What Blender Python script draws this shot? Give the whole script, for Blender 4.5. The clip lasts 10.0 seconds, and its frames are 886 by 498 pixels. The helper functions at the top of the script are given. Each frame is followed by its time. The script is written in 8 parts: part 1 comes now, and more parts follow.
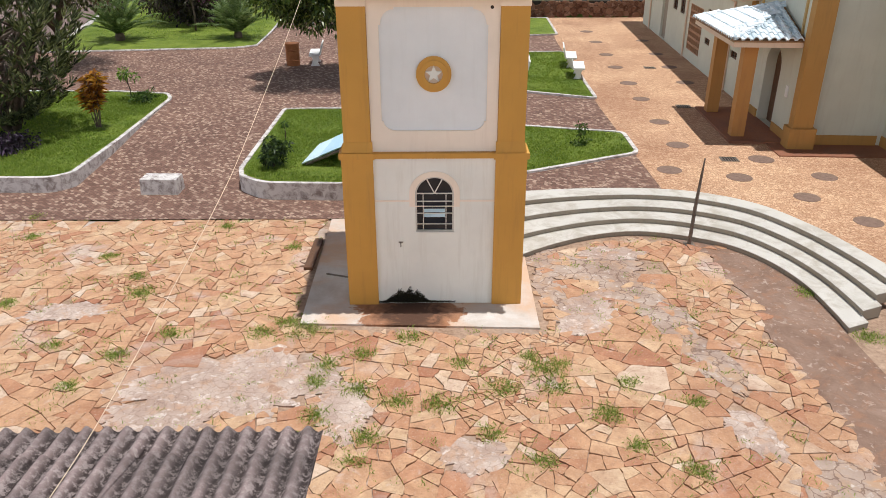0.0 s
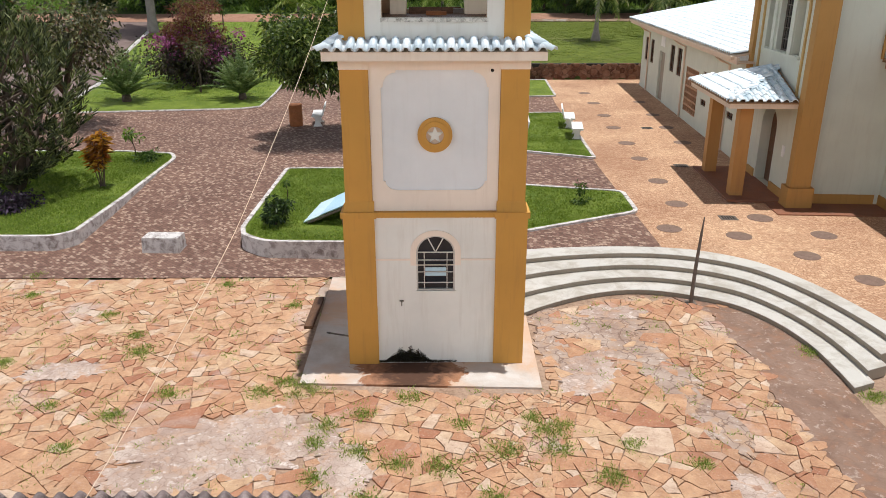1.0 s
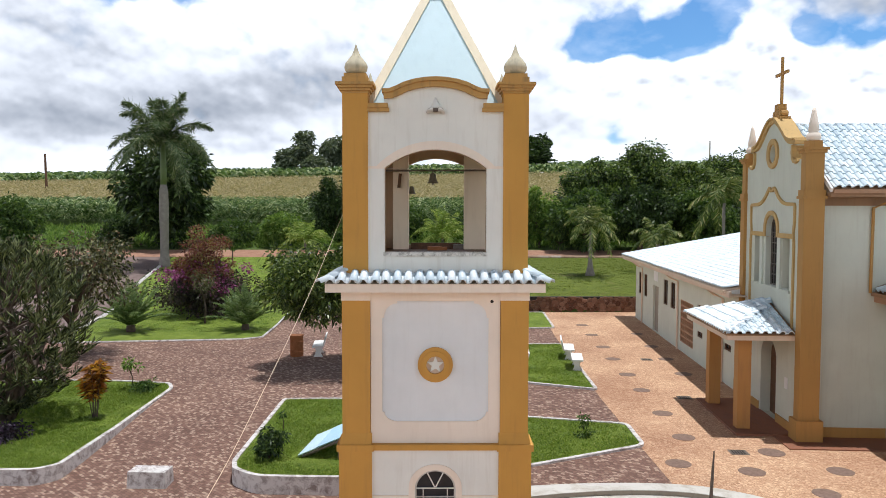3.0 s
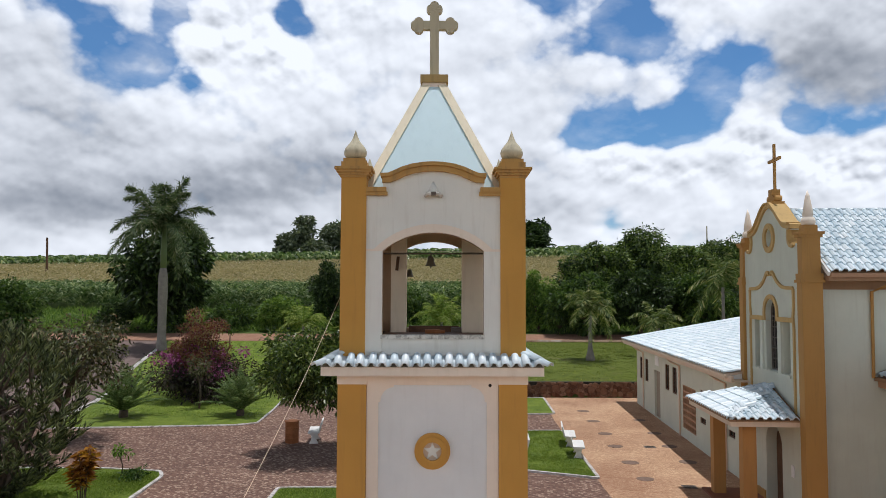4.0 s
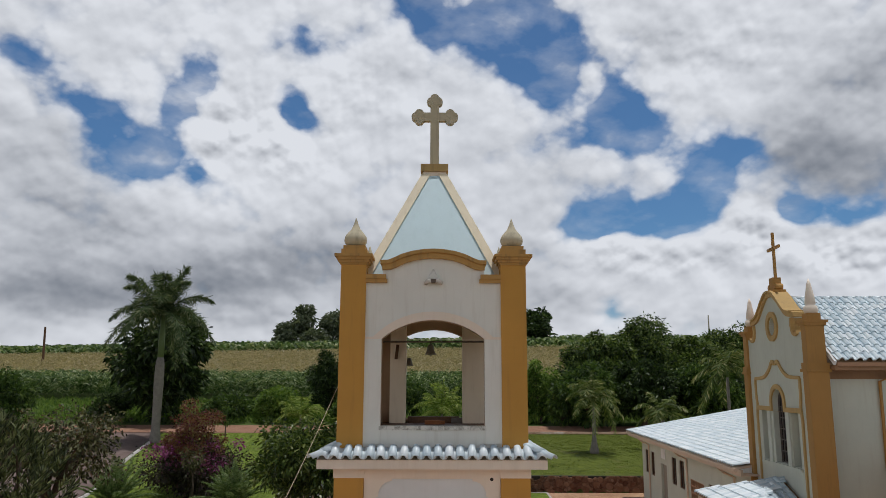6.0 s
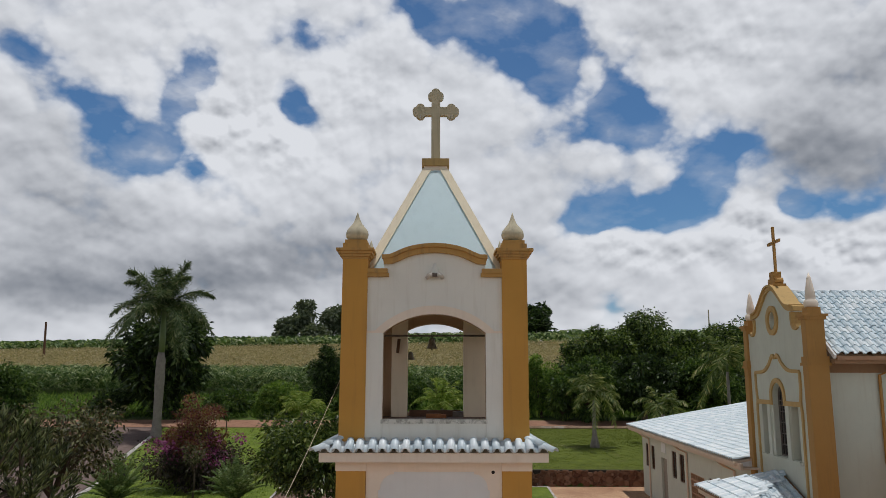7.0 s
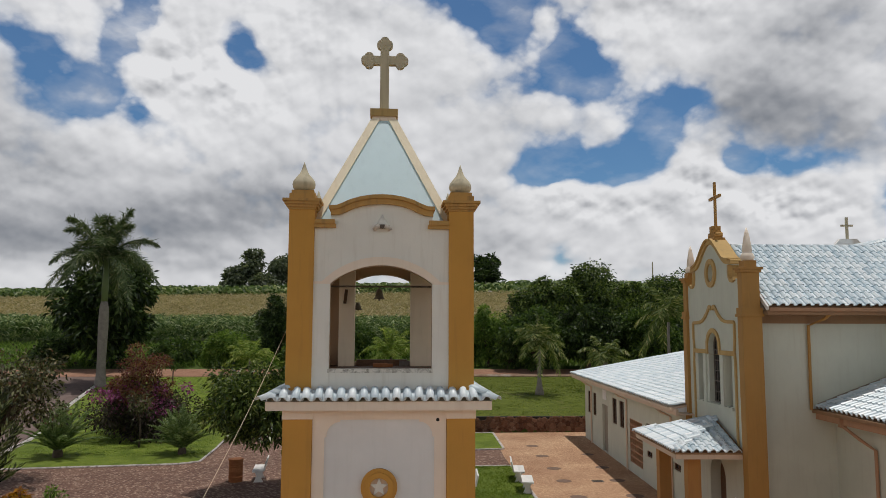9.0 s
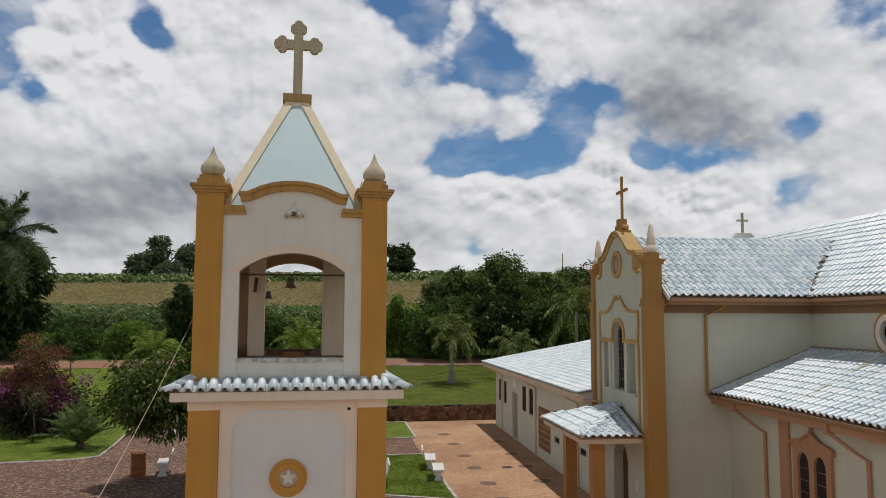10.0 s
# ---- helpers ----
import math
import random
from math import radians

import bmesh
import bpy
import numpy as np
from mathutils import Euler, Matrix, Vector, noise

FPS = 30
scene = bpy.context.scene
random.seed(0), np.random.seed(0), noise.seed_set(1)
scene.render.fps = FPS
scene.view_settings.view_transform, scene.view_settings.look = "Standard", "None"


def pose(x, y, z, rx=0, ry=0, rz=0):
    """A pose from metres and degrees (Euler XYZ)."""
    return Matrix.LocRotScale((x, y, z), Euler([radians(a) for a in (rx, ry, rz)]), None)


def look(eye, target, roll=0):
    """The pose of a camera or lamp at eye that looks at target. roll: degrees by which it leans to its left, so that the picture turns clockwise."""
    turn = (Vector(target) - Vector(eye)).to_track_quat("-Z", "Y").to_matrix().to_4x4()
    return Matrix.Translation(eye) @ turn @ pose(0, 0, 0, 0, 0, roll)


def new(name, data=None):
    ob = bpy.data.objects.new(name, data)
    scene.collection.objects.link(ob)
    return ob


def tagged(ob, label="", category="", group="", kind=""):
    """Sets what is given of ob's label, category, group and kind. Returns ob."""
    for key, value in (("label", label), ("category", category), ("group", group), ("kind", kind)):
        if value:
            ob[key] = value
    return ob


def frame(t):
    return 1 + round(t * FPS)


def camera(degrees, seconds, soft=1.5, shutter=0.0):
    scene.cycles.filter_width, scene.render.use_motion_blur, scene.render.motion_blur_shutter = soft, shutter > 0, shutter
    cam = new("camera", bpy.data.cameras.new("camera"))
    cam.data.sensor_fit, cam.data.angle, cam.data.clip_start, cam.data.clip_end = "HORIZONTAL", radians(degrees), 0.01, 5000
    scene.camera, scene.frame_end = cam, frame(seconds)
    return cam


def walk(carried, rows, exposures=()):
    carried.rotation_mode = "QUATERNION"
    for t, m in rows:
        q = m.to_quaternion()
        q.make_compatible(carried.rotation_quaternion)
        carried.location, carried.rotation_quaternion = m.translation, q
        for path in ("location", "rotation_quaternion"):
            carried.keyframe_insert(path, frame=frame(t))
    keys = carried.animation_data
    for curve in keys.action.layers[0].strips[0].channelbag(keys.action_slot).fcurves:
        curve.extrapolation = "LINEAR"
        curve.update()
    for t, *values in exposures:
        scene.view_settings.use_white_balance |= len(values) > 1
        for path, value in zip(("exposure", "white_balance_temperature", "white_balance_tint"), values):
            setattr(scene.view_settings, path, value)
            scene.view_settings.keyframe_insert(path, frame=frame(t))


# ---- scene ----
cam = camera(61.3, 10.0, soft=0.5)
PATH = [
    (0.0, (-0.328, 0.555, 6.999), (-0.316, 2.367, 6.153), -0.1),
    (0.5, (-0.328, 0.562, 7.012), (-0.317, 2.394, 6.211), -0.1),
    (1.0, (-0.342, 0.567, 7.014), (-0.330, 2.439, 6.310), -0.1),
    (1.5, (-0.344, 0.577, 7.007), (-0.332, 2.493, 6.434), 0.0),
    (2.0, (-0.345, 0.585, 6.997), (-0.332, 2.540, 6.576), 0.0),
    (2.5, (-0.351, 0.591, 6.983), (-0.337, 2.574, 6.727), 0.0),
    (3.0, (-0.357, 0.590, 6.979), (-0.343, 2.587, 6.874), 0.1),
    (4.5, (-0.310, 0.598, 6.948), (-0.295, 2.588, 7.146), 0.2),
    (5.0, (-0.308, 0.634, 6.957), (-0.294, 2.617, 7.217), 0.2),
    (5.5, (-0.313, 0.670, 6.947), (-0.300, 2.645, 7.262), 0.2),
    (6.0, (-0.318, 0.674, 6.932), (-0.305, 2.642, 7.288), 0.2),
    (7.5, (-0.343, 0.617, 6.910), (-0.331, 2.592, 7.225), 0.1),
    (8.0, (-0.318, 0.606, 6.911), (-0.307, 2.588, 7.183), 0.1),
    (8.5, (-0.299, 0.600, 6.915), (-0.286, 2.585, 7.154), 0.1),
    (9.0, (-0.288, 0.580, 6.927), (-0.142, 2.564, 7.139), 0.2),
    (9.5, (-0.284, 0.584, 6.924), (0.010, 2.553, 7.120), 0.2),
    (10.0, (-0.270, 0.581, 6.910), (0.103, 2.537, 7.096), 0.2),
]
EXPOSURES = [(0.0, -0.18, 6150, 11), (1.0, -0.18, 6150, 11), (2.0, -0.04, 6000, 11), (2.5, -0.04, 5900, 11), (3.0, -0.22, 5950, 11), (4.5, -0.90, 6000, 11), (5.5, -1.08, 6100, 11), (7.5, -1.14, 6250, 11), (8.5, -1.10, 6400, 11), (10.0, -1.07, 6450, 11)]
walk(cam, [(t, look(e, g, r)) for t, e, g, r in PATH], EXPOSURES)

# ---- sky and sun ----
SUN_SLOPE = (-0.11, -0.012)      # how far a shadow runs in x and y for each metre of height
sun_dir = Vector((-SUN_SLOPE[0], -SUN_SLOPE[1], 1.0)).normalized()
sun = new("sun", bpy.data.lights.new("sun", "SUN"))
sun.data.energy, sun.data.angle, sun.data.color = 5.0, radians(0.53), (1.0, 0.955, 0.88)
sun.matrix_world = look((0, 0, 60), Vector((0, 0, 60)) - sun_dir)

world = bpy.data.worlds.new("sky")
scene.world = world
world.use_nodes = True


def nd(nt, kind, **kw):
    n = nt.nodes.new(kind)
    for k, v in kw.items():
        n.inputs[k].default_value = v
    return n


def mth(nt, op, a, b=None, c=None, clamp=False):
    n = nt.nodes.new("ShaderNodeMath")
    n.operation, n.use_clamp = op, clamp
    for i, v in enumerate((a, b, c)):
        if v is None:
            continue
        if isinstance(v, (int, float)):
            n.inputs[i].default_value = v
        else:
            nt.links.new(v, n.inputs[i])
    return n.outputs[0]


def mixc(nt, fac, a, b, blend="MIX"):
    n = nt.nodes.new("ShaderNodeMix")
    n.data_type, n.blend_type = "RGBA", blend
    for sock, v in ((n.inputs[0], fac), (n.inputs[6], a), (n.inputs[7], b)):
        if isinstance(v, (int, float)):
            sock.default_value = v
        elif isinstance(v, tuple):
            sock.default_value = (*v, 1.0) if len(v) == 3 else v
        else:
            nt.links.new(v, sock)
    return n.outputs[2]


def ramp(nt, fac, stops):
    n = nt.nodes.new("ShaderNodeValToRGB")
    els = n.color_ramp.elements
    while len(els) < len(stops):
        els.new(0.5)
    for e, (p, c) in zip(els, stops):
        e.position = p
        e.color = (*c, 1.0) if isinstance(c, tuple) else (c, c, c, 1.0)
    nt.links.new(fac, n.inputs[0])
    return n.outputs[0]


def build_sky():
    nt = world.node_tree
    nt.nodes.clear()
    lk = nt.links
    tc = nt.nodes.new("ShaderNodeTexCoord")
    sky = nt.nodes.new("ShaderNodeTexSky")
    sky.sky_type, sky.sun_disc = "NISHITA", False
    sky.sun_elevation = math.asin(sun_dir.z)
    sky.sun_rotation = math.atan2(sun_dir.x, sun_dir.y)
    sky.air_density, sky.dust_density, sky.ozone_density = 1.0, 0.6, 2.0
    sep = nt.nodes.new("ShaderNodeSeparateXYZ")
    lk.new(tc.outputs["Generated"], sep.inputs[0])
    x, y, z = sep.outputs
    flat = mth(nt, "SQRT", mth(nt, "ADD", mth(nt, "MULTIPLY", x, x), mth(nt, "MULTIPLY", y, y)))
    az = mth(nt, "MULTIPLY", mth(nt, "ARCTAN2", x, y), 180 / math.pi)
    el = mth(nt, "MULTIPLY", mth(nt, "ARCTAN2", z, flat), 180 / math.pi)
    comb = nt.nodes.new("ShaderNodeCombineXYZ")
    lk.new(mth(nt, "MULTIPLY", az, 0.05), comb.inputs[0])
    lk.new(mth(nt, "MULTIPLY", el, 0.066), comb.inputs[1])
    big = nd(nt, "ShaderNodeTexNoise", Scale=1.25, Detail=5.0, Roughness=0.5, Distortion=0.25)
    fine = nd(nt, "ShaderNodeTexNoise", Scale=4.2, Detail=4.0, Roughness=0.42, Distortion=0.1)
    shade = nd(nt, "ShaderNodeTexNoise", Scale=1.6, Detail=3.0, Roughness=0.42, Distortion=0.1)
    for n in (big, fine, shade):
        lk.new(comb.outputs[0], n.inputs["Vector"])
    off = nt.nodes.new("ShaderNodeVectorMath")
    off.operation = "ADD"
    off.inputs[1].default_value = (7.3, 2.1, 4.0)
    lk.new(comb.outputs[0], off.inputs[0])
    lk.new(off.outputs[0], shade.inputs["Vector"])

    def lump(a0, e0, ra, re, tilt=0.0):
        """A soft lump about a bearing and height of the sky, 1 in its middle, 0 outside."""
        da, de = mth(nt, "SUBTRACT", az, a0), mth(nt, "SUBTRACT", el, e0)
        c, s = math.cos(radians(tilt)), math.sin(radians(tilt))
        u = mth(nt, "ADD", mth(nt, "MULTIPLY", da, c / ra), mth(nt, "MULTIPLY", de, s / ra))
        v = mth(nt, "SUBTRACT", mth(nt, "MULTIPLY", de, c / re), mth(nt, "MULTIPLY", da, s / re))
        r2 = mth(nt, "ADD", mth(nt, "MULTIPLY", u, u), mth(nt, "MULTIPLY", v, v))
        return mth(nt, "EXPONENT", mth(nt, "MULTIPLY", r2, -1.0))

    def total(items):
        acc = None
        for it in items:
            f = mth(nt, "MULTIPLY", lump(*it[1:]), it[0])
            acc = f if acc is None else mth(nt, "ADD", acc, f)
        return acc

    finer = nd(nt, "ShaderNodeTexNoise", Scale=15.0, Detail=6.0, Roughness=0.62, Distortion=0.2)
    lk.new(comb.outputs[0], finer.inputs["Vector"])
    raised = nt.nodes.new("ShaderNodeVectorMath")
    raised.operation = "ADD"
    raised.inputs[1].default_value = (0.02, 0.055, 0.0)
    lk.new(comb.outputs[0], raised.inputs[0])
    above = nd(nt, "ShaderNodeTexNoise", Scale=4.2, Detail=4.0, Roughness=0.42, Distortion=0.1)
    lk.new(raised.outputs[0], above.inputs["Vector"])
    heap = total(CUMULUS)

    def centred(n, k):
        return mth(nt, "MULTIPLY", mth(nt, "SUBTRACT", n.outputs[0], 0.5), k)

    # cauliflower lumps along the edges and over the bodies
    vor = nd(nt, "ShaderNodeTexVoronoi", Scale=4.5, Detail=2.5, Roughness=0.5, Lacunarity=2.4)
    vor.feature = "SMOOTH_F1"
    vor.normalize = True
    vor.inputs["Smoothness"].default_value = 0.35
    lk.new(comb.outputs[0], vor.inputs["Vector"])
    vor_up = nd(nt, "ShaderNodeTexVoronoi", Scale=4.5, Detail=2.5, Roughness=0.5, Lacunarity=2.4)
    vor_up.feature, vor_up.normalize = "SMOOTH_F1", True
    vor_up.inputs["Smoothness"].default_value = 0.35
    lk.new(raised.outputs[0], vor_up.inputs["Vector"])
    # smaller lumps, strongest on the heaped clouds
    nudged = nt.nodes.new("ShaderNodeVectorMath")
    nudged.operation = "ADD"
    nudged.inputs[1].default_value = (0.008, 0.024, 0.0)
    lk.new(comb.outputs[0], nudged.inputs[0])
    small, small_up = (nd(nt, "ShaderNodeTexVoronoi", Scale=11.0, Detail=1.6, Roughness=0.45, Lacunarity=2.3) for _ in range(2))
    for v, src in ((small, comb), (small_up, nudged)):
        v.feature, v.normalize = "SMOOTH_F1", True
        v.inputs["Smoothness"].default_value = 0.5
        lk.new(src.outputs[0], v.inputs["Vector"])
    piled = mth(nt, "ADD", mth(nt, "MULTIPLY", heap, 0.9, clamp=True), 0.28)
    small_puffs = mth(nt, "MULTIPLY", mth(nt, "SUBTRACT", 0.28, small.outputs["Distance"]), mth(nt, "MULTIPLY", piled, 1.1))
    small_relief = mth(nt, "MULTIPLY", mth(nt, "SUBTRACT", small_up.outputs["Distance"], small.outputs["Distance"]), mth(nt, "MULTIPLY", piled, 1.7))
    puffs = mth(nt, "MULTIPLY", mth(nt, "SUBTRACT", 0.30, vor.outputs["Distance"]), 0.9)
    # cover is thinned overhead, above the view, to cut fill light in shadows
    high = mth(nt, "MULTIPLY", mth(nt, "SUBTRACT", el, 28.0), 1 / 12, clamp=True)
    dens = mth(nt, "ADD", mth(nt, "ADD", centred(big, 0.9), centred(fine, 0.95)), mth(nt, "ADD", centred(finer, 0.16), puffs))
    dens = mth(nt, "ADD", mth(nt, "SUBTRACT", mth(nt, "ADD", dens, 0.46), mth(nt, "MULTIPLY", total(BLUE_GAPS), 0.88)), mth(nt, "MULTIPLY", heap, 0.9))
    dens = mth(nt, "SUBTRACT", dens, mth(nt, "MULTIPLY", high, 1.1))
    dens = mth(nt, "ADD", dens, small_puffs)
    cover = ramp(nt, mth(nt, "MULTIPLY", dens, mth(nt, "ADD", mth(nt, "MULTIPLY", piled, 0.8), 0.75)), [(0.0, 0.0), (0.08, 0.22), (0.20, 0.80), (0.36, 1.0)])
    # thin veils drawn across the blue
    drawn = nt.nodes.new("ShaderNodeMapping")
    drawn.inputs["Scale"].default_value = (2.6, 3.6, 1.0)
    drawn.inputs["Rotation"].default_value = (0, 0, 0.45)
    lk.new(comb.outputs[0], drawn.inputs[0])
    veil = nd(nt, "ShaderNodeTexNoise", Scale=1.0, Detail=5.0, Roughness=0.54, Distortion=0.1)
    lk.new(drawn.outputs[0], veil.inputs["Vector"])
    low = mth(nt, "SUBTRACT", 1.0, high, clamp=True)
    cover = mth(nt, "MAXIMUM", cover, mth(nt, "MULTIPLY", ramp(nt, veil.outputs[0], [(0.46, 0.02), (0.58, 0.22), (0.72, 0.75)]), low))
    # cloud bodies: lit tops, grey undersides
    relief = mth(nt, "MULTIPLY", mth(nt, "ADD", mth(nt, "SUBTRACT", fine.outputs[0], above.outputs[0]), mth(nt, "MULTIPLY", mth(nt, "SUBTRACT", vor_up.outputs["Distance"], vor.outputs["Distance"]), 1.1)), 0.55)
    bright = mth(nt, "ADD", mth(nt, "ADD", relief, centred(shade, 0.34)), mth(nt, "ADD", mth(nt, "ADD", centred(finer, 0.03), mth(nt, "MULTIPLY", puffs, 0.7)), mth(nt, "MULTIPLY", heap, 0.20)))
    bright = mth(nt, "SUBTRACT", mth(nt, "ADD", bright, 0.66), mth(nt, "MULTIPLY", total(DARK_BASES), 1.05))
    bright = mth(nt, "ADD", bright, mth(nt, "ADD", small_relief, mth(nt, "MULTIPLY", mth(nt, "MULTIPLY", relief, heap), 1.3)))
    # thin sunlit rims, greyer where the cloud is thick
    thick = mth(nt, "MULTIPLY", mth(nt, "SUBTRACT", dens, 0.42), 1 / 0.75, clamp=True)
    bright = mth(nt, "ADD", bright, mth(nt, "SUBTRACT", 0.14, mth(nt, "MULTIPLY", thick, 0.22)))
    body = ramp(nt, bright, [(0.0, (0.43, 0.475, 0.545)), (0.3, (0.82, 0.85, 0.90)), (0.6, (1.34, 1.36, 1.39)), (0.95, (1.85, 1.86, 1.87))])
    blue = nt.nodes.new("ShaderNodeVectorMath")
    blue.operation = "MULTIPLY"
    blue.inputs[1].default_value = (0.100, 0.153, 0.188)
    # sky above the view is dimmed and tinted so that shadows fall darker
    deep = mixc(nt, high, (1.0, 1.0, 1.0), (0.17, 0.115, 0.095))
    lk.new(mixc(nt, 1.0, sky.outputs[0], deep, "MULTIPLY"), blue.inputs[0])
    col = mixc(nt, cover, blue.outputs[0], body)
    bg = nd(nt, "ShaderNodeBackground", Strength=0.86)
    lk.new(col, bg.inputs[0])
    out = nt.nodes.new("ShaderNodeOutputWorld")
    lk.new(bg.outputs[0], out.inputs[0])


# weight, bearing, height, half-width, half-height (degrees), tilt
BLUE_GAPS = [ (0.60, -25.4, 18.5, 3.0, 1.7, -20), (0.60, -22.7, 15.6, 3.3, 1.7, 0), (0.45, -20.2, 18.7, 2.0, 2.6, 0), (0.60, -18.5, 22.2, 1.7, 2.4, 20),
    (0.75, -11.6, 20.3, 1.9, 2.2, -20), (0.45, -11.0, 25.1, 3.5, 1.5, -15), (0.35, -30.4, 21.5, 3.5, 1.3, 0), (0.32, -18.3, 15.4, 1.8, 1.5, -30),
    (0.95, 5.6, 26.3, 7.5, 2.5, -8), (0.50, 9.3, 22.2, 3.6, 1.7, -25), (0.38, 10.9, 19.0, 3.5, 1.7, 0), (0.42, 15.6, 18.3, 2.6, 2.6, -30),
    (0.40, 14.5, 21.4, 1.7, 2.6, 0), (0.55, 21.6, 16.0, 3.0, 2.2, 25), (0.52, 19.5, 12.9, 4.8, 2.0, 10), (0.62, 12.2, 11.8, 3.0, 1.7, 20),
    (0.50, 16.6, 11.0, 3.5, 1.3, 0), (0.65, 28.4, 11.2, 4.8, 1.2, -5), (0.30, -0.8, 26.4, 1.7, 2.6, 0), (0.60, 34.2, 8.7, 2.6, 1.3, 20),
    (0.50, 36.9, 13.4, 2.2, 1.3, 0), (0.50, 41.3, 19.6, 2.6, 1.7, 0) ]
CUMULUS = [ (0.80, -15.7, 19.5, 2.4, 2.2, -30), (0.70, -12.2, 17.1, 3.0, 2.0, -20), (0.60, -17.7, 17.5, 1.7, 2.2, 0), (0.80, 13.4, 9.7, 3.0, 1.5, -10),
    (0.80, 17.7, 8.9, 3.9, 1.2, 0), (0.90, 23.3, 11.0, 1.7, 2.1, 0), (0.80, 26.5, 9.2, 3.9, 1.4, -8), (0.70, 30.2, 8.5, 3.5, 1.3, 0),
    (0.50, 30.4, 8.5, 3.9, 1.7, -8), (0.40, -6.2, 21.8, 3.9, 3.0, 0), (0.35, 20.8, 23.5, 6.5, 2.6, 0) ]
DARK_BASES = [ (0.50, -9.3, 9.0, 7.4, 2.6, 0), (0.50, -18.7, 6.6, 6.1, 2.6, 0), (0.50, -27.8, 6.5, 6.1, 2.2, 0), (0.55, 27.6, 15.9, 4.8, 2.6, -10),
    (0.35, -26.4, 11.2, 5.2, 2.2, 0), (0.30, 31.5, 20.3, 3.9, 2.6, 0), (0.30, 8.9, 7.0, 3.9, 2.2, 0), (0.30, 32.5, 13.2, 5.2, 2.2, 0),
    (0.25, -29.2, 15.1, 3.9, 2.2, 0) ]
build_sky()

# ---- materials ----
def material(name, rough=0.8, metal=0.0, spec=0.5):
    m = bpy.data.materials.new(name)
    m.use_nodes = True
    nt = m.node_tree
    b = nt.nodes["Principled BSDF"]
    b.inputs["Roughness"].default_value, b.inputs["Metallic"].default_value = rough, metal
    b.inputs["Specular IOR Level"].default_value = spec
    return m, nt, b


def coords(nt, scale=(1, 1, 1), rot=0.0, placed=False):
    """Metres in the thing's own frame, or (placed) in the place's."""
    tc = nt.nodes.new("ShaderNodeNewGeometry" if placed else "ShaderNodeTexCoord")
    mp = nt.nodes.new("ShaderNodeMapping")
    mp.inputs["Scale"].default_value = scale
    mp.inputs["Rotation"].default_value = (0, 0, rot)
    nt.links.new(tc.outputs["Position" if placed else "Object"], mp.inputs[0])
    return mp.outputs[0]


def noise_at(nt, vec, scale, detail=5.0, rough=0.55, dist=0.0):
    n = nd(nt, "ShaderNodeTexNoise", Scale=scale, Detail=detail, Roughness=rough, Distortion=dist)
    nt.links.new(vec, n.inputs["Vector"])
    return n.outputs[0]


def bump(nt, b, height, strength=0.3, dist=0.02):
    n = nt.nodes.new("ShaderNodeBump")
    n.inputs["Strength"].default_value, n.inputs["Distance"].default_value = strength, dist
    nt.links.new(height, n.inputs["Height"])
    nt.links.new(n.outputs[0], b.inputs["Normal"])


def paint(name, col, stain=(0.45, 0.36, 0.26), amount=0.35, rough=0.75, drips=True, bumpy=0.15):
    """Painted render: broad tone changes, rain streaks, fine grain."""
    m, nt, b = material(name, rough)
    v = coords(nt)
    broad = noise_at(nt, v, 0.9, 6, 0.6)
    streak = noise_at(nt, coords(nt, (5.0, 5.0, 0.45)), 1.6, 6, 0.62)
    grain = noise_at(nt, v, 45, 3)
    c = mixc(nt, ramp(nt, broad, [(0.35, 0.0), (0.7, 1.0)]), tuple(x * 0.93 for x in col), tuple(min(1, x * 1.03) for x in col))
    if drips:
        f = mth(nt, "MULTIPLY", ramp(nt, streak, [(0.52, 0.0), (0.78, 1.0)]), amount)
        c = mixc(nt, f, c, stain)
    nt.links.new(c, b.inputs["Base Color"])
    bump(nt, b, grain, bumpy, 0.01)
    return m


def speckled(name, dark, light, scale, rough=0.9, bumpy=0.4, dist=0.02, detail=8, spots=None, spread=(0.3, 0.7)):
    m, nt, b = material(name, rough, spec=0.3)
    v = coords(nt)
    f = ramp(nt, noise_at(nt, v, scale, detail, 0.62, 0.3), [(spread[0], 0.0), (spread[1], 1.0)])
    c = mixc(nt, f, dark, light)
    g = noise_at(nt, v, scale * 9, 4, 0.6)
    c = mixc(nt, 0.35, c, mixc(nt, ramp(nt, g, [(0.3, 0.0), (0.7, 1.0)]), tuple(x * 0.6 for x in dark), tuple(min(1, x * 1.25) for x in light)))
    if spots:
        c = mixc(nt, ramp(nt, noise_at(nt, v, spots[1], 5, 0.6, 0.4), [(spots[2], 0.0), (spots[2] + 0.1, 1.0)]), c, spots[0])
    nt.links.new(c, b.inputs["Base Color"])
    bump(nt, b, g, bumpy, dist)
    return m


def island_colour(nt, stops):
    g = nt.nodes.new("ShaderNodeNewGeometry")
    return ramp(nt, g.outputs["Random Per Island"], stops)


def object_colour(nt, stops):
    g = nt.nodes.new("ShaderNodeObjectInfo")
    return ramp(nt, g.outputs["Random"], stops)


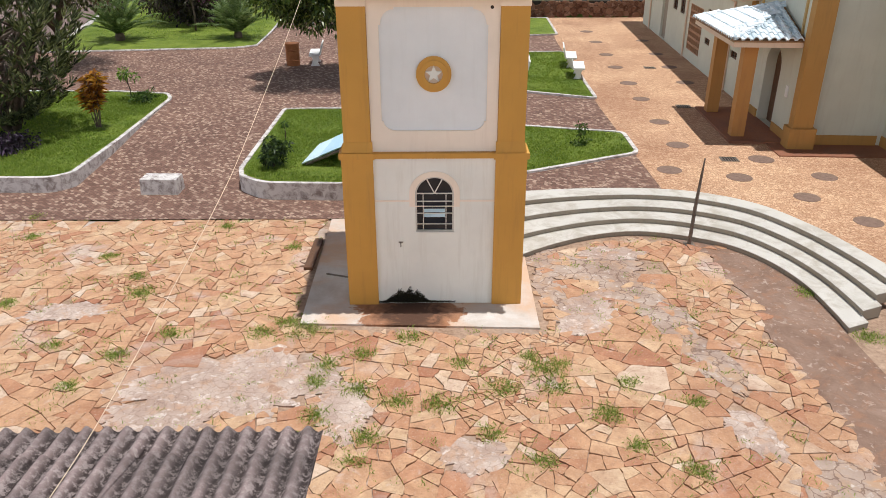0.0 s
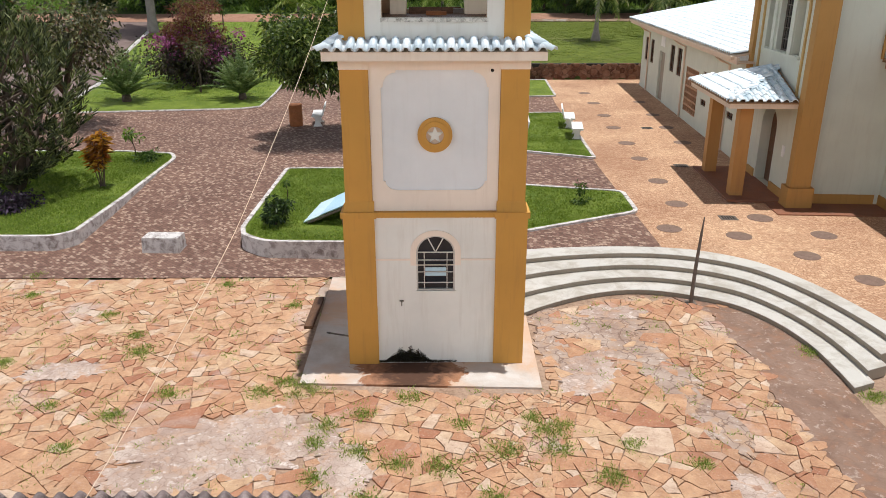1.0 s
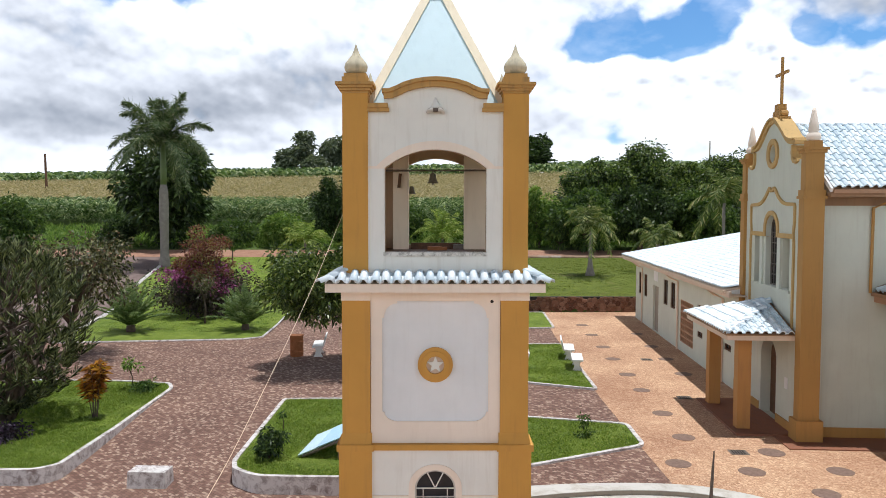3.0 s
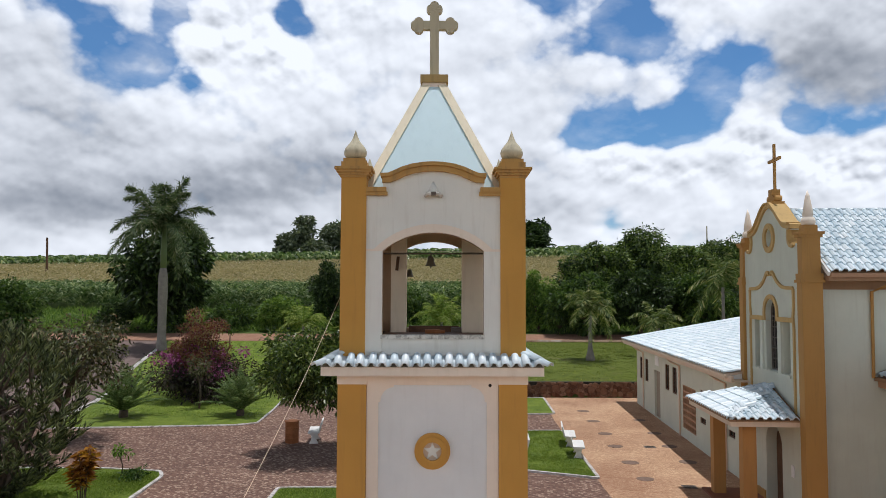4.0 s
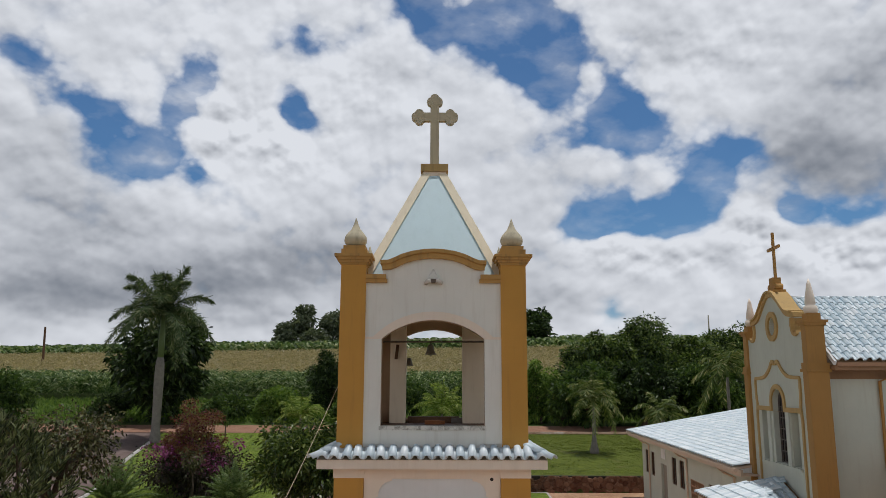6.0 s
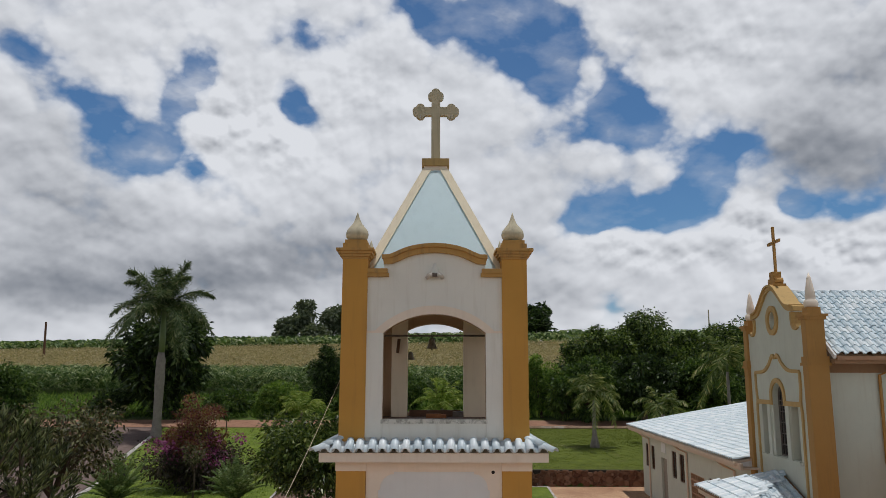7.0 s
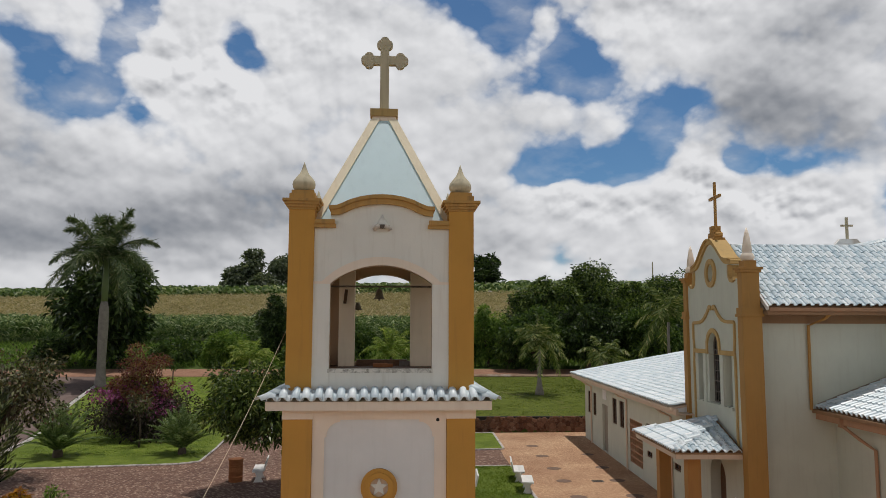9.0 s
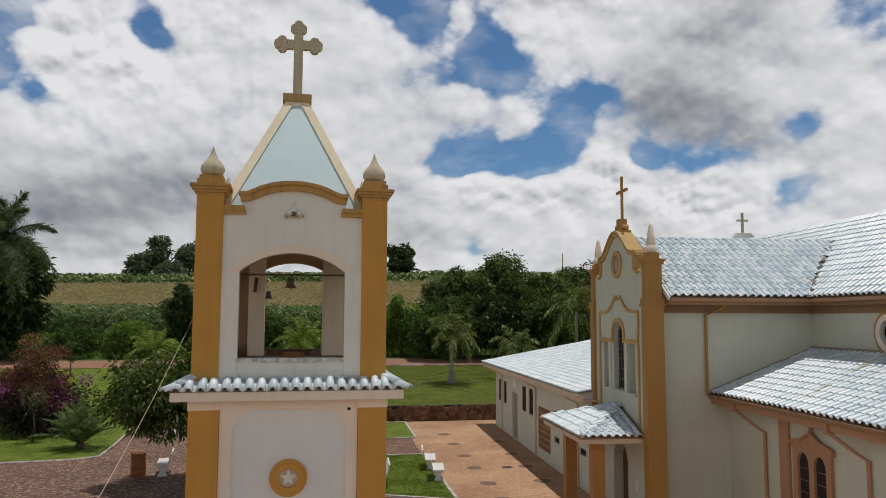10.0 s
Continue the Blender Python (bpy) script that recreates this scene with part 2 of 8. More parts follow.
def leafy(name, stops, rough=0.5, through_amount=0.3, tint=1.6):
    """Leaves: each its own tone, lit through a little."""
    m, nt, b = material(name, rough, spec=0.35)
    c = island_colour(nt, stops)
    nt.links.new(c, b.inputs["Base Color"])
    tr = nt.nodes.new("ShaderNodeBsdfTranslucent")
    nt.links.new(mixc(nt, 1.0, c, (tint, tint, tint * 0.55), "MULTIPLY"), tr.inputs[0])
    mx = nt.nodes.new("ShaderNodeMixShader")
    mx.inputs[0].default_value = through_amount
    nt.links.new(b.outputs[0], mx.inputs[1])
    nt.links.new(tr.outputs[0], mx.inputs[2])
    nt.links.new(mx.outputs[0], nt.nodes["Material Output"].inputs[0])
    return m


def stone_piece(name, stops, rough=0.85, per_object=True, scale=3.5, stain=None):
    m, nt, b = material(name, rough, spec=0.3)
    base = object_colour(nt, stops) if per_object else island_colour(nt, stops)
    v = coords(nt, placed=True)
    w = ramp(nt, noise_at(nt, v, scale, 8, 0.66, 0.5), [(0.30, 0.0), (0.70, 1.0)])
    c = mixc(nt, w, mixc(nt, 1.0, base, (0.74, 0.64, 0.60), "MULTIPLY"), mixc(nt, 1.0, base, (1.14, 1.15, 1.14), "MULTIPLY"))
    if stain:
        for sc, lo, k in ((0.55, 0.55, 1.0), (2.4, 0.60, 0.8)):
            c = mixc(nt, mth(nt, "MULTIPLY", ramp(nt, noise_at(nt, v, sc, 8, 0.66, 0.6), [(lo, 0.0), (lo + 0.11, 1.0)]), stain[1] * k), c, stain[0])
        c = mixc(nt, ramp(nt, noise_at(nt, v, 0.33, 6, 0.6, 0.4), [(0.52, 0.0), (0.70, 0.6)]), c, (0.33, 0.16, 0.09))
        c = mixc(nt, ramp(nt, noise_at(nt, v, 5.5, 8, 0.7, 0.8), [(0.54, 0.0), (0.68, 0.55)]), c, (0.30, 0.17, 0.105))
    nt.links.new(c, b.inputs["Base Color"])
    c = mixc(nt, ramp(nt, noise_at(nt, v, 19, 8, 0.7, 0.3), [(0.34, 0.5), (0.46, 0.0)]), c, (0.24, 0.125, 0.08))
    c = mixc(nt, ramp(nt, noise_at(nt, v, 48, 6, 0.75), [(0.32, 0.4), (0.44, 0.0)]), c, (0.22, 0.12, 0.08))
    c = mixc(nt, ramp(nt, noise_at(nt, v, 27, 6, 0.75, 0.3), [(0.56, 0.0), (0.68, 0.5)]), c, (0.62, 0.52, 0.42))
    nt.links.new(c, b.inputs["Base Color"])
    bump(nt, b, noise_at(nt, v, 16, 8, 0.7), 0.6, 0.025)
    return m


def glazed_tile(name, per_object):
    m, nt, b = material(name, 0.38, spec=0.5)
    stops = [(0.0, (0.50, 0.605, 0.675)), (0.5, (0.64, 0.735, 0.79)), (1.0, (0.78, 0.83, 0.86))]
    base = object_colour(nt, stops) if per_object else island_colour(nt, stops)
    v = coords(nt)
    c = mixc(nt, ramp(nt, noise_at(nt, v, 7, 6, 0.6), [(0.45, 0.0), (0.8, 0.35)]), base, (0.88, 0.90, 0.90))
    c = mixc(nt, ramp(nt, noise_at(nt, v, 3.1, 8, 0.7), [(0.68, 0.0), (0.78, 0.5)]), c, (0.30, 0.33, 0.33))
    nt.links.new(c, b.inputs["Base Color"])
    bump(nt, b, noise_at(nt, v, 30, 3), 0.08, 0.01)
    return m


def paver(name):
    """Interlocking concrete pavers, laid in courses, brown-red with paler ones among them."""
    m, nt, b = material(name, 0.9, spec=0.25)
    v = coords(nt, rot=radians(42), placed=True)
    br = nt.nodes.new("ShaderNodeTexBrick")
    br.offset = 0.5
    for k, val in (("Scale", 1.0), ("Brick Width", 0.12), ("Row Height", 0.085), ("Mortar Size", 0.005), ("Mortar Smooth", 0.2), ("Bias", 0.0)):
        br.inputs[k].default_value = val
    br.inputs["Color1"].default_value = (0, 0, 0, 1)
    br.inputs["Color2"].default_value = (1, 1, 1, 1)
    br.inputs["Mortar"].default_value = (0.3, 0.3, 0.3, 1)
    nt.links.new(v, br.inputs["Vector"])
    each = ramp(nt, br.outputs["Color"], [(0.0, (0.15, 0.086, 0.066)), (0.45, (0.205, 0.121, 0.093)), (0.70, (0.245, 0.152, 0.118)), (0.80, (0.33, 0.23, 0.18)), (1.0, (0.43, 0.32, 0.25))])
    brick_c = mixc(nt, br.outputs["Fac"], each, (0.10, 0.068, 0.055))
    tone = ramp(nt, noise_at(nt, v, 0.35, 6, 0.6), [(0.3, (0.80, 0.76, 0.75)), (0.7, (1.12, 1.08, 1.04))])
    c = mixc(nt, 1.0, brick_c, tone, "MULTIPLY")
    c = mixc(nt, ramp(nt, noise_at(nt, v, 1.2, 7, 0.65), [(0.55, 0.0), (0.85, 0.4)]), c, (0.20, 0.115, 0.08))
    nt.links.new(c, b.inputs["Base Color"])
    bump(nt, b, mth(nt, "ADD", mth(nt, "MULTIPLY", br.outputs["Fac"], -1.0), mth(nt, "MULTIPLY", noise_at(nt, v, 40), 0.3)), 0.5, 0.01)
    return m


def cobbles(name):
    """Small irregular pale orange paving stones, in fans."""
    m, nt, b = material(name, 0.9, spec=0.25)
    v = coords(nt)
    vor = nd(nt, "ShaderNodeTexVoronoi", Scale=14.0, Randomness=1.0)
    edge = nd(nt, "ShaderNodeTexVoronoi", Scale=14.0, Randomness=1.0)
    edge.feature = "DISTANCE_TO_EDGE"
    nt.links.new(v, vor.inputs["Vector"])
    nt.links.new(v, edge.inputs["Vector"])
    sepc = nt.nodes.new("ShaderNodeSeparateColor")
    nt.links.new(vor.outputs["Color"], sepc.inputs[0])
    c = ramp(nt, sepc.outputs[0], [(0.0, (0.46, 0.28, 0.175)), (0.5, (0.56, 0.37, 0.24)), (1.0, (0.66, 0.475, 0.32))])
    c = mixc(nt, ramp(nt, edge.outputs["Distance"], [(0.03, 0.85), (0.11, 0.0)]), c, (0.29, 0.165, 0.095))
    tone = ramp(nt, noise_at(nt, v, 0.28, 7, 0.62), [(0.35, (0.78, 0.68, 0.64)), (0.6, (1.07, 1.04, 1.0))])
    c = mixc(nt, 1.0, c, tone, "MULTIPLY")
    nt.links.new(c, b.inputs["Base Color"])
    bump(nt, b, edge.outputs["Distance"], 0.4, 0.02)
    return m


def lawn(name):
    m, nt, b = material(name, 0.8, spec=0.2)
    v = coords(nt)
    c = mixc(nt, ramp(nt, noise_at(nt, v, 1.1, 8, 0.66), [(0.32, 0.0), (0.68, 1.0)]), (0.13, 0.19, 0.022), (0.34, 0.41, 0.062))
    c = mixc(nt, ramp(nt, noise_at(nt, v, 28, 5, 0.7), [(0.3, 0.0), (0.75, 0.75)]), c, (0.07, 0.14, 0.018))
    c = mixc(nt, ramp(nt, noise_at(nt, v, 0.5, 6, 0.6), [(0.66, 0.0), (0.8, 0.5)]), c, (0.25, 0.22, 0.07))
    nt.links.new(c, b.inputs["Base Color"])
    bump(nt, b, noise_at(nt, v, 60, 4, 0.7), 1.0, 0.06)
    return m


def slab_cement(name):
    """Cement with orange dust and one dark wet run below the wall."""
    m, nt, b = material(name, 0.88, spec=0.3)
    v = coords(nt)
    c = mixc(nt, ramp(nt, noise_at(nt, v, 1.2, 8, 0.64, 0.3), [(0.3, 0.0), (0.7, 1.0)]), (0.44, 0.37, 0.31), (0.64, 0.60, 0.56))
    c = mixc(nt, ramp(nt, noise_at(nt, v, 0.75, 7, 0.62, 0.4), [(0.42, 0.0), (0.60, 0.8)]), c, (0.58, 0.37, 0.235))
    far = nt.nodes.new("ShaderNodeVectorMath")
    far.operation = "DISTANCE"
    far.inputs[1].default_value = (-0.45, -1.9, 0.04)
    nt.links.new(v, far.inputs[0])
    edge = mth(nt, "ADD", far.outputs["Value"], mth(nt, "MULTIPLY", mth(nt, "SUBTRACT", noise_at(nt, v, 3.2, 8, 0.68, 0.5), 0.5), 1.5))
    c = mixc(nt, ramp(nt, edge, [(0.90, 0.9), (1.55, 0.0)]), c, (0.30, 0.125, 0.052))
    c = mixc(nt, ramp(nt, edge, [(0.40, 0.95), (0.85, 0.0)]), c, (0.07, 0.035, 0.022))
    nt.links.new(c, b.inputs["Base Color"])
    bump(nt, b, noise_at(nt, v, 20, 5, 0.65), 0.35, 0.015)
    return m


def cracked_cement(name, low=(0.29, 0.195, 0.15), high=(0.47, 0.375, 0.31), tan=(0.46, 0.30, 0.19), pale=(0.60, 0.54, 0.49), cracks=3.4, line=0.75):
    """Thin cement wash over broken stone: dusty, blotched, crazed with fine cracks."""
    m, nt, b = material(name, 0.92, spec=0.25)
    v = coords(nt, placed=True)
    c = mixc(nt, ramp(nt, noise_at(nt, v, 1.0, 9, 0.68, 0.4), [(0.32, 0.0), (0.66, 1.0)]), low, high)
    c = mixc(nt, ramp(nt, noise_at(nt, v, 2.6, 8, 0.7, 0.6), [(0.50, 0.0), (0.62, 0.8)]), c, tan)
    c = mixc(nt, ramp(nt, noise_at(nt, v, 7.0, 7, 0.7, 0.4), [(0.56, 0.0), (0.66, 0.7)]), c, pale)
    vor = nd(nt, "ShaderNodeTexVoronoi", Scale=cracks, Randomness=1.0)
    vor.feature = "DISTANCE_TO_EDGE"
    wob = nt.nodes.new("ShaderNodeVectorMath")
    wob.operation = "ADD"
    wn = nd(nt, "ShaderNodeTexNoise", Scale=4.0, Detail=5.0)
    nt.links.new(v, wn.inputs["Vector"])
    sc = nt.nodes.new("ShaderNodeVectorMath")
    sc.operation = "SCALE"
    sc.inputs["Scale"].default_value = 0.35
    nt.links.new(wn.outputs["Color"], sc.inputs[0])
    nt.links.new(v, wob.inputs[0])
    nt.links.new(sc.outputs[0], wob.inputs[1])
    nt.links.new(wob.outputs[0], vor.inputs["Vector"])
    c = mixc(nt, ramp(nt, vor.outputs["Distance"], [(0.012, line), (0.05, 0.0)]), c, (0.16, 0.095, 0.07))
    nt.links.new(c, b.inputs["Base Color"])
    bump(nt, b, noise_at(nt, v, 14, 8, 0.72), 0.7, 0.03)
    return m


def fibre_sheet(name):
    """Old fibre cement: darker along the troughs, paler along the crests, blotched."""
    m, nt, b = material(name, 0.92, spec=0.25)
    v = coords(nt)
    sep = nt.nodes.new("ShaderNodeSeparateXYZ")
    nt.links.new(v, sep.inputs[0])
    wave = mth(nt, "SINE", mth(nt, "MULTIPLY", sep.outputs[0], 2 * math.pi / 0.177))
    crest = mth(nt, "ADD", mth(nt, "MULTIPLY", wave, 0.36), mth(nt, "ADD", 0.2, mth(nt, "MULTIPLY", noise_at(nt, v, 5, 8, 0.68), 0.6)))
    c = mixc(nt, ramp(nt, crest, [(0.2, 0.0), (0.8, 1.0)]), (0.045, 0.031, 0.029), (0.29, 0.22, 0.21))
    c = mixc(nt, ramp(nt, noise_at(nt, v, 16, 8, 0.75), [(0.48, 0.0), (0.58, 0.85)]), c, (0.41, 0.34, 0.325))
    c = mixc(nt, ramp(nt, noise_at(nt, v, 1.3, 6, 0.65), [(0.42, 0.5), (0.62, 0.0)]), c, (0.05, 0.043, 0.042))
    nt.links.new(c, b.inputs["Base Color"])
    bump(nt, b, noise_at(nt, v, 40, 4, 0.7), 0.4, 0.01)
    return m


def worn_paint(name, col, under, amount, scale=2.6, rough=0.9):
    """Whitewash worn through in blotches to the dirty cement beneath."""
    m, nt, b = material(name, rough, spec=0.25)
    v = coords(nt)
    f = ramp(nt, noise_at(nt, v, scale, 9, 0.7, 0.5), [(0.46, 0.0), (0.62, amount)])
    c = mixc(nt, f, col, under)
    c = mixc(nt, ramp(nt, noise_at(nt, v, 0.7, 5, 0.6), [(0.4, 0.0), (0.75, 0.4)]), c, tuple(x * 0.8 for x in col))
    nt.links.new(c, b.inputs["Base Color"])
    bump(nt, b, noise_at(nt, v, 25, 5, 0.7), 0.4, 0.02)
    return m


def glass_dark(name):
    m, nt, b = material(name, 0.2, spec=0.22)
    v = coords(nt)
    nt.links.new(mixc(nt, noise_at(nt, v, 2.0), (0.012, 0.014, 0.016), (0.05, 0.05, 0.055)), b.inputs["Base Color"])
    return m


M_WHITE = paint("white_render", (0.81, 0.80, 0.74), (0.50, 0.45, 0.36), 0.32)
# beige of the belfry's inner faces, browned to carry the shade inside
M_LINING = paint("shaded_beige_lining", (0.50, 0.335, 0.205), (0.30, 0.19, 0.11), 0.35)
M_POST = paint("cream_belfry_posts", (0.80, 0.67, 0.50), (0.45, 0.33, 0.22), 0.35)
M_PANEL = paint("pale_grey_panel", (0.765, 0.775, 0.775), (0.55, 0.54, 0.50), 0.15)
M_CREAM = paint("cream_paint", (0.87, 0.755, 0.635), (0.58, 0.45, 0.32), 0.25)
M_OCHRE = paint("ochre_paint", (0.58, 0.30, 0.055), (0.30, 0.15, 0.05), 0.35)
M_OCHRE_DIRTY = paint("weathered_ochre", (0.50, 0.29, 0.085), (0.16, 0.11, 0.06), 0.75)
M_OCHRE_OLD = paint("dull_ochre_paint", (0.44, 0.235, 0.062), (0.24, 0.13, 0.05), 0.45)
# column ochre, browned to carry the shade under the porch roof
M_OCHRE_SHADED = paint("shaded_ochre_paint", (0.45, 0.225, 0.065), (0.22, 0.10, 0.05), 0.4)
M_TRIM = paint("brown_trim_paint", (0.45, 0.255, 0.145), (0.24, 0.13, 0.08), 0.4)
M_WORNOCHRE = paint("worn_pale_ochre", (0.53, 0.345, 0.125), (0.30, 0.20, 0.09), 0.5)
M_CUSHION = paint("weathered_cushion", (0.48, 0.33, 0.13), (0.10, 0.075, 0.045), 0.95)
M_RIB = paint("yellowed_cream_paint", (0.85, 0.755, 0.57), (0.55, 0.42, 0.25), 0.35)
M_SILL = worn_paint("mossy_white_sill", (0.74, 0.72, 0.66), (0.10, 0.09, 0.06), 0.95, 6.0)
# red floor colour, made dark to deepen the shade by the church
M_REDFLOOR = worn_paint("shaded_red_floor", (0.27, 0.115, 0.065), (0.20, 0.10, 0.07), 0.6, 1.5, 0.75)
M_STONE = paint("weathered_cement", (0.56, 0.50, 0.36), (0.15, 0.13, 0.09), 0.7, 0.85)
M_KERB = worn_paint("whitewashed_kerb", (0.64, 0.61, 0.59), (0.24, 0.195, 0.18), 0.95, 4.5)
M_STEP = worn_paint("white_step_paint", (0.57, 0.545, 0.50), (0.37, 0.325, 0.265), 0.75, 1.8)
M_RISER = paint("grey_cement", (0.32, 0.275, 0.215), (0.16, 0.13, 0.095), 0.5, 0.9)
M_BLUE = paint("pale_blue_paint", (0.60, 0.76, 0.82), (0.45, 0.60, 0.66), 0.4, 0.5)
M_SHEET = paint("blue_sheet_paint", (0.44, 0.64, 0.77), (0.60, 0.72, 0.78), 0.5, 0.5)
M_PINK = paint("beige_fascia", (0.72, 0.56, 0.42), (0.4, 0.27, 0.18), 0.35)
M_EAVE = paint("brown_eave_boards", (0.33, 0.19, 0.10), (0.16, 0.09, 0.05), 0.4)
M_CHURCH = paint("church_white_render", (0.60, 0.615, 0.52), (0.47, 0.45, 0.36), 0.4)
M_SLAB = slab_cement("cement_slab")
M_METAL = speckled("rusty_steel", (0.09, 0.065, 0.05), (0.20, 0.17, 0.14), 9, 0.6)
M_FRAME = paint("window_steel", (0.55, 0.52, 0.47), (0.3, 0.22, 0.15), 0.4, 0.5)
M_GLASS = glass_dark("dark_glass")
M_WINBAR = paint("pale_window_bars", (0.72, 0.69, 0.64), (0.4, 0.3, 0.2), 0.4, 0.5)
M_DARK = speckled("dark_interior", (0.015, 0.013, 0.012), (0.04, 0.035, 0.03), 4)
M_WOOD = speckled("dark_wood", (0.07, 0.035, 0.02), (0.16, 0.08, 0.04), 5, 0.6)
M_BRONZE = speckled("bell_bronze", (0.09, 0.08, 0.06), (0.22, 0.19, 0.14), 12, 0.5)
M_TILE = glazed_tile("blue_glazed_tile", True)
M_TILES = glazed_tile("blue_glazed_tiles", False)
FLAG_TONES = [(0.0, (0.35, 0.155, 0.09)), (0.06, (0.44, 0.225, 0.132)), (0.25, (0.495, 0.29, 0.17)), (0.66, (0.535, 0.34, 0.205)), (0.90, (0.56, 0.40, 0.255)), (1.0, (0.61, 0.49, 0.385))]
M_FLAG = stone_piece("flagstone", FLAG_TONES, stain=((0.50, 0.42, 0.38), 0.7))
M_FLAGS = stone_piece("flagstones", FLAG_TONES, per_object=False, stain=((0.50, 0.42, 0.38), 0.7))
M_RUBBLE = stone_piece("wall_stone", [(0.0, (0.10, 0.045, 0.028)), (0.5, (0.19, 0.095, 0.06)), (1.0, (0.29, 0.175, 0.12))])
M_JOINT = speckled("earth_joints", (0.18, 0.10, 0.06), (0.48, 0.345, 0.25), 1.5, spots=((0.45, 0.38, 0.33), 0.5, 0.56))
M_WORN = stone_piece("worn_stone_chips", [(0.0, (0.42, 0.28, 0.20)), (0.35, (0.52, 0.40, 0.33)), (0.75, (0.60, 0.50, 0.445)), (1.0, (0.72, 0.65, 0.60))], per_object=False, scale=6.0, stain=((0.34, 0.23, 0.18), 0.45))
M_PATCH = cracked_cement("worn_cement")
M_PALE = cracked_cement("pale_broken_cement", (0.34, 0.235, 0.185), (0.57, 0.465, 0.40), (0.47, 0.30, 0.20), (0.74, 0.675, 0.63), 6.0, 0.4)
M_STRIP = cracked_cement("dark_worn_cement", (0.17, 0.10, 0.07), (0.31, 0.21, 0.16), (0.30, 0.165, 0.105), (0.50, 0.40, 0.33), 2.2, 0.2)
M_PAVER = paver("brown_pavers")
M_COBBLE = cobbles("orange_cobbles")
M_DISC = speckled("dark_cobbles", (0.13, 0.085, 0.065), (0.27, 0.18, 0.14), 9)
M_LAWN = lawn("lawn_grass")
M_UPPER = speckled("rough_lawn", (0.05, 0.072, 0.008), (0.155, 0.19, 0.023), 2.2, spots=((0.20, 0.19, 0.07), 0.4, 0.6))
M_EARTH = speckled("red_earth", (0.24, 0.12, 0.075), (0.40, 0.23, 0.155), 0.6)
M_ASPHALT = speckled("old_asphalt", (0.13, 0.09, 0.08), (0.23, 0.17, 0.15), 1.2)
M_BANK = speckled("rough_grass_bank", (0.035, 0.06, 0.012), (0.11, 0.165, 0.035), 0.35)
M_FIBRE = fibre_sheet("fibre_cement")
M_WHITEWASH = paint("white_concrete", (0.80, 0.79, 0.77), (0.45, 0.42, 0.38), 0.4)
M_BARK = speckled("bark", (0.06, 0.042, 0.032), (0.14, 0.105, 0.08), 8)
M_PALMBARK = speckled("grey_palm_bark", (0.17, 0.15, 0.13), (0.30, 0.27, 0.24), 3)
M_BRICKBIN = speckled("terracotta", (0.26, 0.10, 0.04), (0.42, 0.17, 0.07), 6)
L_DARK = leafy("dark_leaves", [(0.0, (0.010, 0.022, 0.006)), (0.55, (0.026, 0.052, 0.012)), (0.9, (0.07, 0.115, 0.027)), (1.0, (0.13, 0.19, 0.05))], through_amount=0.18)
L_MID = leafy("mid_leaves", [(0.0, (0.015, 0.034, 0.008)), (0.5, (0.05, 0.098, 0.018)), (0.85, (0.10, 0.165, 0.035)), (1.0, (0.18, 0.25, 0.065))])
L_LIGHT = leafy("light_leaves", [(0.0, (0.05, 0.10, 0.018)), (0.5, (0.125, 0.215, 0.04)), (1.0, (0.25, 0.34, 0.085))], through_amount=0.4)
L_GREY = leafy("grey_green_leaves", [(0.0, (0.012, 0.018, 0.007)), (0.5, (0.056, 0.075, 0.026)), (0.85, (0.16, 0.185, 0.072)), (1.0, (0.28, 0.30, 0.145))], through_amount=0.15)
L_BRONZE = leafy("bronze_green_leaves", [(0.0, (0.02, 0.022, 0.009)), (0.5, (0.075, 0.08, 0.034)), (0.85, (0.20, 0.20, 0.095)), (1.0, (0.15, 0.07, 0.045))], through_amount=0.18)
L_RED = leafy("red_purple_leaves", [(0.0, (0.05, 0.02, 0.02)), (0.45, (0.17, 0.05, 0.045)), (0.75, (0.21, 0.11, 0.05)), (1.0, (0.22, 0.20, 0.07))])
L_MAGENTA = leafy("magenta_bracts", [(0.0, (0.14, 0.025, 0.10)), (0.6, (0.28, 0.06, 0.21)), (1.0, (0.42, 0.14, 0.34))])
L_CROTON = leafy("croton_leaves", [(0.0, (0.06, 0.035, 0.008)), (0.4, (0.22, 0.07, 0.010)), (0.8, (0.40, 0.18, 0.012)), (1.0, (0.50, 0.31, 0.03))], through_amount=0.2)
L_PLUM = leafy("plum_green_leaves", [(0.0, (0.018, 0.012, 0.016)), (0.5, (0.045, 0.036, 0.03)), (0.8, (0.065, 0.075, 0.03)), (1.0, (0.11, 0.05, 0.075))])
L_PURPLE = leafy("purple_ground_leaves", [(0.0, (0.012, 0.012, 0.012)), (0.6, (0.03, 0.02, 0.035)), (1.0, (0.10, 0.06, 0.12))])
L_CORN = leafy("corn_leaves", [(0.0, (0.03, 0.062, 0.018)), (0.45, (0.09, 0.155, 0.05)), (0.8, (0.22, 0.29, 0.13)), (1.0, (0.46, 0.50, 0.32))])
L_TASSEL = leafy("ripe_corn", [(0.0, (0.17, 0.155, 0.065)), (0.5, (0.31, 0.265, 0.155)), (1.0, (0.44, 0.375, 0.235))])
L_WEED = leafy("weed_blades", [(0.0, (0.11, 0.17, 0.03)), (0.5, (0.22, 0.31, 0.065)), (0.85, (0.33, 0.39, 0.12)), (1.0, (0.50, 0.45, 0.24))], through_amount=0.45)
